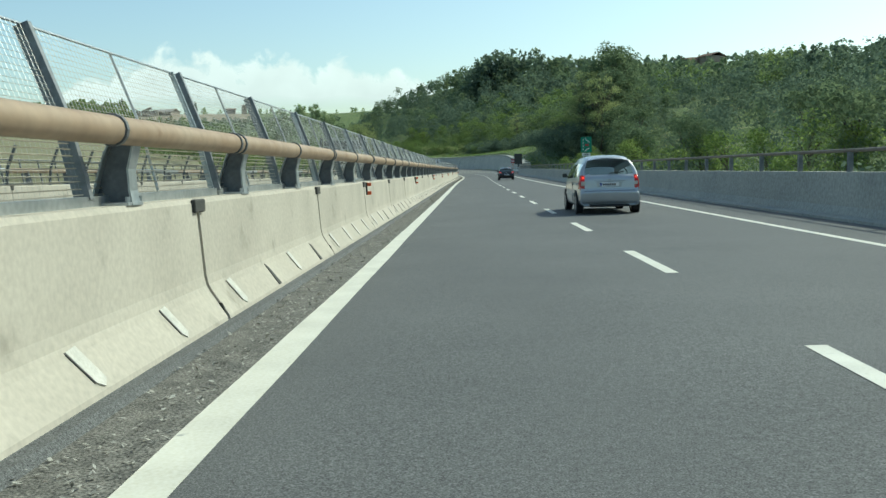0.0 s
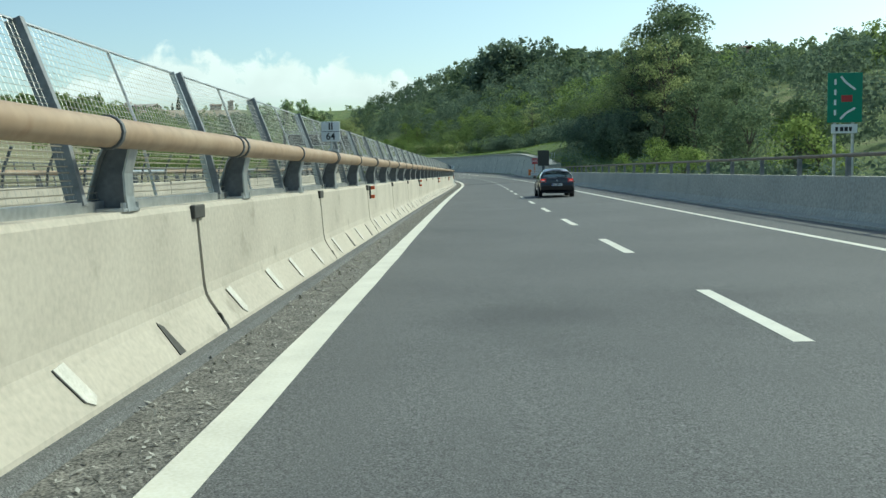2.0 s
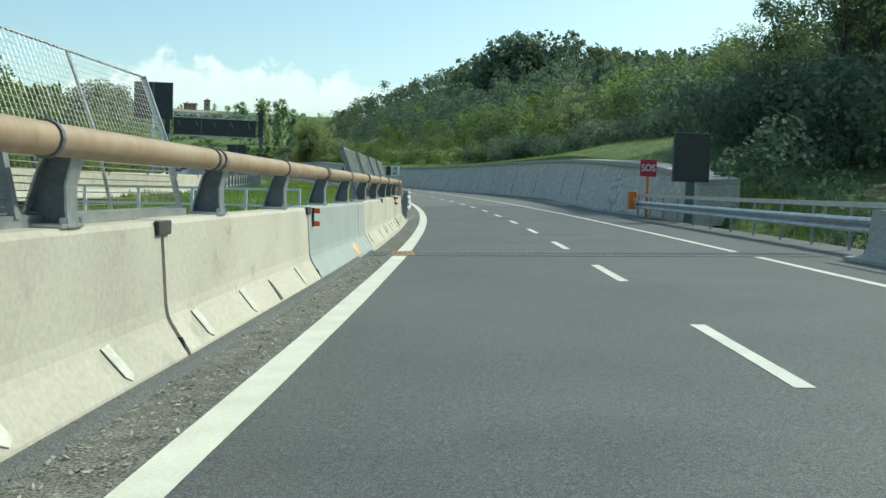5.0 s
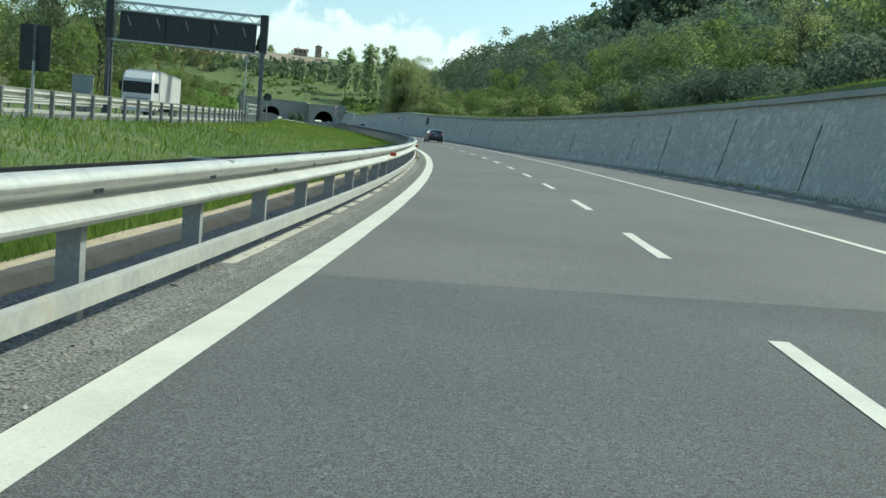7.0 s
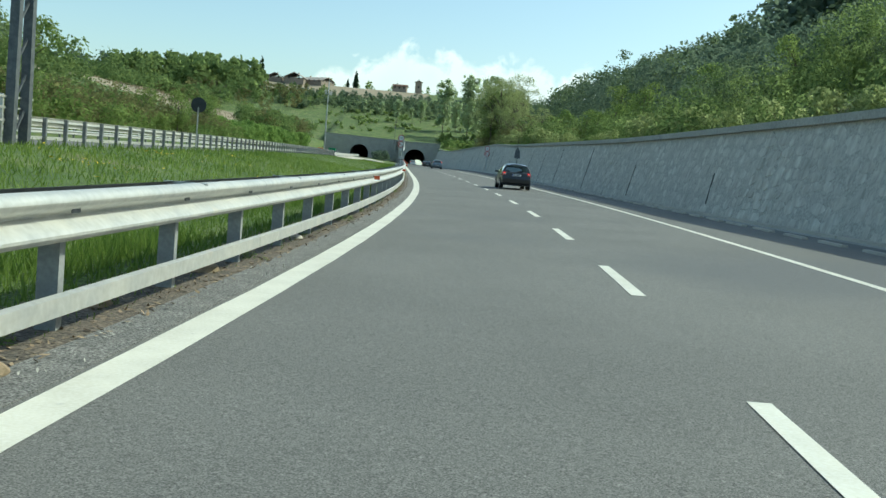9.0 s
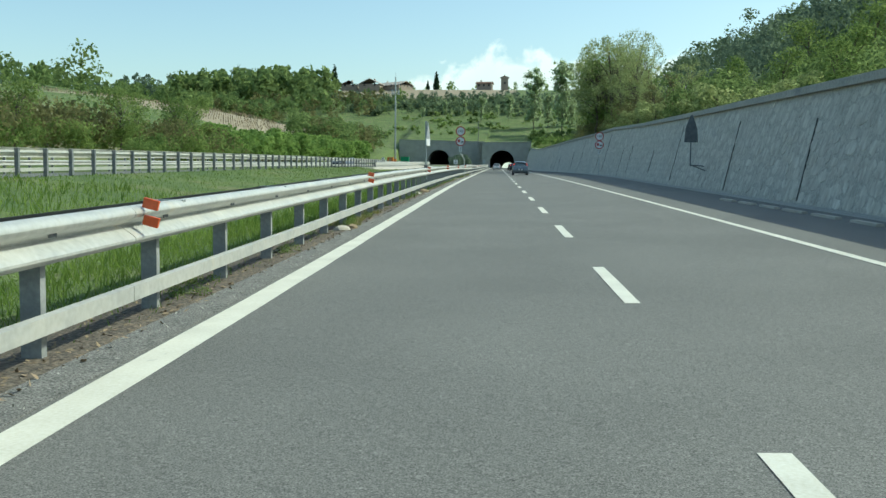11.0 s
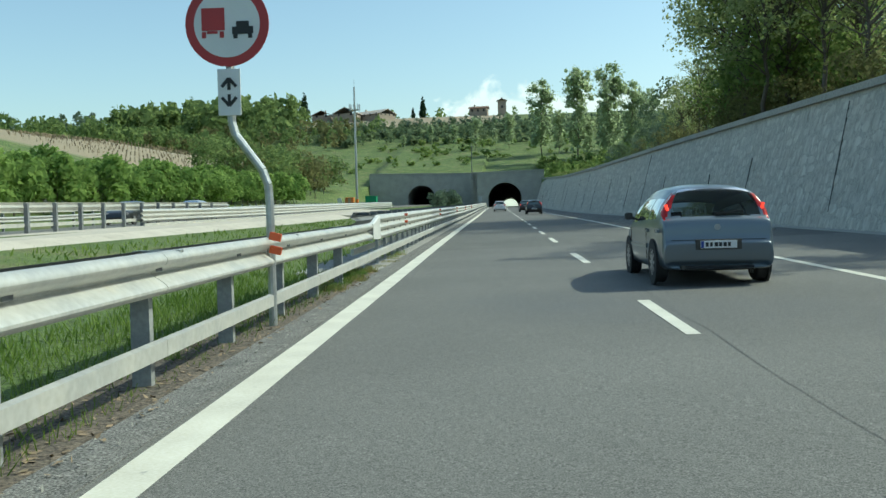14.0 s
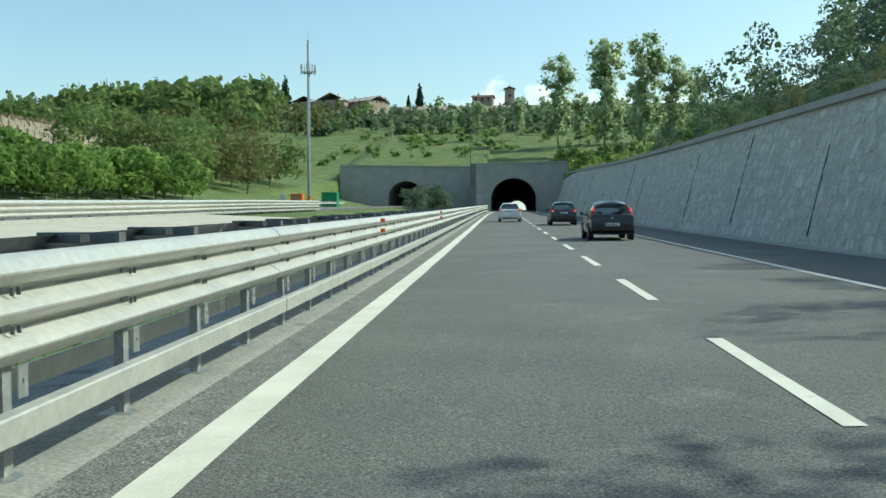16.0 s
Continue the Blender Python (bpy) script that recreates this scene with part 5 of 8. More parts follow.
def limit_sign(m, zs, arrows, crook):
    t = thing("speed_sign", "round red-rimmed 110 limit and no overtaking signs on one pole", "road sign", "speed limit signs", m)
    disc(t, zs[0], -0.05, "limit")
    disc(t, zs[1], -0.05, "overtaking")
    if arrows:
        part("arrow_plate", Build().box(-0.11, -0.06, zs[1] - 0.86, 0.11, -0.045, zs[1] - 0.42, bevel=0.005), M_WHITE, t)
        a = Build()
        for q, sg in ((zs[1] - 0.54, 1), (zs[1] - 0.74, -1)):
            a.beam((-0.07, -0.064, q - 0.05 * sg), (0, -0.064, q + 0.03 * sg), 0.006, 0.03, (0, 0, 1)).beam((0.07, -0.064, q - 0.05 * sg), (0, -0.064, q + 0.03 * sg), 0.006, 0.03, (0, 0, 1))
            a.box(-0.015, -0.066, min(q - 0.08 * sg, q + 0.03 * sg), 0.015, -0.06, max(q - 0.08 * sg, q + 0.03 * sg))
        part("arrow_pair", a, M_INK, t)
    b = Build()
    path = [(0, zs[0] + 0.35), (0, zs[1] - 0.92), (0.1 * crook, zs[1] - 1.04), (0.82 * crook, zs[1] - 1.38), (0.97 * crook, zs[1] - 1.52), (crook, zs[1] - 1.7), (crook, -0.2)]
    for (xa, za), (xb, zb) in zip(path, path[1:]):
        b.bar((xa, 0, za), (xb, 0, zb), 0.04, 10)
    part("pole", b, M_GALV, t, "bent grey steel pole", smooth=True)
    return t


limit_sign(at_road(395.2, -1.05, -0.26) @ Matrix.Diagonal((1.2, 1.2, 1.2, 1)), (3.93, 3.10), True, 0.34)
limit_sign(at_road(390.2, 12.08, 0.0), (3.62, 2.84), True, 0.0)

back_sign = thing("road_sign", "dark back of a pointed road sign on a bracketed pole", "road sign", m=at_road(342.9, 10.85, 0.0))
part("pole", Build().bar(Vector((0, 0, 1.0)), Vector((0, 0, 3.15)), 0.028, 10), M_GALV_DARK, back_sign)
panel_back = Build()
panel_back.loft([[(x, y, z) for x, z in ((-0.29, 2.02), (0.29, 2.02), (0.25, 2.62), (0.04, 3.18), (-0.04, 3.18), (-0.25, 2.62))] for y in (-0.02, -0.05)])
part("panel", panel_back, M_GALV_DARK, back_sign, "dull dark metal panel")
for z in (2.2, 2.7):
    part("crossbar", Build().box(-0.27 + 0.06 * (z > 2.5), -0.06, z - 0.02, 0.27 - 0.06 * (z > 2.5), -0.045, z + 0.02), M_GALV_DARK, back_sign)
for dy, dz in ((0.28, 0.0), (-0.28, -0.25)):
    part("brace", Build().bar(Vector((0, 0, 1.06)), Vector((0.75, dy, 1.0 + dz)), 0.022, 8), M_GALV_DARK, back_sign)

green = thing("lay-by_sign", "green road sign with a white lane diagram and red plate", "road sign", m=at_road(83.1, 11.65, 0.0))
green.name = "green_sign"
part("panel", Build().box(-0.48, -0.015, 2.35, 0.48, 0.015, 3.72, bevel=0.01), M_SIGN_GREEN, green)
g = Build()
for i in range(4):
    g.box(-0.30, -0.022, 2.55 + 0.28 * i, -0.24, -0.016, 2.70 + 0.28 * i)
for (xa, za), (xb, zb) in (((-0.12, 2.45), (0.02, 2.6)), ((0.02, 2.6), (0.28, 2.75)), ((0.28, 2.75), (0.28, 3.25)), ((0.28, 3.25), (0.02, 3.45)), ((0.02, 3.45), (-0.12, 3.62))):
    g.beam((xa, -0.019, za), (xb, -0.019, zb), 0.006, 0.06, (0, 0, 1))
part("lane_diagram", g, M_WHITE, green, "white lane diagram")
part("red_plate", Build().box(-0.1, -0.024, 2.92, 0.2, -0.017, 3.1), M_SIGN_RED, green)
part("lower_plate", Build().box(-0.36, -0.015, 2.05, 0.36, 0.015, 2.30, bevel=0.008), M_WHITE, green)
part("lower_plate_bars", text_bars(Build(), -0.25, 2.11, 0.5, 0.12, 4, -0.016, random.Random(1)), M_INK, green)
for x in (-0.25, 0.25):
    post_tube(green, x, 0.05, -3.0, 3.6, 0.045)

sos = thing("emergency_sign", "dark red emergency call sign on an orange post", "road sign", m=at_road(182.3, 10.28, 0.0) @ Matrix.Diagonal((0.82, 0.82, 0.95, 1)))
part("panel", Build().box(-0.46, -0.02, 2.0, 0.46, 0.02, 2.82, bevel=0.015), M_SIGN_RED, sos)
letters("letter", "SOS", 0.46, M_WHITE, sos, (0, -0.026, 2.4))
part("post", Build().box(-0.07, 0.03, -0.3, 0.07, 0.12, 2.2, bevel=0.01), M_ORANGE, sos)
part("call_box", Build().box(-1.0, 0.1, 0.4, -0.55, 0.5, 1.25, bevel=0.04), M_ORANGE, sos, "orange emergency call box")
for x in (-0.62, 0.5):
    part("prop", Build().bar((x, -0.3, 0.3), (x - 0.12, 0.0, 0.95), 0.03), M_GALV, sos)

board = thing("message_board", "dark unlit message board on a post in the verge", "message board", m=at_road(177.4, 10.8, 0.0) @ Matrix.Diagonal((0.77, 0.77, 0.84, 1)))
part("case", Build().box(-0.95, -0.18, 1.95, 0.95, 0.18, 4.3, bevel=0.04), M_SIGN_BACK, board)
part("screen", Build().box(-0.80, -0.2, 2.12, 0.80, -0.181, 4.12), M_DARKBOX, board)
part("post", Build().box(-0.22, -0.12, -0.5, 0.22, 0.12, 2.1, bevel=0.02), M_GALV_DARK, board)
cage = thing("steel_cage", "pale steel cage ladder beside the message board", "ladder", m=at_road(187.0, 13.3, 0.3))
cg = Build()
for x in (-0.4, 0.0, 0.4):
    cg.bar((x, 0, -0.3), (x, 0, 3.0), 0.03)
for z in (1.2, 1.8, 2.4, 3.0):
    cg.bar((-0.4, 0, z), (0.4, 0, z), 0.025)
part("cage_frame", cg, M_GALV, cage)


def back_board(m, w, z0, z1, label):
    t = thing("sign_back", label, "road sign", "dark backs of signs for the other side", m)
    part("panel", Build().box(-w / 2, -0.03, z0, w / 2, 0.0, z1, bevel=0.01), M_SIGN_BACK, t)
    part("stiffener", Build().box(-0.05, -0.07, z0, 0.05, -0.03, z1), M_GALV_DARK, t)
    post_tube(t, 0, -0.06, -0.3, z0 + 0.3, 0.05)
    return t


back_board(at_road(193.0, -15.1, 0.75), 2.15, 4.4, 6.45, "dark back of a large road sign")
back_board(at_road(219.5, -13.95, 0.75), 1.55, 2.25, 3.83, "dark back of a square road sign")
back_board(at_road(224.0, -12.2, 0.75), 0.95, 1.75, 3.15, "dark back of a narrow road sign")
rs = thing("sign_back", "round dark back of a sign on a pole", "road sign", "dark backs of signs for the other side", at_road(306, -13.4, 1.0))
o = part("disc_back", Build().lathe([(0, 0.46), (0.03, 0.46)], 28, "z").data("disc_back", M_SIGN_BACK), None, rs)
o.matrix_basis = pose(0, 0, 2.75, 90, 0, 0)
post_tube(rs, 0, -0.05, -0.2, 2.6, 0.045)
tri = thing("triangular_sign", "tall pole with triangular and square sign backs edge-on", "road sign", m=at_road(345.1, -0.62, 0.0) @ pose(0, 0, 0, 0, 0, 82))
part("triangle", Build().loft([[(-0.42, -0.02, 2.42), (0.42, -0.02, 2.42), (0.0, -0.02, 3.14)], [(-0.42, 0.02, 2.42), (0.42, 0.02, 2.42), (0.0, 0.02, 3.14)]]), M_GREY_SHEET, tri)
part("lower_panel", Build().box(-0.4, -0.02, 2.08, 0.4, 0.02, 2.40, bevel=0.01), M_WHITE, tri)
for z in (2.15, 2.32, 2.52, 2.85):
    part("clamp_bar", Build().box(-0.2, 0.02, z, 0.2, 0.045, z + 0.035), M_GALV_DARK, tri)
post_tube(tri, 0, 0.09, 0.55, 3.2, 0.045)
part("rail_clamp", Build().box(-0.09, -0.0, 0.95, 0.09, 0.16, 1.2, bevel=0.01), M_GALV_DARK, tri)

# ---- gantry over the opposite carriageway ----
gantry = thing("gantry", "dark steel lattice gantry carrying message boards over the road", "gantry", m=at_road(279, -19.3, 0.8))
HALF, TOPZ, BOTZ = 6.4, 9.5, 6.6
for x in (-HALF, HALF):
    lg = Build()
    for y in (-0.55, 0.55):
        lg.beam((x, y * 1.0, -0.3), (x, y * 0.75, TOPZ), 0.3, 0.26, (0, 1, 0))
    for i in range(7):
        z = 0.4 + i * 1.2
        lg.beam((x, -0.5, z), (x, 0.5, z + 1.2), 0.06, 0.06, (1, 0, 0))
    part("leg", lg, M_GALV_DARK, gantry)
    part("end_box", Build().box(x - 0.32, -0.6, BOTZ - 0.2, x + 0.32, 0.6, TOPZ + 0.1, bevel=0.03), M_SIGN_BACK, gantry)
tr = Build()
for y in (-0.45, 0.45):
    for z in (TOPZ, 8.8, BOTZ - 0.3):
        tr.beam((-HALF, y, z), (HALF, y, z), 0.12, 0.12)
for i in range(16):
    xa, xb = -HALF + 0.8 * i, -HALF + 0.8 * (i + 1)
    a, b = (8.8, TOPZ) if i % 2 else (TOPZ, 8.8)
    for y in (-0.45, 0.45):
        tr.beam((xa, y, a), (xb, y, b), 0.06, 0.06)
part("truss", tr, M_GALV, gantry, "pale zigzag steel truss")
for i in range(3):
    xa = -5.6 + i * 3.8
    part("message_panel", Build().box(xa, -0.35, BOTZ - 0.25, xa + 3.75, 0.35, 8.75, bevel=0.04), M_SIGN_BACK, gantry)
for i in range(5):
    part("cable_clip", Build().beam((-5 + i * 2.4, -0.4, 8.4), (-4.7 + i * 2.4, -0.4, 7.6), 0.04, 0.04), M_GALV, gantry)
part("camera_mast", Build().bar((-HALF, 0, TOPZ), (-HALF, 0, TOPZ + 0.9), 0.05).bar((-HALF - 0.1, 0, TOPZ + 0.9), (-HALF + 0.25, 0, TOPZ + 0.9), 0.09), M_GALV_DARK, gantry)
cabinet = thing("roadside_cabinet", "pale grey metal roadside cabinet on a plinth", "cabinet", m=at_road(278, -27.5, 1.75))
part("body", Build().box(-0.75, -0.5, 0.3, 0.75, 0.5, 2.25, bevel=0.02), M_GREY_SHEET, cabinet)
part("lid", Build().box(-0.82, -0.56, 2.25, 0.82, 0.56, 2.32, bevel=0.01), M_GALV, cabinet)
part("plinth", Build().box(-0.8, -0.55, -1.2, 0.8, 0.55, 0.3), M_CONC, cabinet)
guard = thing("protective_fence", "pale steel fence panel guarding the gantry leg", "fence", m=pose(0, 0, 0))
for i in range(6):
    part("post", Build().beam((0, 0, -0.2), (0, 0, 1.62), 0.12, 0.09, (0, 1, 0)), M_RAIL, guard).matrix_basis = at_road(270.4 + 1.95 * i, -13.1, 1.0)
for z in (1.75, 2.15, 2.5):
    part("rail", sweep([(-13.0, z), (-13.0, z + 0.07), (-13.04, z + 0.07), (-13.04, z)], 270.3, 280.3, 2.0), M_RAIL, guard)

# ---- antenna mast, boxes and poles by the tunnels ----
mast = thing("antenna_mast", "tall thin steel antenna mast with a platform", "antenna mast", m=at_road(595, -30.1, 1.6))
part("pole", Build().bar((0, 0, -1.0), (0, 0, 26.5), 0.30, 12, 0.2), M_GALV, mast, smooth=True)
pf = Build()
pf.lathe([(21.2, 0.9), (21.35, 0.9)], 14, "z")
for i in range(8):
    a = 2 * math.pi * i / 8
    pf.bar((1.2 * math.cos(a), 1.2 * math.sin(a), 21.0), (1.2 * math.cos(a), 1.2 * math.sin(a), 22.6), 0.09)
    pf.bar((0, 0, 21.3), (1.2 * math.cos(a), 1.2 * math.sin(a), 21.5), 0.05)
part("antenna_ring", pf, M_GREY_SHEET, mast)
part("tip", Build().bar((0, 0, 26.4), (0, 0, 28.0), 0.04), M_GALV, mast)
part("orange_band", Build().bar((0, 0, -0.4), (0, 0, 1.1), 0.36, 12), M_ORANGE, mast)
box = thing("container", "green metal equipment container", "container", m=at_road(600, -27.6, 0.9))
part("body", Build().box(-1.3, -1.0, 0.0, 1.3, 1.0, 2.4, bevel=0.05), M_GREENBOX, box)
part("roof", Build().box(-1.4, -1.1, 2.4, 1.4, 1.1, 2.5, bevel=0.02), M_GREENBOX, box)
ob = thing("container", "weathered orange metal equipment box", "container", m=at_road(590, -30.9, 1.1))
part("body", Build().box(-0.95, -0.8, 0.0, 0.95, 0.8, 2.0, bevel=0.05), M_ORANGE, ob)
part("door", Build().box(-0.35, -0.83, 0.1, 0.35, -0.8, 1.8), M_RUST, ob)
lean = thing("sheet_panel", "white panel leaning beside the orange box", "panel", m=at_road(589, -32.6, 1.2))
part("sheet", Build().beam((0, 0, -0.2), (-0.6, 0, 1.8), 0.9, 0.06, (0, 1, 0)), M_WHITE, lean)
wire_pole = thing("utility_pole", "grey utility pole on the slope above the tunnels", "utility pole", m=pose(*rp(640, -5.9)[:2], float(rp(640, -5.9).z + hill(660, -5.9) - 2.5)))
part("pole", Build().bar((0, 0, -1), (0, 0, 8.3), 0.13, 8, 0.09), M_GALV_DARK, wire_pole)
part("crossarm", Build().bar((-0.7, 0, 8.0), (0.7, 0, 8.0), 0.06), M_GALV_DARK, wire_pole)
cam_box = thing("signal_box", "small grey signal box on a post before the tunnel", "signal box", m=at_road(585, -1.9, 0.0))
post_tube(cam_box, 0, 0, -0.2, 1.6, 0.06)
part("case", Build().box(-0.35, -0.2, 1.4, 0.35, 0.2, 2.6, bevel=0.03), M_GREY_SHEET, cam_box)

# ---- vehicles ----
def wheel_meshes(r, w=0.2):
    tyre = Build().lathe([(-w / 2, r * 0.68), (-w / 2, r * 0.9), (-w * 0.38, r * 0.985), (0, r), (w * 0.38, r * 0.985), (w / 2, r * 0.9), (w / 2, r * 0.68), (w * 0.2, r * 0.66), (-w * 0.2, r * 0.66)], 26).data("tyre", M_TYRE)
    rim = Build()
    for sx in (-1, 1):
        x = sx * w * 0.44
        for k in range(10):
            a = 2 * math.pi * k / 10
            rim.beam((x, 0.05 * math.cos(a), 0.05 * math.sin(a)), (x, r * 0.66 * math.cos(a), r * 0.66 * math.sin(a)), 0.045, 0.03, (1, 0, 0))
        rim.lathe([(x - 0.02, 0.075), (x + 0.02, 0.075)], 14)
    rim.lathe([(-w * 0.42, r * 0.70), (-w * 0.40, r * 0.62), (w * 0.40, r * 0.62), (w * 0.42, r * 0.70)], 26)
    return auto_smooth(tyre), rim.data("rim", M_RIM)


def glide(vals, n=5):
    """Smooth curve through rows of numbers, n steps between each two, with no overshoot."""
    v = np.array(vals, float)
    dv = np.diff(v, axis=0)
    m = np.zeros_like(v)
    p = dv[:-1] * dv[1:]
    m[1:-1] = np.where(p > 0, 2 * p / np.where(p > 0, dv[:-1] + dv[1:], 1), 0)
    m[0], m[-1] = dv[0], dv[-1]
    out = []
    for i in range(len(v) - 1):
        for k in range(n):
            f = k / n
            out.append((2 * f ** 3 - 3 * f ** 2 + 1) * v[i] + (f ** 3 - 2 * f ** 2 + f) * m[i] + (3 * f ** 2 - 2 * f ** 3) * v[i + 1] + (f ** 3 - f ** 2) * m[i + 1])
    return np.array(out + [v[-1]])


LOW_N, SIDE_N, TOP_N = 9, 5, 9


def half_section(zb, zbelt, w, zt, wt, crown):
    """Half of a car's cross section from the floor's middle up to the roof's middle."""
    pts = [(0.0, zb), (0.55 * w, zb), (0.86 * w, zb + 0.01)]
    span = zbelt - zb
    for f, k in ((0.10, 0.955), (0.24, 0.985), (0.42, 1.0), (0.62, 0.998), (0.82, 0.985), (0.95, 0.968)):
        pts.append((k * w, zb + f * span))
    rail = max(zt - crown, zbelt + 0.002)
    x0 = 0.955 * w
    for i in range(SIDE_N):
        f = i / (SIDE_N - 1)
        pts.append((x0 + (wt - x0) * f + 0.035 * math.sin(math.pi * f) * min(1.0, (rail - zbelt) / 0.3), zbelt + (rail - zbelt) * f))
    for i in range(1, TOP_N + 1):
        a = math.pi / 2 * i / TOP_N
        pts.append((wt * math.cos(a) ** 0.85 if i < TOP_N else 0.0, rail + (zt - rail) * math.sin(a)))
    return pts


def car(name, label, body_paint, m, L=4.03, W=1.66, H=1.49, wb=2.51, r=0.30, rear_rake=0.34, rear_y=0.06, belt=0.95, nose=0.9, lamp=(0.98, 1.32, 0.12, "pillar"), plate_z=0.56, screen_low=None, roof_rails=False, scale=0.95, bumper=None):
    """A hatchback: one smooth shell, from which windows and lamps are taken as parts of their own."""
    t = thing(name, label, "car", "cars on the motorway", m @ Matrix.Scale(scale, 4))
    h = L / 2
    sl = (screen_low or belt) + 0.0
    zt = H - 0.03
    ry1 = -h + rear_y + rear_rake
    fy0, fy1 = h - nose - 0.05, h - nose - 0.85
    hw = W / 2
    rows = [(-h + 0.12, 0.22, 0.28, 0.84, 0.29, 0.78, 0.01), (-h + 0.05, 0.22, 0.33, 0.89, 0.35, 0.82, 0.01), (-h + 0.015, 0.23, 0.45, 0.915, 0.48, 0.85, 0.015), (-h + 0.005, 0.23, 0.56, 0.925, 0.595, 0.86, 0.02), (-h + 0.03, 0.23, 0.60, 0.93, 0.635, 0.87, 0.02),
            (-h + 0.055, 0.22, 0.70, 0.925, 0.72, 0.88, 0.015), (-h + 0.07, 0.22, sl - 0.15, 0.935, sl - 0.12, 0.88, 0.02), (-h + 0.10, 0.21, sl - 0.06, 0.945, sl - 0.02, 0.875, 0.03), (-h + 0.10 + rear_y, 0.21, belt - 0.01, 0.95, sl + 0.03, 0.87, 0.03),
            (-h + rear_y + 0.06 + rear_rake * 0.40, 0.21, belt, 0.965, sl + (zt - sl) * 0.5, 0.815, 0.05), (ry1 - 0.05, 0.20, belt + 0.005, 0.975, zt - 0.09, 0.715, 0.07), (ry1 + 0.08, 0.20, belt + 0.005, 0.98, zt - 0.02, 0.665, 0.10),
            (ry1 + 0.45, 0.19, belt, 0.995, H - 0.008, 0.70, 0.11), ((ry1 + fy1) / 2 + 0.1, 0.19, belt - 0.015, 1.0, H, 0.70, 0.11), (fy1 - 0.15, 0.19, belt - 0.03, 1.0, H - 0.03, 0.69, 0.105), (fy1 + 0.08, 0.19, belt - 0.04, 0.998, H - 0.10, 0.70, 0.08),
            ((fy0 + fy1) / 2, 0.19, belt - 0.06, 0.995, (H + belt) / 2 + 0.02, 0.79, 0.05), (fy0, 0.19, belt - 0.08, 0.985, belt + 0.0, 0.87, 0.03), (fy0 + 0.16, 0.19, belt - 0.11, 0.975, belt - 0.05, 0.86, 0.04), (h - 0.45, 0.2, belt - 0.20, 0.95, belt - 0.14, 0.82, 0.05),
            (h - 0.16, 0.22, belt - 0.31, 0.89, belt - 0.25, 0.74, 0.05), (h - 0.03, 0.25, 0.50, 0.80, 0.55, 0.66, 0.03), (h, 0.30, 0.40, 0.70, 0.42, 0.60, 0.01)]
    st = glide(rows, 6)
    halves = [half_section(zb, zl, w * hw, max(zh, zl + 0.006), wt * hw, cr) for _, zb, zl, w, zh, wt, cr in st]
    nh = len(halves[0])
    rings = [[(x, y, z) for x, z in q] + [(-x, y, z) for x, z in reversed(q[1:-1])] for y, q in zip(st[:, 0], halves)]
    n = len(rings[0])
    ax_r = -h + (L - wb) * 0.45
    ax_f = ax_r + wb
    verts = [p for q in rings for p in q]
    groups = {}
    mid_y = (ry1 + fy1) / 2 - 0.12
    lz0, lz1, lw, style = lamp
    for k in range(len(rings) - 1):
        for i in range(n):
            f = (k * n + i, k * n + (i + 1) % n, (k + 1) * n + (i + 1) % n, (k + 1) * n + i)
            c = [sum(verts[q][j] for q in f) / 4 for j in range(3)]
            j = i if i < nh - 1 else n - 1 - i
            x = abs(c[0])
            kind = "body"
            if j >= LOW_N + SIDE_N - 1:
                rise = max(0.0, (c[2] - sl) / (zt - sl))
                if c[1] < ry1 + 0.02 and sl + 0.035 < c[2] < zt - 0.06 and x < hw * (0.755 - 0.20 * rise ** 1.5):
                    kind = "rear_window"
                elif fy1 - 0.02 < c[1] < fy0 - 0.03 and c[2] > belt - 0.01:
                    kind = "windscreen"
            elif LOW_N <= j < LOW_N + SIDE_N - 2 and ry1 + (0.06 if style == "corner" else 0.18) < c[1] < fy0 - 0.32 and c[2] < zt - 0.10:
                if abs(c[1] - mid_y) > 0.05:
                    kind = ("rear" if c[1] < mid_y else "front") + ("_left" if c[0] < 0 else "_right") + "_window"
            if kind in ("body", "rear_window"):
                sd = "left" if c[0] < 0 else "right"
                if style == "pillar":
                    if j >= LOW_N + 1 and c[1] < ry1 + 0.12 and sl - 0.02 < c[2] < zt - 0.14 and x > hw * 0.86 - (c[2] - sl) * 0.34 * hw / 0.5 * 0.85:
                        kind = sd + "_lamp"
                elif c[1] < -h + 0.26 and lz0 < c[2] < lz1 and x > hw * 0.93 - lw:
                    kind = sd + "_lamp"
            groups.setdefault(kind, []).append(f)
    groups["body"] += [tuple(range(n))[::-1], tuple(range((len(rings) - 1) * n, len(rings) * n))]

    def take(nm, kind, material, label=""):
        fs = groups.get(kind)
        if not fs:
            return None
        ids = sorted({q for f in fs for q in f})
        at = {q: i for i, q in enumerate(ids)}
        return part(nm, mesh_data(nm, [verts[q] for q in ids], [[at[q] for q in f] for f in fs], material, True), None, t, label)

    take("body", "body", body_paint)
    take("rear_window", "rear_window", M_GLASS, "tinted glass")
    take("windscreen", "windscreen", M_GLASS, "tinted glass")
    for nm in ("rear_left_window", "rear_right_window", "front_left_window", "front_right_window"):
        take("side_window", nm, M_GLASS, "tinted glass")
    tail = lambda z: float(np.interp(z, [q[4] for q in st[:66]], [q[0] for q in st[:66]]))
    for sd, nm in ((1, "right_lamp"), (-1, "left_lamp")):
        lm = take("tail_lamp", nm, M_LAMP_RED, "red tail lamp")
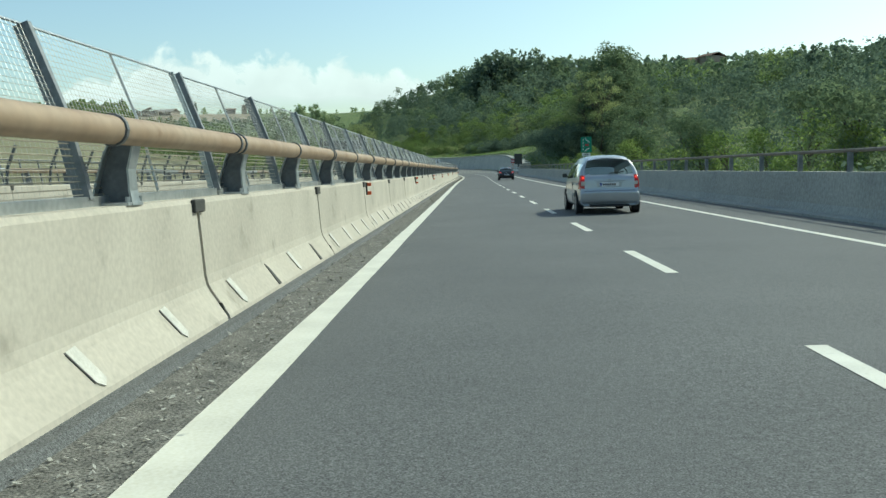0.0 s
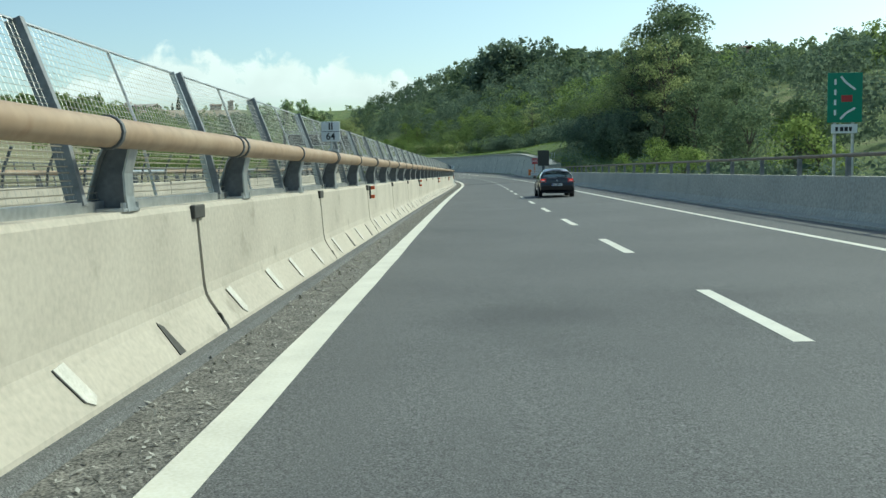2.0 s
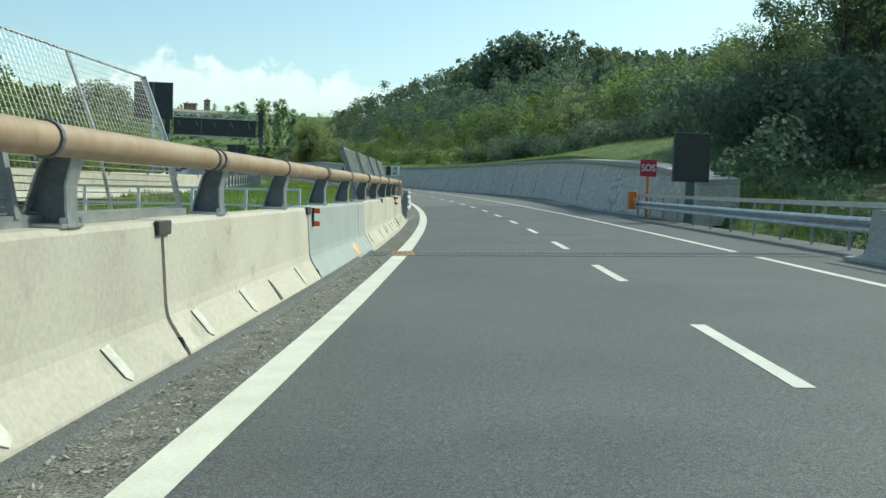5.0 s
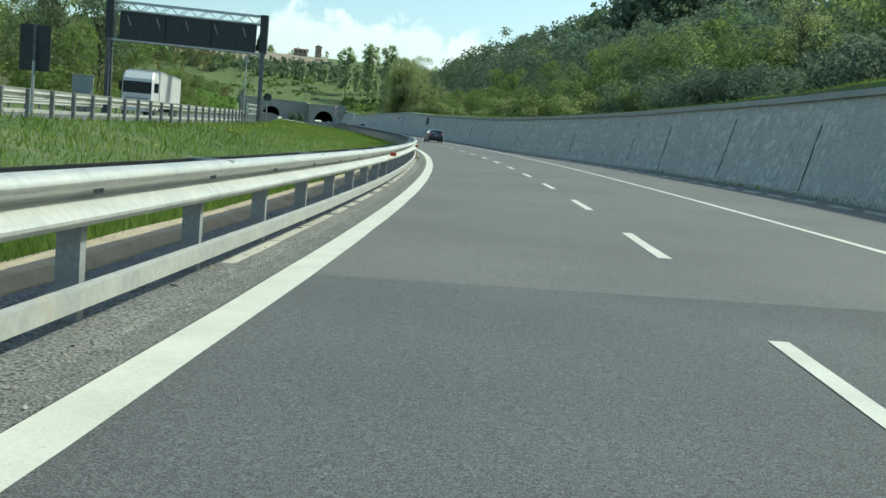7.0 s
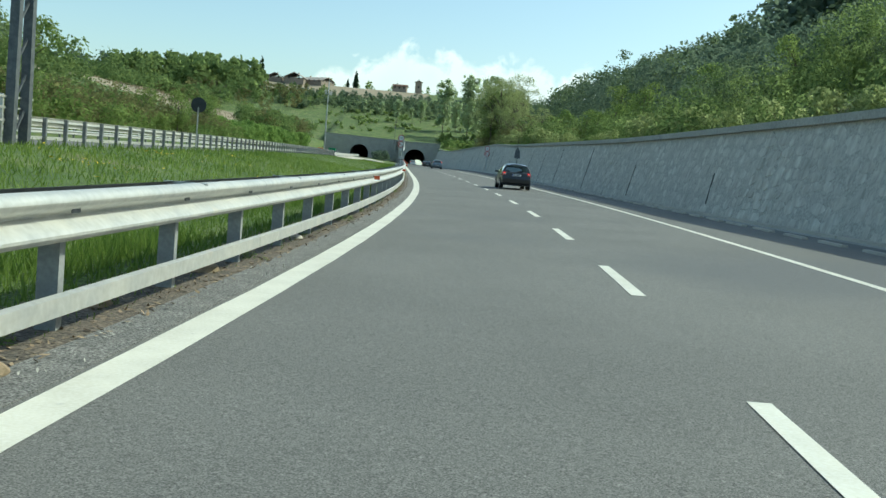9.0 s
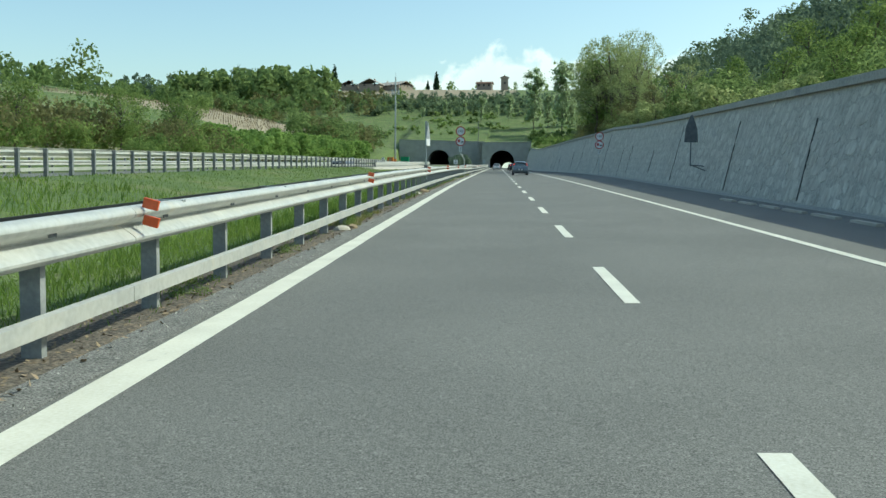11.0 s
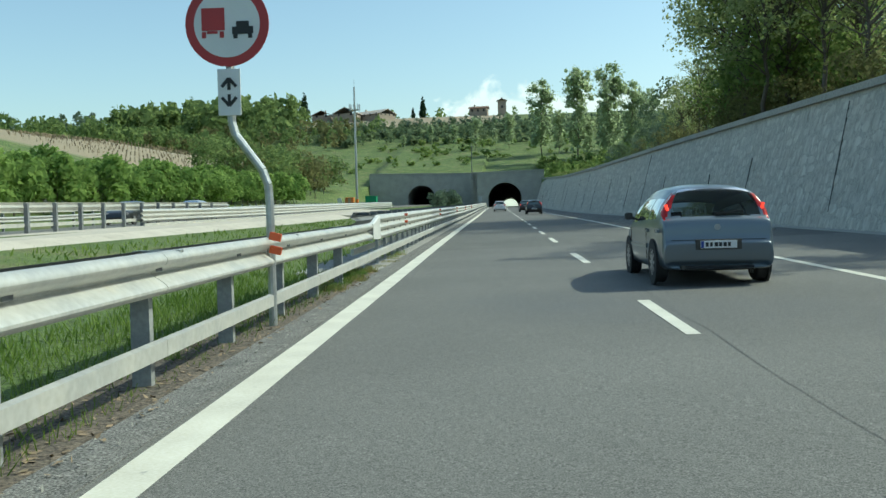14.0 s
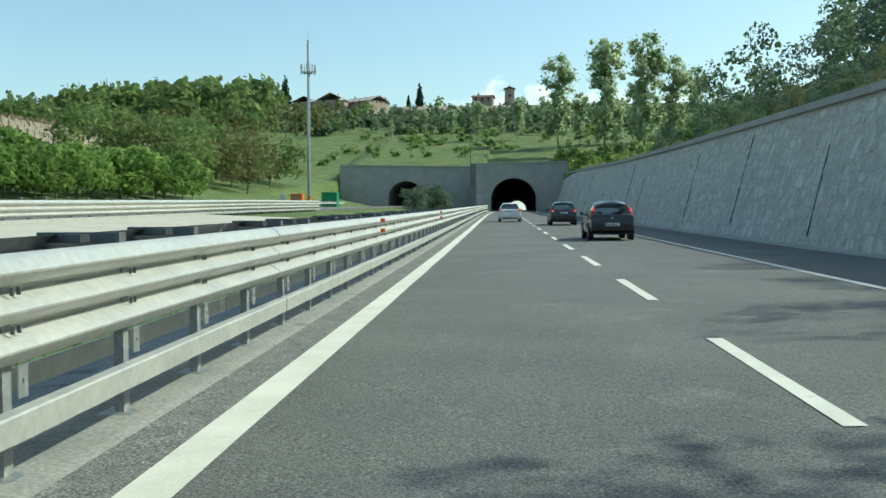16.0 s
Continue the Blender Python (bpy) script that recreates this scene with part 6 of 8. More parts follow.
        if lm is not None:
            if style == "pillar":
                part("lit_bulb", Build().bar((sd * hw * 0.80, tail(sl + 0.12) + 0.02, sl + 0.12), (sd * hw * 0.84, tail(sl + 0.2) + 0.0, sl + 0.21), 0.022, 8), M_LIT, lm)
            else:
                part("lamp_segment", Build().box(sd * (hw * 0.93 - lw * 0.9), -h + 0.035, lz0 + (lz1 - lz0) * 0.25, sd * hw * 0.885, -h + 0.08, lz0 + (lz1 - lz0) * 0.5, bevel=0.01), M_LAMP_CLEAR, lm)
                part("lit_bulb", Build().box(sd * (hw * 0.93 - lw * 0.75), -h + 0.05, lz1 - 0.09, sd * hw * 0.85, -h + 0.085, lz1 - 0.05, bevel=0.008), M_LIT, lm)
        mr = Build()
        mr.loft([[(sd * (hw * 0.93 + 0.05 + 0.13 * e), fy0 - 0.36 + 0.06 * k * q, belt + 0.05 + 0.06 * z * q) for k, z in ((-1, -1), (0.2, -1), (1, -0.5), (1, 0.5), (0.2, 1), (-1, 1))] for e, q in ((0, 0.75), (0.3, 1), (0.8, 1), (1, 0.7))])
        mo = part("door_mirror", mr, M_DARKBOX, t, smooth=True)
        part("mirror_arm", Build().beam((sd * hw * 0.9, fy0 - 0.33, belt - 0.01), (sd * (hw + 0.03), fy0 - 0.33, belt + 0.03), 0.05, 0.04), M_DARKBOX, mo)
        for y in (mid_y - 0.12, mid_y - 1.02):
            part("door_handle", Build().box(sd * hw * 0.985, y - 0.09, belt - 0.19, sd * (hw + 0.012), y + 0.09, belt - 0.155, bevel=0.008), body_paint, t)
        for y in (mid_y, fy0 - 0.25):
            part("door_seam", Build().box(sd * hw * 0.992, y, 0.34, sd * (hw + 0.001), y + 0.01, belt - 0.14), M_BLACK, t)
        part("rubbing_strip", Build().box(sd * hw * 0.99, ax_r + r + 0.12, 0.52, sd * (hw + 0.014), ax_f - r - 0.12, 0.575, bevel=0.01), body_paint, t)
        part("headlamp", Build().box(sd * 0.52 * hw, h - 0.24, 0.58, sd * 0.82 * hw, h - 0.10, 0.68, bevel=0.03), M_LAMP_CLEAR, t)
    for y in (ax_r, ax_f):
        for sd in (1, -1):
            o = part("wheel_arch", Build().lathe([(-0.02, r + 0.045), (0.02, r + 0.04)], 28).data("wheel_arch", M_BLACK), None, t)
            o.matrix_basis = pose(sd * (hw - 0.017), y, r)
            if (r,) not in WHEELS:
                WHEELS[(r,)] = wheel_meshes(r)
            w = part("wheel", WHEELS[(r,)][0], None, t, "black tyre")
            w.matrix_basis = pose(sd * (hw - 0.098), y, r)
            part("rim", WHEELS[(r,)][1], None, w, "silver wheel rim")
    pz = plate_z
    py = tail(pz) - 0.006
    part("plate_recess", Build().box(-0.33, py - 0.001, pz - 0.075, 0.33, py + 0.06, pz + 0.075, bevel=0.006), M_DARKBOX if pz < 0.6 else body_paint, t)
    pl = part("number_plate", Build().box(-0.26, py - 0.012, pz - 0.055, 0.26, py - 0.002, pz + 0.055, bevel=0.004), M_WHITE, t, "white number plate")
    part("plate_bars", text_bars(Build(), -0.19, pz - 0.03, 0.38, 0.06, 6, py - 0.0125, random.Random(len(name) + int(L * 100))), M_INK, pl)
    part("plate_edge", Build().box(-0.255, py - 0.0135, pz - 0.05, -0.215, py - 0.0125, pz + 0.05), P_PLATE, pl)
    part("lower_valance", Build().box(-0.62 * hw, -h + 0.06, 0.20, 0.62 * hw, -h + 0.2, 0.27, bevel=0.02), M_BLACK, t)
    part("tailgate_seam", Build().box(-0.80 * hw, tail(0.645) - 0.002, 0.64, 0.80 * hw, tail(0.645) + 0.02, 0.65), M_BLACK, t)
    bz = sl - 0.13
    part("badge", Build().bar((0, tail(bz) - 0.008, bz), (0, tail(bz) + 0.03, bz), 0.045, 14), M_RIM, t)
    part("tailgate_handle", Build().box(-0.42, tail(pz + 0.10) - 0.018, pz + 0.09, 0.42, tail(pz + 0.10) + 0.02, pz + 0.115, bevel=0.008), body_paint, t) if pz > 0.7 else None
    part("rear_wiper", Build().beam((0.0, tail(sl + 0.07) - 0.03, sl + 0.06), (0.4, tail(sl + 0.11) - 0.02, sl + 0.10), 0.02, 0.025), M_BLACK, t)
    part("aerial", Build().bar((0, ry1 + 0.2, H - 0.02), (0, ry1 + 0.1, H + 0.12), 0.008), M_BLACK, t)
    part("exhaust", Build().bar((-0.6 * hw, -h + 0.0, 0.25), (-0.6 * hw, -h + 0.25, 0.25), 0.032, 10), M_DARKBOX, t)
    for x in (-0.42 * hw, 0.42 * hw):
        for y, zz in ((0.1, 1.0), (-0.75, 0.95)):
            se = part("seat", Build().box(x - 0.23, y - 0.08, 0.5, x + 0.23, y + 0.06, zz, bevel=0.05), M_CABIN, t, "dark seat")
            part("headrest", Build().box(x - 0.13, y - 0.08, zz + 0.03, x + 0.13, y + 0.02, zz + 0.2, bevel=0.04), M_CABIN, se)
    part("dashboard", Build().box(-hw * 0.8, fy0 - 0.55, 0.7, hw * 0.8, fy0 - 0.2, belt - 0.06, bevel=0.05), M_CABIN, t)
    if roof_rails:
        for sd in (1, -1):
            part("roof_rail", Build().beam((sd * 0.66 * hw, ry1 + 0.25, H + 0.0), (sd * 0.66 * hw, fy1 - 0.25, H + 0.0), 0.03, 0.05), M_GALV, t)
    return t


P_PLATE = paint("plate_blue", (0.03, 0.06, 0.3))
WHEELS = {}


def lane_pose(s_rear_axle, d, L, wb, scale=0.95):
    return at_road(s_rear_axle + scale * (L / 2 - (L - wb) * 0.45), d, 0.003)


P_SILVER = paint("silver_paint", (0.46, 0.475, 0.485), 0.55, 0.32)
P_BLACK = paint("black_paint", (0.012, 0.012, 0.014), 0.1, 0.25)
P_BLUEGREY = paint("blue_grey_paint", (0.15, 0.185, 0.215), 0.4, 0.3)
P_WHITE = paint("white_paint", (0.70, 0.71, 0.71), 0.0, 0.3)
P_DARK = paint("dark_grey_paint", (0.035, 0.038, 0.042), 0.3, 0.3)
P_BROWN = paint("dark_brown_paint", (0.045, 0.035, 0.035), 0.3, 0.3)
car("silver_minivan", "silver compact minivan with a tall rounded tail", P_SILVER, lane_pose(25.2, 5.0, 4.28, 2.76), 4.28, 1.75, 1.64, 2.76, 0.31, 0.42, 0.05, 1.02, 0.85, (0.72, 1.08, 0.15, "corner"), 0.82, 1.06)
car("black_hatchback", "black hatchback with lit red tail lamps", P_BLACK, lane_pose(101.0, 5.2, 4.24, 2.66), 4.24, 1.75, 1.43, 2.66, 0.32, 0.40, 0.08, 0.93, 1.15, (0.74, 0.92, 0.26, "corner"), 0.62, 0.95)
car("blue_grey_hatchback", "blue-grey hatchback with tall red pillar lamps", P_BLUEGREY, lane_pose(398.3, 4.98, 4.03, 2.51), 4.03, 1.69, 1.49, 2.51, 0.31, 0.34, 0.07, 0.96, 0.88, (0.98, 1.32, 0.12, "pillar"), 0.58)
car("white_estate_car", "white estate car with roof rails", P_WHITE, lane_pose(514.0, 2.36, 4.6, 2.6), 4.6, 1.77, 1.49, 2.6, 0.31, 0.34, 0.06, 0.95, 1.0, (0.78, 0.98, 0.22, "corner"), 0.80, None, True)
car("black_hatchback", "black hatchback with tall red pillar lamps", P_BLACK, lane_pose(477.6, 5.6, 4.03, 2.51), 4.03, 1.69, 1.49, 2.51, 0.31, 0.34, 0.07, 0.96, 0.88, (0.98, 1.32, 0.12, "pillar"), 0.58)
car("dark_estate_car", "dark brown-grey compact car heading for the tunnel", P_BROWN, lane_pose(502.3, 5.55, 4.2, 2.6), 4.2, 1.75, 1.55, 2.6, 0.31, 0.3, 0.06, 0.98, 0.95, (0.8, 1.0, 0.2, "corner"), 0.80)
car("dark_estate_car", "dark grey car in the slow lane beside the stone wall", P_DARK, lane_pose(300, 5.5, 4.3, 2.6), 4.3, 1.75, 1.5, 2.6, 0.31, 0.3, 0.06, 0.95, 1.0, (0.78, 0.96, 0.2, "corner"), 0.80)
for s, pnt, lab in ((443, P_DARK, "dark car on the opposite carriageway"), (455.5, P_SILVER, "grey car on the opposite carriageway behind the rail")):
    car("oncoming_car", lab, pnt, at_road(s, -21.5, 1.0, 180), 4.2, 1.75, 1.48, 2.6, 0.31, 0.34, 0.06, 0.95, 1.0, (0.78, 0.96, 0.2, "corner"), 0.80, scale=1.0)

# lorry on the opposite carriageway
truck = thing("lorry", "white box lorry with a dark windscreen", "lorry", m=at_road(273, -21.6, 1.0, 180))
P_LORRY = paint("lorry_white", (0.72, 0.72, 0.70), 0.0, 0.45)
cab = Build()
cab.loft([[(x, y, z) for x, y in ((-1.22, 0), (1.22, 0), (1.22, 2.0), (1.1, 2.25), (-1.1, 2.25), (-1.22, 2.0))] for z in (0.55, 2.0)] + [[(x * 0.98, y * 0.97, 2.9) for x, y in ((-1.22, 0), (1.22, 0), (1.22, 2.0), (1.1, 2.2), (-1.1, 2.2), (-1.22, 2.0))], [(x * 0.93, y * 0.75, 3.45) for x, y in ((-1.22, 0), (1.22, 0), (1.22, 2.0), (1.1, 2.2), (-1.1, 2.2), (-1.22, 2.0))]])
part("cab", cab, P_LORRY, truck)
part("windscreen", Build().box(-1.08, 2.17, 1.75, 1.08, 2.27, 2.65, bevel=0.03), M_INK, truck, "dark windscreen")
part("grille", Build().box(-0.9, 2.2, 0.75, 0.9, 2.28, 1.45, bevel=0.02), M_GREY_SHEET, truck)
part("bumper", Build().box(-1.22, 2.05, 0.35, 1.22, 2.35, 0.75, bevel=0.06), P_LORRY, truck)
part("cargo_box", Build().box(-1.27, -9.6, 1.0, 1.27, -0.25, 3.65, bevel=0.03), P_LORRY, truck, "white cargo box")
part("box_edge", Build().box(-1.3, -9.62, 3.6, 1.3, -0.22, 3.7), M_GALV, truck)
part("chassis", Build().box(-0.5, -9.4, 0.6, 0.5, 1.8, 1.0), M_BLACK, truck)
part("side_bars", text_bars(Build(), -4.6, 2.0, 2.2, 0.5, 4, 0, random.Random(5)), paint("lettering_blue", (0.1, 0.35, 0.6)), truck, "blue lettering shapes").matrix_basis = pose(1.275, -1.0, 0, 0, 0, 90)
lw = wheel_meshes(0.48, 0.3)
for y in (1.2, -6.8, -8.0):
    for sd in (1, -1):
        w = part("wheel", lw[0], None, truck, "black tyre")
        w.matrix_basis = pose(sd * 1.08, y, 0.48)
        part("rim", lw[1], None, w)
for sd in (1, -1):
    part("door_mirror", Build().box(sd * 1.25, 1.75, 1.9, sd * 1.5, 1.85, 2.6, bevel=0.03), M_BLACK, truck)
    part("headlamp", Build().box(sd * 0.75, 2.27, 0.5, sd * 1.1, 2.36, 0.7, bevel=0.02), M_LAMP_CLEAR, truck)

# ---- plants ----


def leaf_quads(rng, centres, radii, weights, n, size, flat=0.35, inner=0.45, soft=False):
    """Leaf clumps on the shells of a crown's lobes, as loose quads."""
    k = rng.choice(len(centres), n, p=weights / weights.sum())
    v = rng.normal(size=(n, 3))
    v /= np.linalg.norm(v, axis=1)[:, None]
    v[:, 2] = np.where(v[:, 2] < -0.5, -v[:, 2], v[:, 2])
    rad = radii[k][:, None] * (inner + (1.06 - inner) * rng.random((n, 1)) ** 0.45)
    if soft:
        rad = radii[k][:, None] * np.abs(rng.normal(size=(n, 1))) * 0.95
    c = centres[k] + v * rad
    nrm = v + rng.normal(size=(n, 3)) * 0.75
    nrm[:, 2] += flat
    nrm /= np.linalg.norm(nrm, axis=1)[:, None]
    a = np.cross(nrm, rng.normal(size=(n, 3)))
    a /= np.linalg.norm(a, axis=1)[:, None]
    b = np.cross(nrm, a)
    s = size * rng.uniform(0.55, 1.3, (n, 1))
    j = lambda: rng.uniform(0.65, 1.2, (n, 1))
    return np.stack([c - a * s * j() - b * s * j() * 0.7, c + a * s * j() - b * s * j() * 0.7, c + a * s * j() + b * s * j() * 0.7, c - a * s * j() + b * s * j() * 0.7], 1)


def lobes(rng, kind, height):
    """Lobe centres and radii of a crown for a tree of that height."""
    if kind == "poplar":
        n = 100
        z = np.linspace(0.14, 0.97, n) * height
        w = 0.125 * height * np.interp(np.linspace(0, 1, n), [0, 0.2, 0.45, 0.75, 1], [0.7, 0.85, 0.6, 1.1, 0.55])
        c = np.stack([rng.normal(size=n) * w * 0.6, rng.normal(size=n) * w * 0.6, z], 1)
        r = w * rng.uniform(0.25, 0.45, n)
    elif kind == "conifer":
        n = 12
        z = np.linspace(0.1, 0.96, n) * height
        w = height * np.interp(np.linspace(0, 1, n), [0, 0.2, 1], [0.15, 0.17, 0.03])
        c = np.stack([rng.normal(size=n) * 0.02 * height, rng.normal(size=n) * 0.02 * height, z], 1)
        r = w
    elif kind == "bush":
        n = 12
        c = np.stack([rng.uniform(-0.5, 0.5, n) * height, rng.uniform(-0.5, 0.5, n) * height, rng.uniform(0.12, 0.74, n) * height], 1)
        r = rng.uniform(0.16, 0.30, n) * height
    elif kind == "airy":
        n = 46
        a, q = rng.uniform(0, 2 * np.pi, n), np.sqrt(rng.random(n))
        z = rng.uniform(0.26, 0.95, n)
        w = np.interp(z, [0.26, 0.45, 0.7, 0.95], [0.2, 0.30, 0.27, 0.12])
        c = np.stack([np.cos(a) * q * w, np.sin(a) * q * w, z], 1) * height
        r = rng.uniform(0.035, 0.085, n) * height
    else:
        n = 26
        a, q = rng.uniform(0, 2 * np.pi, n), np.sqrt(rng.random(n))
        z = rng.uniform(0.22, 0.90, n)
        w = np.sqrt(np.clip(1 - ((z - 0.52) / 0.44) ** 2, 0.08, 1)) * 0.26
        c = np.stack([np.cos(a) * q * w, np.sin(a) * q * w, z], 1) * height
        r = rng.uniform(0.07, 0.15, n) * height
    return c, r


def crown_quads(seed, kind, height, n, size, **kw):
    rng = np.random.default_rng(seed)
    c, r = lobes(rng, kind, height)
    return leaf_quads(rng, c, r, r ** 2, n, size, **kw), c, r


def trunk_build(c, r, height, thick, kind):
    """A tapered trunk with limbs that reach into the crown's lobes."""
    b = Build()
    rng = random.Random(int(height * 100))
    pts = [Vector((0, 0, -0.6))]
    top = height * (0.92 if kind in ("poplar", "conifer") else 0.62)
    n = 6
    for i in range(1, n + 1):
        pts.append(Vector((rng.uniform(-1, 1) * 0.015 * height, rng.uniform(-1, 1) * 0.015 * height, top * i / n)))
    for i in range(n):
        b.bar(pts[i], pts[i + 1], thick * (1 - 0.85 * i / n), 8, thick * (1 - 0.85 * (i + 1) / n))
    for k in range(0, len(c), 5 if kind == "poplar" else 1):
        q = Vector(c[k])
        if q.z < 0.25 * height:
            continue
        f = min(0.95, max(0.3, (q.z / top) * 0.72))
        i = min(n - 1, int(f * n))
        p = pts[i].lerp(pts[i + 1], f * n - i)
        mid = p.lerp(q, 0.5) + Vector((0, 0, 0.03 * height))
        b.bar(p, mid, thick * 0.32, 6, thick * 0.2)
        b.bar(mid, q, thick * 0.2, 5, thick * 0.05)
    return b


def tree(label, kind, height, seed, n, size, leaf, thick=None, group="trees beside the road", name="tree", **kw):
    t = thing(name, label, "tree" if kind != "bush" else "bush", group)
    q, c, r = crown_quads(seed, kind, height, n, size, **kw)
    part("trunk", trunk_build(c, r, height, thick or 0.018 * height, kind), M_BARK, t, "grey-brown bark")
    part("crown", quad_mesh("crown", q, leaf), None, t)
    return t


def spread(template, spots, rng):
    """Puts a template at the first spot and copies of it at the rest."""
    for i, (s, d, k) in enumerate(spots):
        p = on_ground(s, d)
        m = pose(p.x, p.y, p.z, rng.uniform(-2, 2), rng.uniform(-2, 2), rng.uniform(0, 360)) @ Matrix.Diagonal((k * rng.uniform(0.9, 1.1), k * rng.uniform(0.9, 1.1), k, 1))
        if i == 0:
            template.matrix_basis = m
        else:
            c = copy_thing(template, m)
            c.matrix_basis = m


rt = random.Random(21)
A1 = tree("tall young broadleaf tree with fresh green leaves", "broad", 11.0, 11, 3000, 0.118, M_LEAF)
A2 = tree("broad leafy tree with dense green crown", "broad", 12.0, 12, 3600, 0.12, M_LEAF_HILL)
A3 = tree("airy pale tree with thin spring leaves and bare twigs", "airy", 14.0, 13, 3500, 0.085, M_LEAF_PALE, 0.15, inner=0.1)
A4 = tree("reddish young-leaved tree above the wall", "airy", 10.0, 14, 3000, 0.08, M_LEAF_BROWN, 0.13, inner=0.1)
P1 = tree("tall slender poplar with ragged crown", "poplar", 27.0, 15, 6000, 0.31, M_LEAF_POPLAR, 0.22, "poplars above the tunnel", soft=True)
P2 = tree("tall slender poplar with open crown", "poplar", 26.0, 16, 5600, 0.31, M_LEAF_POPLAR, 0.22, "poplars above the tunnel", soft=True)
B1 = tree("dense round hedge shrub with bright leaves", "bush", 3.0, 17, 950, 0.13, M_LEAF_HEDGE, 0.05, "shrubs in the hedge", "shrub")
B2 = tree("low shrub with pale green leaves on the wall top", "bush", 2.4, 18, 600, 0.10, M_LEAF_PALE, 0.05, "shrubs on the wall top", "shrub")
B3 = tree("dark round bush in the grass before the tunnels", "bush", 3.0, 27, 1100, 0.12, M_LEAF_DARK, 0.05, "bushes before the tunnels", "shrub")
C1 = tree("dark slim cypress on the hilltop", "conifer", 14.0, 19, 1200, 0.35, M_NEEDLE, 0.2, "conifers on the hilltop", "conifer")
C2 = tree("dark pointed fir beside the hilltop farm", "conifer", 11.0, 20, 1100, 0.42, M_NEEDLE, 0.2, "conifers on the hilltop", "conifer")

spread(A2, [(s, d, k) for s, d, k in [(198, 33, 1.55), (190, 31, 1.3), (203, 37, 1.6), (176, 30, 0.95), (210, 41, 1.1), (165, 31, 0.95), (150, 26, 0.85), (220, 33, 0.8), (135, 24, 0.72), (118, 22, 0.7), (100, 24, 0.75), (84, 22, 0.68), (66, 25, 0.75), (48, 21, 0.66), (30, 24, 0.7), (12, 22, 0.66)]]
       + [(s, 22 + rt.uniform(0, 8), rt.uniform(0.5, 0.68)) for s in range(445, 470, 8)] + [(s, 20 + rt.uniform(0, 8), rt.uniform(0.3, 0.42)) for s in range(472, 540, 7)] + [(s, -33 - rt.uniform(0, 8), rt.uniform(0.9, 1.2)) for s in (318, 296, 282)], rt)
spread(A1, [(s, 21 + rt.uniform(0, 5), rt.uniform(0.4, 0.56)) for s in range(356, 404, 8)] + [(s, 19.5 + rt.uniform(0, 3.5), rt.uniform(0.8, 1.0)) for s in (433, 441)] + [(437, 18, 1.1), (445, 17.5, 1.1), (450, 18, 0.9)] + [(s, 22 + rt.uniform(0, 3.5), rt.uniform(0.4, 0.5)) for s in (472, 482)] + [(s, 17 + rt.uniform(0, 6), rt.uniform(0.45, 0.7)) for s in range(20, 170, 9)]
       + [(s, -30 - rt.uniform(0, 6), rt.uniform(0.6, 0.9)) for s in (262, 275, 289, 303, 326)] + [(s, -33 - rt.uniform(0, 6), rt.uniform(0.42, 0.6)) for s in (342, 350, 358, 366, 374)] + [(s, -33 - rt.uniform(0, 6), rt.uniform(0.62, 0.8)) for s in (396, 403, 408, 413, 419, 425)] + [(s, rt.uniform(32, 42), rt.uniform(0.6, 0.85)) for s in range(280, 420, 11)], rt)
spread(A3, [(241, 41, 0.75), (268, 30, 0.62), (388, 20, 0.40), (398, 21, 0.45), (448, 18.5, 1.1), (442, 17, 1.05), (436, 16.5, 0.95), (431, 18, 1.0), (474, 20.5, 0.5), (438, 22, 1.1), (457, 17.5, 0.6), (462, 19, 0.55), (466, 18, 0.5), (428, 19, 0.85), (449, 21, 1.05), (440, 19.5, 1.0), (445, 22, 1.1), (200, 28, 1.05), (195, 27, 1.1), (204, 32, 1.1), (190, 27.5, 1.0), (201, 33, 1.15), (184, 28, 1.1), (192, 20.5, 0.5), (404, 17.5, 0.58), (410, 18, 0.72), (397, 18, 0.45), (414, 20, 0.75), (300, -36, 0.9), (312, -41, 0.95)], rt)
spread(A4, [(s, 17 + rt.uniform(0, 5), rt.uniform(0.5, 0.65) * (0.75 if s < 405 else 1.0 if s < 470 else 0.6)) for s in (384, 391, 400, 414, 427, 437, 450, 470, 488, 505)] + [(s, -36 - rt.uniform(0, 7), rt.uniform(0.68, 0.9)) for s in (586, 594, 602, 611)], rt)
spread(P1, [(700, 15, 0.95), (676, 35.0, 1.15), (684, 43, 0.9), (706, 21, 0.55), (690, 50, 0.75)], rt)
spread(P2, [(684, 26.0, 1.18), (694, 30, 0.55), (716, -8, 0.45), (722, 4, 0.5), (712, 38, 0.7)] + [(s + rt.uniform(-4, 4), d + rt.uniform(-2, 2), rt.uniform(0.2, 0.36)) for s, d in zip((728, 735, 730, 742, 733, 745, 738, 748, 736, 744), range(-34, 46, 8))], rt)
spread(B1, [(s + rt.uniform(-1, 1), d + rt.uniform(-0.8, 0.8), rt.uniform(1.25, 1.7)) for d in (-33, -37) for s in range(427, 550, 4)], rt)
spread(B3, [(567, -7.5, 1.3), (570, -9.0, 1.2), (563, -9.5, 1.0), (573, -7.0, 1.1)], rt)
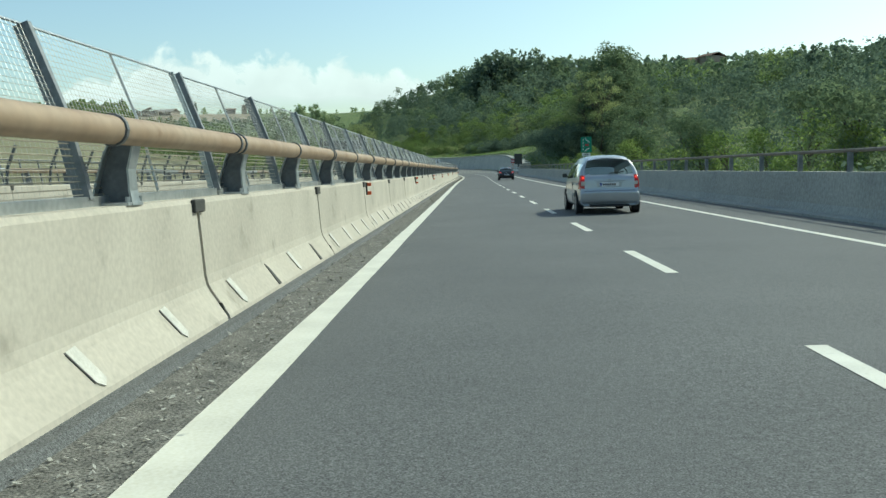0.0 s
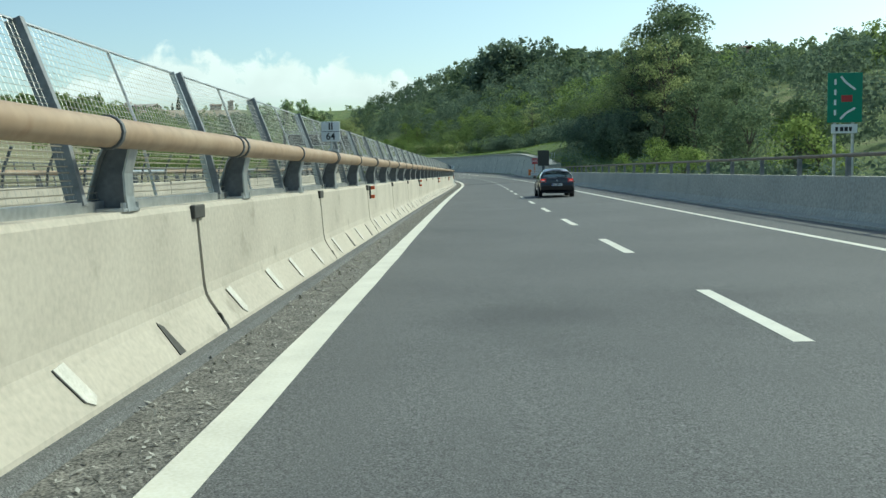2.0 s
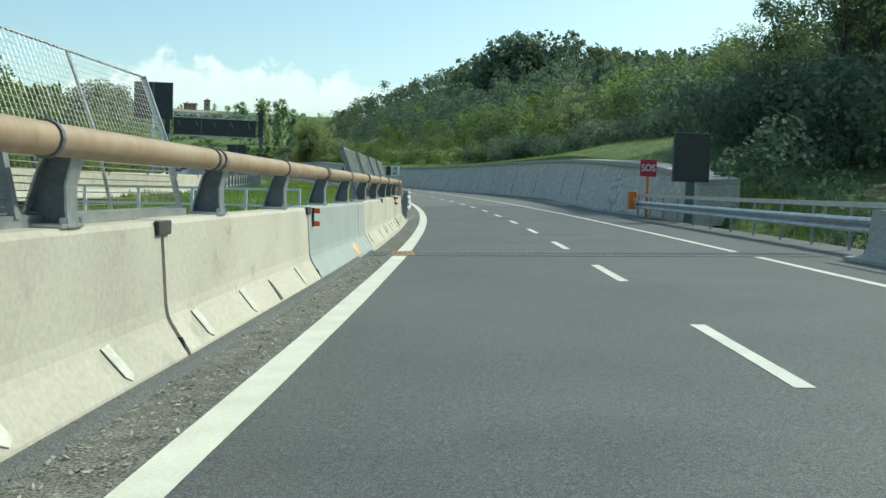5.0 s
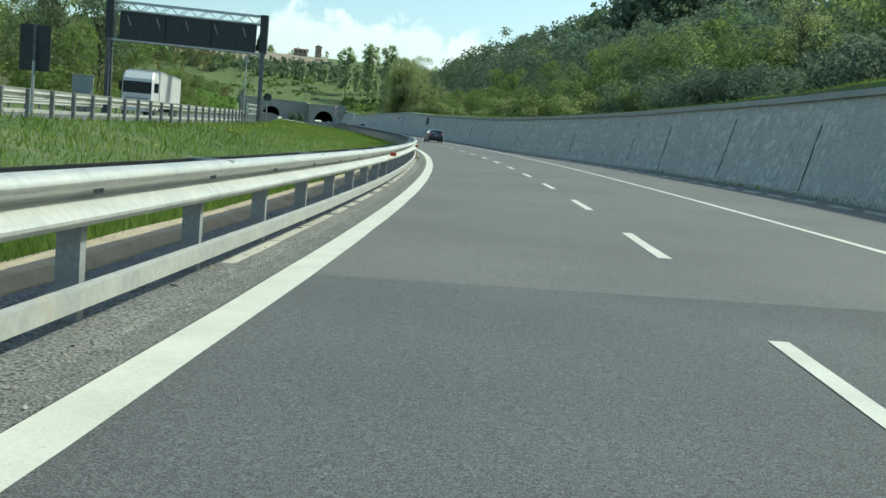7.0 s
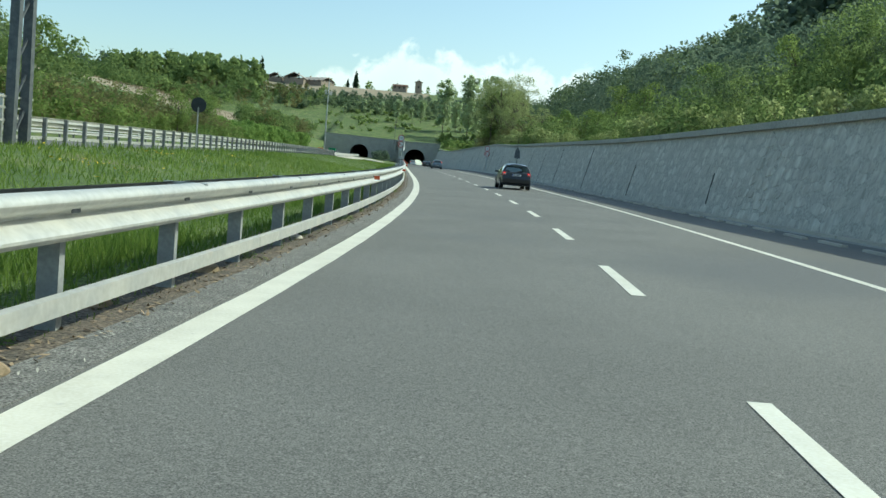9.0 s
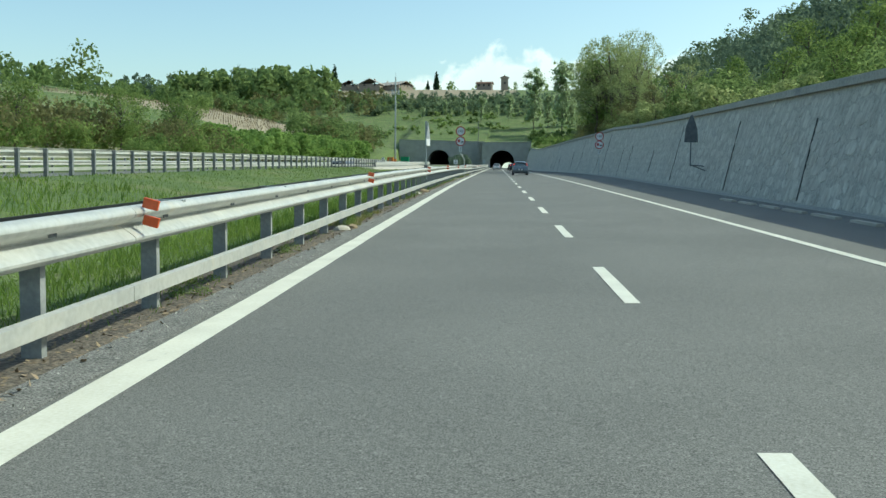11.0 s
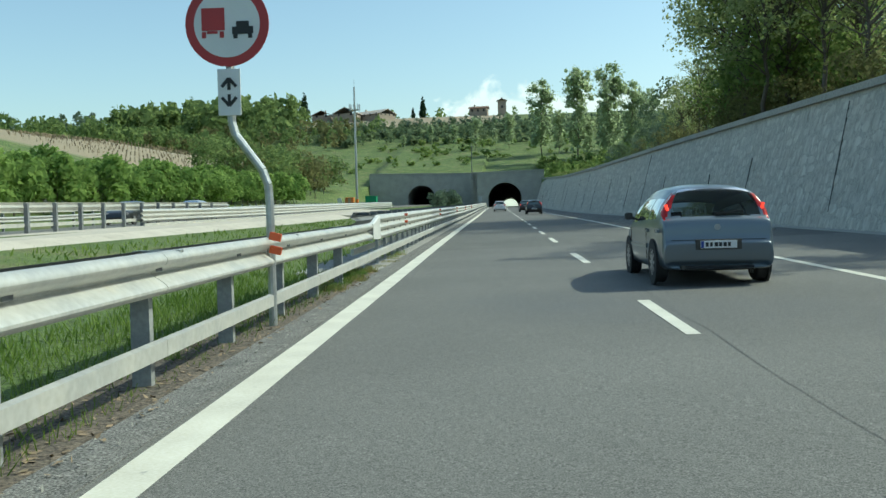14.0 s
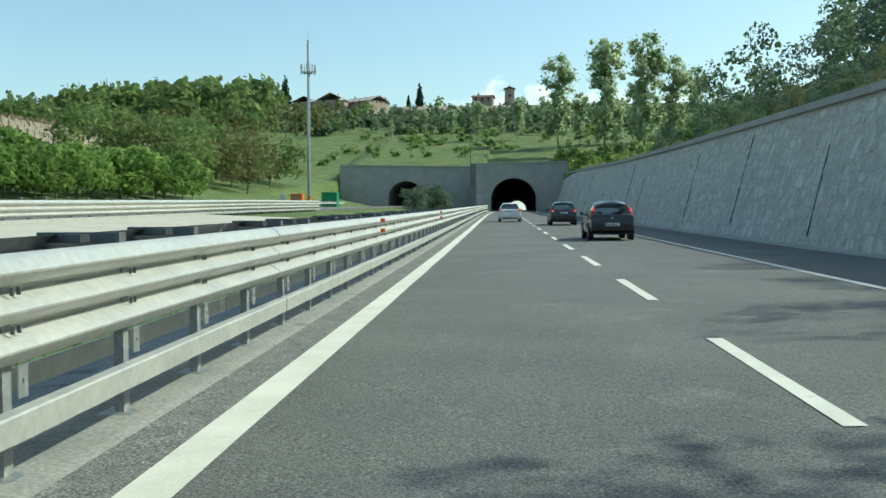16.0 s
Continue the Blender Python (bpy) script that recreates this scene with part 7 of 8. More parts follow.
spread(B2, [(s, 13.8 + rt.uniform(0, 2.2), rt.uniform(0.3, 0.6)) for s in (276, 291, 318, 327, 336, 341, 346)] + [(s, 15.3 + rt.uniform(0, 2.2), rt.uniform(0.5, 1.0)) for s in range(352, 420, 4)] + [(s, 21.5 + rt.uniform(0, 3), rt.uniform(0.9, 1.4)) for s in range(292, 345, 5)] + [(s, 14 + rt.uniform(0, 3), rt.uniform(0.25, 0.5)) for s in range(500, 604, 7)], rt)
spread(C1, [(864, -104, 1.15)], rt)
spread(C2, [(880, -42, 1.05), (878, -47, 0.55)], rt)


LEAF_SIZES = (0.07, 0.105, 0.16, 0.25, 0.40, 0.62)
CROWNS = {}


def crown_for(kind, size, variant):
    """A crown of leaf clumps of one size, on a tree 10 m or a bush 3 m high, with larger clumps deep inside."""
    key = (kind, size, variant)
    if key not in CROWNS:
        tall, much = (3.0, 4.0) if kind == "bush" else (10.0, 14.5)
        n = int(much / size ** 2)
        rng = np.random.default_rng(900 + variant * 7 + int(size * 1000) + len(kind) * 31)
        c, r = lobes(rng, kind, tall)
        outer = leaf_quads(rng, c, r, r ** 2, n, size, inner=0.7)
        deep = leaf_quads(rng, c, r * 0.6, r ** 2, max(16, n // 10), size * 1.6, inner=0.3)
        CROWNS[key] = np.concatenate([outer, deep]) / tall
    return CROWNS[key]


def woods(name, label, spots, leaf, seed, kinds=("broad",)):
    """Woods as one mass of leaf clumps, tree by tree; the clumps are finer where the road passes near."""
    rng = np.random.default_rng(seed)
    out = []
    for s, d, hh in spots:
        p = on_ground(s, d)
        far = max(abs(d) / 0.43, math.hypot(max(0.0, s - 445), d), 45.0)
        kind = kinds[rng.integers(len(kinds))]
        aim = 0.0017 * far * (min(1.0, 3.0 / hh) if kind == "bush" else 1.0)
        size = min(LEAF_SIZES if kind == "bush" else LEAF_SIZES[1:], key=lambda q: abs(math.log(q / aim)))
        a = rng.uniform(0, 2 * np.pi)
        ca, sa = np.cos(a), np.sin(a)
        q = crown_for(kind, size, int(rng.integers(4))).copy()
        q[..., 2] -= 0.06
        w = hh * rng.uniform(0.8, 1.15)
        x, y = q[..., 0] * ca - q[..., 1] * sa, q[..., 0] * sa + q[..., 1] * ca
        out.append(np.stack([x * w + p.x, y * w + p.y, q[..., 2] * hh + p.z], -1))
    return tagged(new(name, quad_mesh(name, np.concatenate(out), leaf)), label, "woods", "", "stuff")


def scatter(rng, n, s0, s1, d0, d1, h0, h1, keep=None):
    out = []
    while len(out) < n:
        s, d = rng.uniform(s0, s1), rng.uniform(d0, d1)
        if keep is None or keep(s, d):
            out.append((s, d, rng.uniform(h0, h1)))
    return out


rw = random.Random(33)


def lower(spots):
    """Trees stay lower beside the bridge and just behind the start of the wall."""
    return [(s, d, h * float(np.interp(s, [190, 205, 215, 330, 360], [0.64, 0.7, 0.52, 0.62, 0.95]) if d < 75 else np.interp(s, [330, 420], [0.68, 1.0]))) for s, d, h in spots]


woods("woodland", "dense green woods on the near hillside", lower(scatter(rw, 480, -40, 330, 27, 115, 9, 16, lambda s, d: d > 27 + (6 if s > 215 else 0))), M_LEAF_DARK, 41)
woods("woodland", "dense dark green woods above the retaining wall", [(s, d, h * (0.82 if s > 465 else 1.0)) for s, d, h in scatter(rw, 330, 330, 620, 36, 110, 8, 13)] + scatter(rw, 60, 480, 620, 27, 36, 3.2, 5.5), M_LEAF_DARK, 40)
woods("woodland", "mixed green woods on the hill", lower(scatter(rw, 220, -40, 620, 34, 130, 8, 15)) + scatter(rw, 160, 250, 560, 90, 150, 9, 15), M_LEAF_HILL, 42)
woods("hilltop_woodland", "far woods along the hilltop", lower(scatter(rw, 600, 120, 800, 110, 330, 9, 14)), M_LEAF_DARK, 43)
woods("hilltop_woodland", "lighter far woods along the hilltop", lower(scatter(rw, 240, 0, 760, 120, 330, 8, 15)), M_LEAF_HILL, 44)
woods("thicket", "light green thicket at the foot of the hill above the wall", scatter(rw, 120, 222, 420, 17, 38, 2.2, 5.0, lambda s, d: (d > 20 and s > 275) or s > 335), M_LEAF_OLIVE, 54, ("bush",))
woods("thicket", "dark thicket under the trees above the wall", scatter(rw, 60, 184, 204, 18.5, 36, 3.0, 6.0) + scatter(rw, 80, 204, 262, 23.0, 30, 2.0, 3.6) + scatter(rw, 40, 262, 292, 20.5, 27, 2.2, 4.0) + scatter(rw, 90, 20, 180, 15, 26, 2.5, 5.0), M_LEAF_DARK, 55, ("bush",))
woods("thicket", "brownish thicket along the wall top", scatter(rw, 90, 378, 480, 16.5, 26, 1.5, 3.8), M_LEAF_BROWN, 56, ("bush",))
# the tall clump on the crest
woods("hillside_trees", "mixed green trees rising behind the wall", scatter(rw, 62, 212, 345, 25, 42, 5.5, 9.0, lambda s, d: d > 30 or s > 265) + scatter(rw, 22, 188, 210, 29, 44, 7, 10), M_LEAF_HILL, 57)
woods("hillside_trees", "light green trees among the darker woods", scatter(rw, 34, 205, 345, 25, 48, 5, 9, lambda s, d: d > 30 or s > 265) + scatter(rw, 60, 215, 420, 45, 95, 8, 12), M_LEAF_OLIVE, 58)
woods("crest_clump", "tall dark clump of trees on the crest", [(483 + rw.uniform(-14, 14), 103 + rw.uniform(-20, 20), rw.uniform(17, 24)) for i in range(30)], M_LEAF_DARK, 45)
woods("left_woodland", "mixed woods on the left hillside", scatter(rw, 260, 700, 850, -260, -90, 7, 12) + scatter(rw, 110, 785, 850, -190, -100, 13, 19) + scatter(rw, 90, 600, 700, -260, -160, 6, 11) + scatter(rw, 90, 240, 420, -75, -40, 7, 13) + scatter(rw, 60, 560, 625, -58, -39, 7, 11), M_LEAF_OLIVE, 46)
woods("left_woodland", "brownish spring woods on the left hillside", scatter(rw, 26, 575, 632, -56, -37, 7, 11) + scatter(rw, 60, 700, 790, -140, -60, 5, 9) + scatter(rw, 200, 100, 520, -330, -130, 6, 10), M_LEAF_BROWN, 47)
woods("valley_woodland", "distant trees beyond the opposite bridge", scatter(rw, 420, -20, 560, -420, -130, 7, 13) + scatter(rw, 800, 300, 1000, -700, -200, 8, 15), M_LEAF_DARK, 48)
# orchard rows on the slope above the tunnels
woods("orchard_rows", "rows of small trees on the slope above the tunnels", [(s + rw.uniform(-1, 1), d + rw.uniform(-1, 1), rw.uniform(3.5, 6.0)) for s in range(748, 800, 9) for d in np.arange(-70, 62, 4.5) if rw.random() < 0.85] + scatter(rw, 150, 742, 800, -75, 62, 2.5, 5.0), M_LEAF_HILL, 49, ("broad", "bush"))
woods("hedgerow", "dark hedgerows below the ploughed field", scatter(rw, 170, 792, 812, -100, 75, 3.0, 5.5) + scatter(rw, 50, 768, 778, -60, 60, 2.5, 4.5), M_LEAF_DARK, 59)
woods("hedgerow", "young trees lining the terraces", scatter(rw, 90, 745, 800, -130, -50, 4, 8), M_LEAF_OLIVE, 60)
woods("slope_shrubs", "scattered shrubs on the grassy slope", scatter(rw, 120, 672, 745, -45, 70, 1.0, 3.0) + scatter(rw, 90, 600, 680, 14, 50, 2, 4.5), M_LEAF, 50, ("bush",))
woods("undergrowth", "dense brush along the far side of the motorway", scatter(rw, 130, 250, 425, -46, -29, 2.0, 4.2) + scatter(rw, 80, 180, 255, -50, -30, 2, 4.5), M_LEAF, 52, ("bush",))
woods("undergrowth", "brownish spring brush along the far side of the motorway", scatter(rw, 60, 250, 425, -50, -31, 3, 6), M_LEAF_BROWN, 53, ("bush",))
woods("verge_plants", "leafy weed clumps at the foot of the guardrail", [(322.4, -0.85, 0.46), (321.8, -0.72, 0.38), (323.3, -0.95, 0.42), (324.5, -0.9, 0.36)] + [(s + rw.uniform(-1.5, 1.5), -0.72 - rw.uniform(0, 0.4), rw.uniform(0.22, 0.36)) for s in range(254, 402, 3)], M_LEAF, 61, ("bush",))
woods("ridge_trees", "trees along the ridge beside the farm", scatter(rw, 60, 884, 915, -330, 120, 4, 8), M_LEAF, 51)


def vine_rows():
    """Vineyard rows on the brown field."""
    b = []
    rng = np.random.default_rng(5)
    for d in np.arange(-148, -70, 3.2):
        for s in np.arange(568, 700, 2.4):
            if rng.random() < 0.85:
                p = on_ground(s, d)
                for _ in range(3):
                    w = rng.uniform(0.06, 0.16)
                    z = rng.uniform(0.3, 1.2)
                    a = rng.uniform(0, 3.14)
                    c, k = math.cos(a) * w, math.sin(a) * w
                    b.append([(p.x - c, p.y - k, p.z + z - 0.3), (p.x + c, p.y + k, p.z + z - 0.3), (p.x + c, p.y + k, p.z + z + 0.3), (p.x - c, p.y - k, p.z + z + 0.3)])
    return np.array(b)


tagged(new("vineyard", quad_mesh("vineyard", vine_rows(), mat("vine_stems", (0.23, 0.18, 0.115), (0.31, 0.25, 0.16), 2.0, 0.9, bump=0.1))), "brown budding vineyard rows on the hillside", "vineyard", "", "stuff")


def blades(n, s0, s1, d0, d1, h0, h1, seed, wide=0.012):
    """Grass blades, bent a little, as loose quads."""
    rng = np.random.default_rng(seed)
    s, f = rng.uniform(s0, s1, n), rng.random(n) ** 1.5
    d = d0 + (d1 - d0) * f
    base = rpa(s, d, 0.0)
    base[:, 2] += hill(s, d) - 0.06
    a = rng.uniform(0, 2 * np.pi, n)
    hgt = rng.uniform(h0, h1, n) * (1 + 0.35 * np.sin(s * 0.7) * np.sin(d * 1.3 + s * 0.2))
    wd = np.stack([np.cos(a), np.sin(a), 0 * a], 1) * (wide * (1 + 1.4 * f))[:, None]
    ln = np.stack([rng.normal(size=n) * 0.35, rng.normal(size=n) * 0.35, np.ones(n)], 1) * hgt[:, None]
    return np.stack([base - wd, base + wd, base + ln + wd * 0.35, base + ln - wd * 0.35], 1)


tagged(new("median_grass", quad_mesh("median_grass", np.concatenate([blades(52000, 176, 404, -2.2, -12.5, 0.03, 0.10, 1, 0.006), blades(30000, 182, 330, -2.4, -12.5, 0.08, 0.26, 26, 0.009), blades(34000, 300, 404, -1.3, -3.2, 0.05, 0.2, 2, 0.0045), blades(14000, 190, 300, -1.9, -3.4, 0.05, 0.18, 21, 0.0045), blades(15000, 186, 256, -2.3, -4.2, 0.15, 0.34, 22, 0.007), blades(11000, 192, 262, -1.92, -2.6, 0.12, 0.30, 23, 0.006), blades(6000, 243, 300, -1.1, -1.9, 0.06, 0.22, 24, 0.006), blades(700, 192, 244, -1.62, -1.9, 0.05, 0.16, 25, 0.006), blades(5000, 404, 470, -2.2, -8.8, 0.06, 0.16, 3), blades(9000, 162, 182, -2, -13, 0.1, 0.3, 6)]), M_GRASS)), "long green grass in the median", "grass", "", "stuff")
tagged(new("verge_weeds", quad_mesh("verge_weeds", np.concatenate([blades(12000, 238, 404, -0.7, -1.5, 0.04, 0.16, 4, 0.007), blades(9000, 335, 404, -0.66, -1.4, 0.06, 0.22, 41, 0.006), blades(3500, 400, 411, -0.62, -1.6, 0.04, 0.17, 8, 0.006)]), M_GRASS)), "sparse weeds under the guardrail", "weeds", "", "stuff")
tagged(new("verge_weeds", quad_mesh("verge_weeds", np.concatenate([blades(260, s, s + w, d, d - w, 0.05, h, 60 + i, 0.008) for i, (s, d, w, h) in enumerate([(321.6, -0.48, 0.7, 0.22), (322.3, -0.55, 0.7, 0.26), (323.3, -0.6, 0.6, 0.2), (324.6, -0.62, 0.5, 0.16), (326.2, -0.6, 0.6, 0.16), (328.5, -0.6, 0.5, 0.18), (332.0, -0.6, 0.7, 0.15), (399.2, -0.5, 0.5, 0.2), (401.0, -0.45, 0.6, 0.16), (403.2, -0.55, 0.45, 0.22), (404.9, -0.5, 0.5, 0.18), (406.4, -0.42, 0.4, 0.2), (407.7, -0.5, 0.5, 0.15), (409.3, -0.55, 0.4, 0.14)])]), M_WEED)), "yellow-green weed clumps at the foot of the rail", "weeds", "", "stuff")
tagged(new("wall_top_grass", quad_mesh("wall_top_grass", np.concatenate([blades(22000, 190, 345, 12.3, 23, 0.05, 0.16, 5, 0.010), blades(14000, 345, 604, 13.8, 18, 0.06, 0.2, 22, 0.010), blades(12000, 130, 190, 10.6, 16, 0.1, 0.4, 9, 0.012)]), M_GRASS)), "rough grass along the wall top", "grass", "", "stuff")


def flecks(n, s0, s1, d0, d1, size, seed, lift=0.0):
    rng = np.random.default_rng(seed)
    s, d = rng.uniform(s0, s1, n), d0 + (d1 - d0) * rng.random(n)
    c = rpa(s, d, 0.0)
    c[:, 2] += np.maximum(hill(s, d) - 0.06, 0.0) * (d < -1.3) + 0.018 + lift
    a = rng.normal(size=(n, 3)) * (1, 1, 0.35)
    a /= np.linalg.norm(a, axis=1)[:, None]
    b = np.cross(a, np.array([0.1, 0.2, 1.0])) + rng.normal(size=(n, 3)) * 0.2
    w = size * rng.uniform(0.4, 1.5, (n, 1))
    return np.stack([c - a * w, c + b * w * 0.4, c + a * w, c - b * w * 0.4], 1)


tagged(new("dry_litter", quad_mesh("dry_litter", np.concatenate([flecks(14000, 238, 404, -0.40, -1.5, 0.032, 11), flecks(700, 180, 236, -0.6, -1.4, 0.04, 12)]), M_DRY)), "dry leaves and straw along the margin", "litter", "", "stuff")
tagged(new("loose_gravel", quad_mesh("loose_gravel", np.concatenate([flecks(15000, -5, 178, -0.14, -0.66, 0.021, 13), flecks(4500, 178, 470, -0.14, -0.5, 0.018, 14)]), M_CONC_DARK)), "loose pale chippings along the edge line", "gravel", "", "stuff")
tagged(new("dandelions", quad_mesh("dandelions", np.concatenate([flecks(420, 190, 300, -3, -11, 0.05, 15, 0.26)] + [flecks(26, s, s + 2.2, d, d - 1.0, 0.06, 70 + i, 0.26) for i, (s, d) in enumerate([(236, -8.2), (243, -6.8), (251, -9.5), (258, -5.6), (262, -8.8), (270, -7.2), (247, -4.6), (282, -9.0)])]), M_FLOWER)), "yellow flowers scattered in the grass", "flowers", "", "stuff")

# the bank of bare earth behind the first stretch of rail
structure("earth_strip", sweep(lambda s: [(-2.1, 0.08 * min(1, (244 - s) / 5)), (-1.88 - 0.05 * math.sin(s * 1.3), 0.145 * min(1, (244 - s) / 5)), (-1.64 - 0.04 * math.sin(s * 2.1 + 1), 0.11 * min(1, (244 - s) / 5)), (-1.54 - 0.03 * math.sin(s * 3.7), 0.02 * min(1, (244 - s) / 5)), (-1.5, -0.08), (-2.1, -0.08)], 192, 244, 1).data("earth_strip", mat("bare_earth", (0.52, 0.42, 0.29), (0.42, 0.33, 0.225), 2.5, 0.95, fine=20, bump=0.6, dist=0.02)), "pale bare earth behind the guardrail", "ground")


def rock(label, m, size, material, seed):
    bm = bmesh.new()
    bmesh.ops.create_icosphere(bm, subdivisions=2, radius=1.0)
    for v in bm.verts:
        f = 1 + 0.35 * noise.noise(v.co * 1.4 + Vector((seed, 0, 0)))
        v.co = Vector((v.co.x * size[0] * f, v.co.y * size[1] * f, max(-0.4, v.co.z) * size[2] * f))
    me = bpy.data.meshes.new("stone")
    bm.to_mesh(me)
    bm.free()
    me.materials.append(material)
    ob = new("stone", me)
    ob.matrix_basis = m
    return tagged(ob, label, "stone", "loose stones at the verge")


for i, (s, d, sz) in enumerate([(255.5, -0.95, 0.14), (258, -0.9, 0.18), (262.5, -0.85, 0.15), (246.9, -0.56, 0.15), (243.9, -0.66, 0.17), (249.55, -0.52, 0.11), (250.7, -0.54, 0.14), (321.2, -0.5, 0.13), (320.6, -0.62, 0.17), (343.5, -0.75, 0.32), (341, -0.8, 0.2), (253.2, -0.55, 0.13), (377, -0.7, 0.12), (380, -0.8, 0.1)]):
    rock("tan broken stone lying at the verge", at_road(s, d, 0.02), (sz, sz * 1.2, sz * 0.5), M_DRY if i % 2 or s < 260 else M_CONC, i)
slab = tagged(new("stone_slab", Build().loft([[(x, y, 0.0) for x, y in ((-0.5, -2.0), (0.25, -1.6), (0.32, 0.4), (0.18, 1.5), (-0.35, 1.8), (-0.6, 0.2))], [(x * 0.96, y * 0.97, 0.06) for x, y in ((-0.5, -2.0), (0.25, -1.6), (0.32, 0.4), (0.18, 1.5), (-0.35, 1.8), (-0.6, 0.2))]]).data("stone_slab", mat("broken_slab", (0.34, 0.31, 0.26), (0.27, 0.25, 0.21), 3, 0.9, fine=25, speck=0.4, bump=0.5)), ), "broken tan concrete slab at the verge", "slab")
slab.matrix_basis = at_road(375.8, -0.72, 0.012)
spill = rock("orange plastic scrap lying at the verge", at_road(252.4, -0.62, 0.04), (0.09, 0.1, 0.07), M_ORANGE, 3)
spill.name = "scrap"

# ---- houses on the hills ----
M_FARM_WALL = mat("weathered_farm_wall", (0.27, 0.22, 0.175), (0.34, 0.285, 0.23), 0.5, 0.9, fine=6, speck=0.3, bump=0.1, dist=0.01)
M_ROOF_PALE = mat("pale_sheet_roof", (0.36, 0.31, 0.27), (0.44, 0.385, 0.335), 1.2, 0.8, fine=6, bump=0.2)


def house(s, d, w, l, h, turn, label, lift=0.0, roof_h=1.6, windows=3, roof=None):
    p = on_ground(s, d)
    t = thing("farmhouse", label, "house", "farm buildings on the hilltops", pose(p.x, p.y, p.z + lift, 0, 0, turn))
    part("wall", Build().box(-w / 2, -l / 2, -3, w / 2, l / 2, h), M_FARM_WALL, t)
    rf = Build()
    rf.loft([[(-w / 2 - 0.6, y, h), (0, y, h + roof_h), (w / 2 + 0.6, y, h), (w / 2 + 0.6, y, h - 0.2), (0, y, h + roof_h - 0.25), (-w / 2 - 0.6, y, h - 0.2)] for y in (-l / 2 - 0.6, l / 2 + 0.6)])
    part("roof", rf, roof or M_ROOF, t, "pale sheet roof" if roof else "brown tiled roof")
    for i in range(windows):
        y = -l / 2 + l * (i + 0.5) / windows
        for sx in (-1, 1):
            part("window", Build().box(sx * w / 2 - 0.03, y - 0.5, h * 0.4, sx * w / 2 + 0.03, y + 0.5, h * 0.4 + 1.3), M_INK, t)
    for i in range(max(1, windows - 1)):
        x = -w / 2 + w * (i + 0.5) / max(1, windows - 1)
        part("window", Build().box(x - 0.5, -l / 2 - 0.03, h * 0.4, x + 0.5, -l / 2 + 0.03, h * 0.4 + 1.3), M_INK, t)
    part("chimney", Build().box(-0.4, l * 0.2, h + roof_h * 0.5, 0.4, l * 0.2 + 0.8, h + roof_h + 0.9), M_PLASTER, t)
    return t


house(868, -94, 10, 12, 1.6, 15, "low brown-roofed farmhouse on the ridge", 1.0, 2.6)
house(868, -80, 13, 16, 1.7, 10, "pale-roofed barn on the ridge", 1.0, 3.4, 3, M_ROOF_PALE)
house(872, -68, 12, 22, 1.4, 70, "long low pale-roofed farm building on the ridge", 0.5, 2.6, 5, M_ROOF_PALE)
house(869, 0, 4.2, 4.2, 6.5, 20, "small square tower house on the ridge", 0.5, 0.9, 1)
house(872, -12, 6, 9, 3.0, 100, "low house beside the tower", 0.5, 1.2)
house(522, 243, 11, 11, 9.5, 30, "square house among trees on the hilltop", 2.0, 2.2)
house(530, 232, 10, 13, 7.0, 80, "brown house among trees on the hilltop", 2.0, 2.0)
house(500, 268, 9, 24, 7.5, 70, "flat-roofed long house on the hilltop", 3.0, 0.4, 4)
far_tower = thing("watchtower", "dark square tower on the far skyline", "tower", m=pose(-102.5, 1082, 0, 0, 0, 10))
part("shaft", Build().box(-3.5, -3.5, 20, 3.5, 3.5, 75), M_CONC_DARK, far_tower)
part("battlement", Build().box(-4.2, -4.2, 75, 4.2, 4.2, 77), M_CONC_DARK, far_tower)

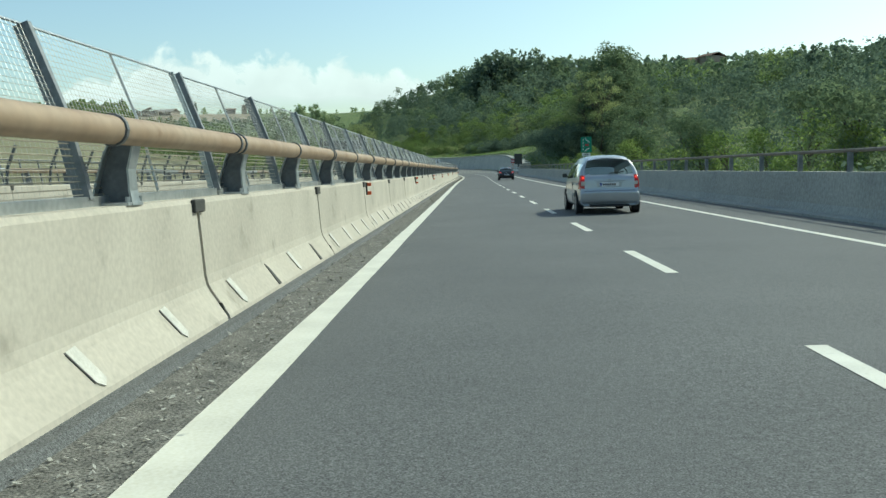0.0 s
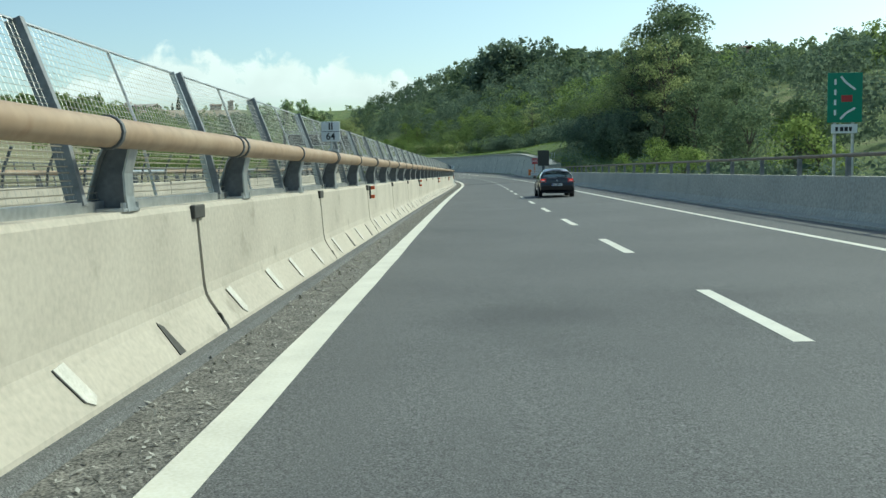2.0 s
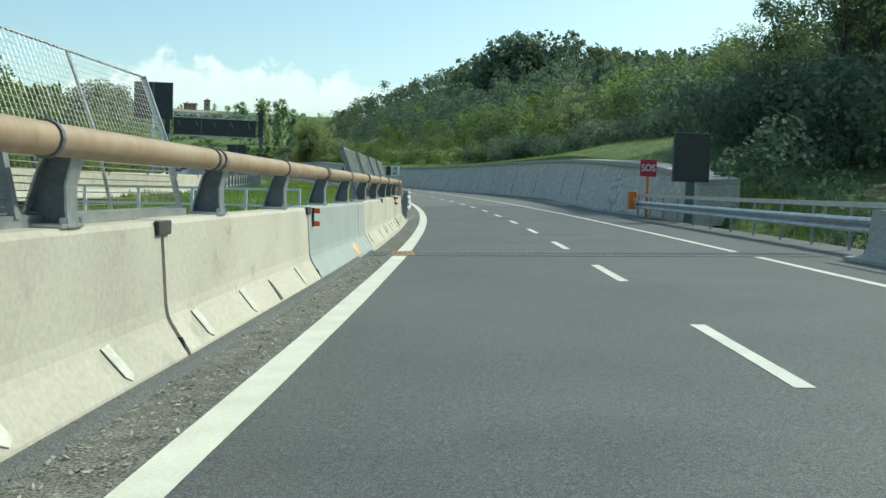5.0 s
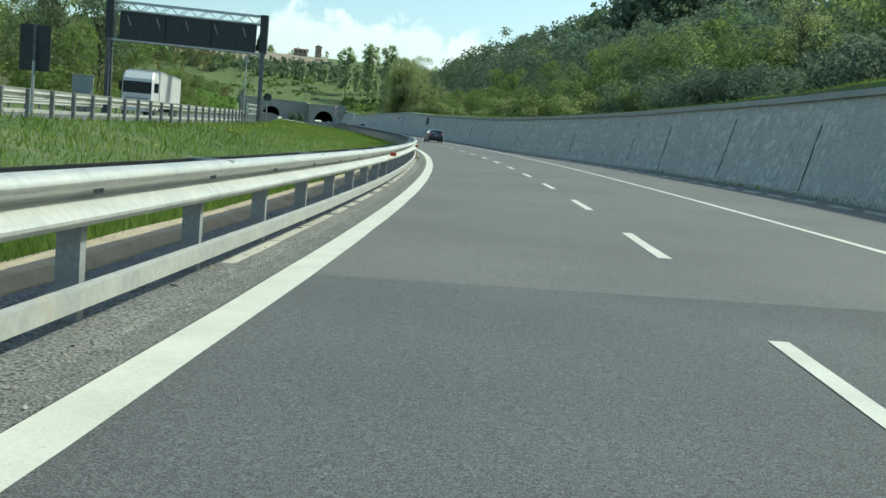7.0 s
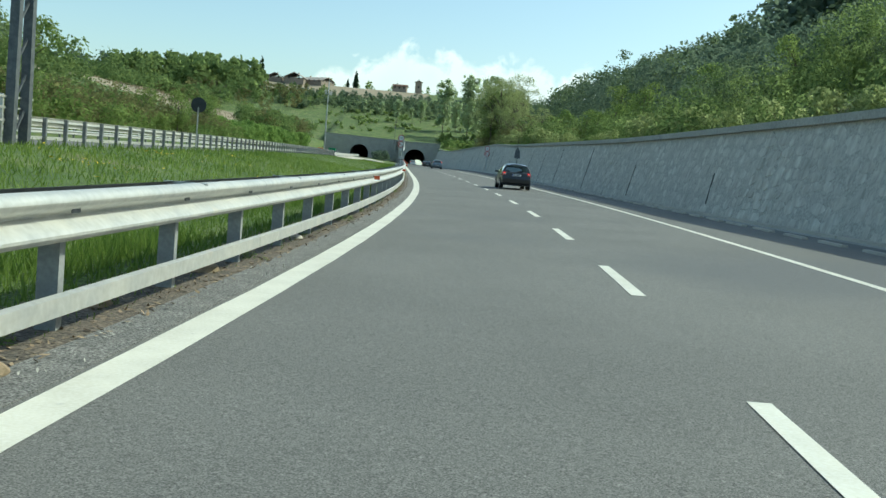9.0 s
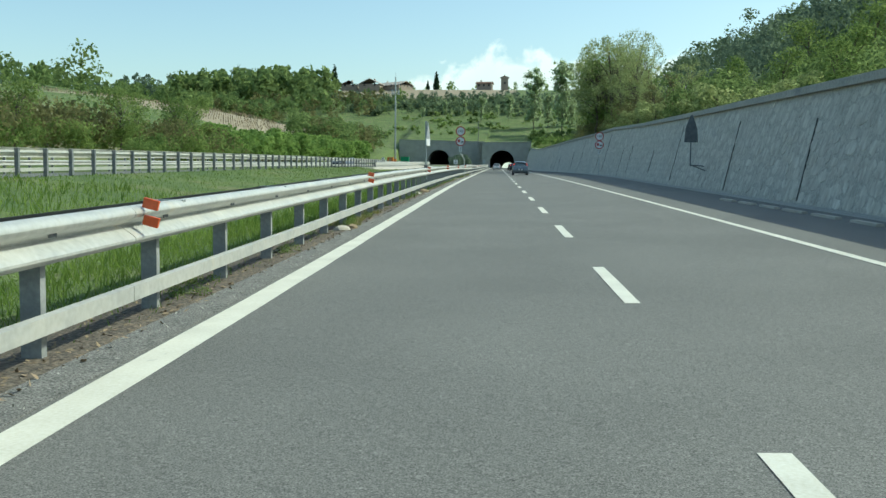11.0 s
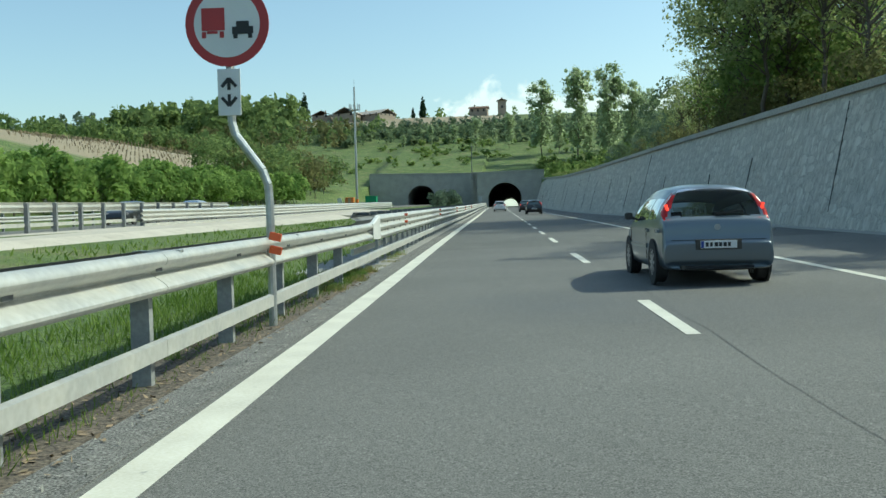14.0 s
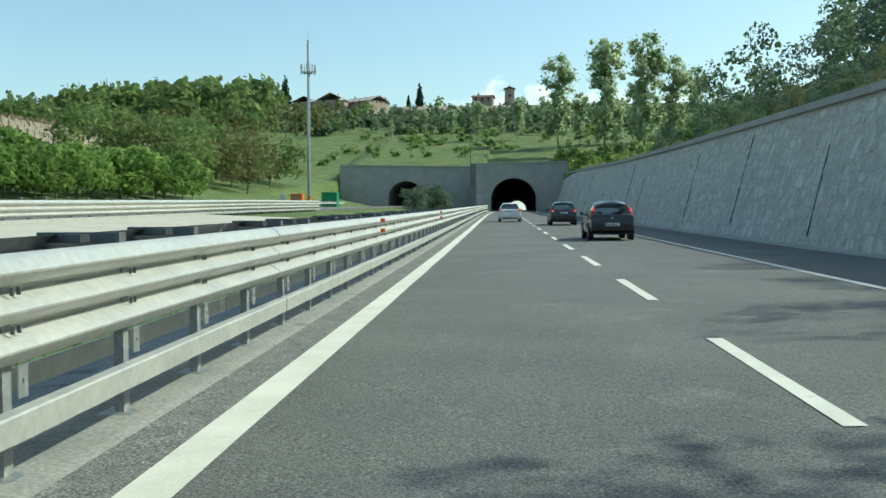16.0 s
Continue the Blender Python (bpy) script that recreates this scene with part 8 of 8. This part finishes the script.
# ---- clouds ----
def cloud_mat():
    """Soft heaped cloud: thick at its base, torn towards its top."""
    m = bpy.data.materials.new("cloud")
    m.use_nodes = True
    nt = m.node_tree
    nt.nodes.clear()

    def node(kind, **kw):
        n = nt.nodes.new(kind)
        for k, v in kw.items():
            n.inputs[k].default_value = v
        return n

    def calc(op, a, b, clamp=False):
        n = nt.nodes.new("ShaderNodeMath")
        n.operation, n.use_clamp = op, clamp
        for k, v in ((0, a), (1, b)):
            if isinstance(v, float):
                n.inputs[k].default_value = v
            else:
                nt.links.new(v, n.inputs[k])
        return n.outputs[0]
    geo = nt.nodes.new("ShaderNodeNewGeometry")
    uv = nt.nodes.new("ShaderNodeUVMap")
    sep = nt.nodes.new("ShaderNodeSeparateXYZ")
    nt.links.new(uv.outputs[0], sep.inputs[0])
    v = sep.outputs[1]
    big = node("ShaderNodeTexNoise", Scale=0.007, Detail=9.0, Roughness=0.58, Distortion=0.3)
    soft = node("ShaderNodeTexNoise", Scale=0.004, Detail=4.0, Roughness=0.5)
    for n in (big, soft):
        nt.links.new(geo.outputs["Position"], n.inputs["Vector"])
    torn = calc("MULTIPLY", calc("SUBTRACT", big.outputs["Fac"], 0.5), 1.35)
    dense = calc("MULTIPLY", calc("ADD", calc("SUBTRACT", 0.86, v), torn), 5.0, True)
    foot = calc("MULTIPLY", v, 4.0, True)
    alpha = calc("MULTIPLY", calc("MULTIPLY", dense, foot), 0.93)
    # sunlight on the cloud is painted as emission, brighter towards its top
    tone = calc("ADD", calc("MULTIPLY", soft.outputs["Fac"], 0.35), calc("MULTIPLY", v, 0.16))
    em = node("ShaderNodeEmission", Color=(0.90, 0.955, 1.0, 1))
    nt.links.new(calc("ADD", tone, 0.62), em.inputs["Strength"])
    clear = nt.nodes.new("ShaderNodeBsdfTransparent")
    mix = nt.nodes.new("ShaderNodeMixShader")
    out = nt.nodes.new("ShaderNodeOutputMaterial")
    nt.links.new(alpha, mix.inputs[0])
    nt.links.new(clear.outputs[0], mix.inputs[1])
    nt.links.new(em.outputs[0], mix.inputs[2])
    nt.links.new(mix.outputs[0], out.inputs[0])
    return m


def cloud_bank():
    az = np.arange(2.0, 24.0, 0.25)
    top = np.interp(az, [2, 3.4, 4.4, 5.6, 7.5, 9.2, 11.5, 13.7, 16, 19, 22, 24], [5.0, 6.0, 6.9, 6.3, 7.6, 6.6, 7.7, 7.0, 8.2, 7.7, 6.2, 5.0])
    rows = 9
    bm = bmesh.new()
    lay = bm.loops.layers.uv.new("UVMap")
    grid = []
    for a, t in zip(az, top):
        col = []
        for k in range(rows):
            el = radians(3.9 + (t - 3.9) * k / (rows - 1))
            col.append(bm.verts.new((-math.sin(radians(a)) * 4300, math.cos(radians(a)) * 4300, math.tan(el) * 4300)))
        grid.append(col)
    for x in range(len(az) - 1):
        for k in range(rows - 1):
            f = bm.faces.new((grid[x][k], grid[x + 1][k], grid[x + 1][k + 1], grid[x][k + 1]))
            for lp, (u, w) in zip(f.loops, ((x, k), (x + 1, k), (x + 1, k + 1), (x, k + 1))):
                lp[lay].uv = (u / len(az), w / (rows - 1))
    me = bpy.data.meshes.new("clouds")
    bm.to_mesh(me)
    bm.free()
    me.materials.append(cloud_mat())
    return me


structure("backdrop_clouds", cloud_bank(), "white heaped clouds low in the sky", "clouds")

# ---- stones of the retaining wall ----
def on_face(s, w, out):
    """A place on the sloping face, w metres up it and out from it."""
    return rp(s, 10.35 + float(wall_shift(s)) + 0.2873 * w - out * 0.958, 0.9578 * w + out * 0.2873)[:]


def stone_mesh(rng, s0, s1, w0, w1):
    """One rough six-sided stone, as verts and faces."""
    sm, wm = (s0 + s1) / 2, (w0 + w1) / 2
    hs, hw = (s1 - s0) / 2, (w1 - w0) / 2
    tilt = rng.uniform(-0.25, 0.45)
    a0 = rng.uniform(0, 1)
    ring = []
    for i in range(6):
        a = (i + a0) * math.pi / 3 + rng.uniform(-0.22, 0.22)
        k = rng.uniform(0.95, 1.2)
        ring.append((math.cos(a) * hs * k + tilt * math.sin(a) * hw, math.sin(a) * hw * k))
    out = rng.uniform(0.0, 0.02)
    v = [on_face(sm + x, wm + z, -0.03) for x, z in ring] + [on_face(sm + x * 0.86, wm + z * 0.86, out * rng.uniform(0.5, 1.2)) for x, z in ring] + [on_face(sm, wm, out * 1.4)]
    f = [(i, (i + 1) % 6, 6 + (i + 1) % 6, 6 + i) for i in range(6)] + [(6 + i, 6 + (i + 1) % 6, 12) for i in range(6)]
    return v, f


rs_ = random.Random(77)
rest, singles = Build(), 0
w = 0.0
while w < 6.6:
    hgt = rs_.uniform(0.34, 0.46)
    s = 178.9 + rs_.uniform(0, 0.5)
    while s < 605:
        ln = rs_.uniform(0.3, 0.95)
        lim = (float(wall_height(s + ln / 2)) - 0.27) / 0.9578
        up = w + rs_.uniform(-0.12, 0.12)
        if up + 0.25 < lim:
            v, f = stone_mesh(rs_, s, s + ln, max(0.0, up), min(up + hgt * rs_.uniform(0.8, 1.25), lim - 0.04))
            if 354 < s < 372 and singles < 290:
                singles += 1
                part("stone", mesh_data("stone", v, f, M_STONE), None, wall_right)
            else:
                rest.add(v, f)
        s += ln + 0.01
    w += hgt * 0.93
tagged(part("stone_facing", mesh_data("stone_facing", rest.v, rest.f, M_STONE), None, wall_right), kind="stuff")
# narrow slanting drain joints
s = 206.0
while s < 600:
    h = (float(wall_height(s)) - 0.25) / 0.9578
    lean, w0, w1 = rs_.uniform(0.5, 1.1), rs_.uniform(0.05, 0.6), h * rs_.uniform(0.5, 0.95)
    jb = Build()
    jb.loft([[on_face(s + lean * (w - w0) / h + o, w, e) for o, e in ((0, 0.03), (0.045, 0.03), (0.045, -0.05), (0, -0.05))] for w in np.linspace(w0, w1, 4)])
    part("drain_slot", jb, M_DARKBOX, wall_right)
    s += rs_.choice((6.2, 9.3, 12.6, 16.5))
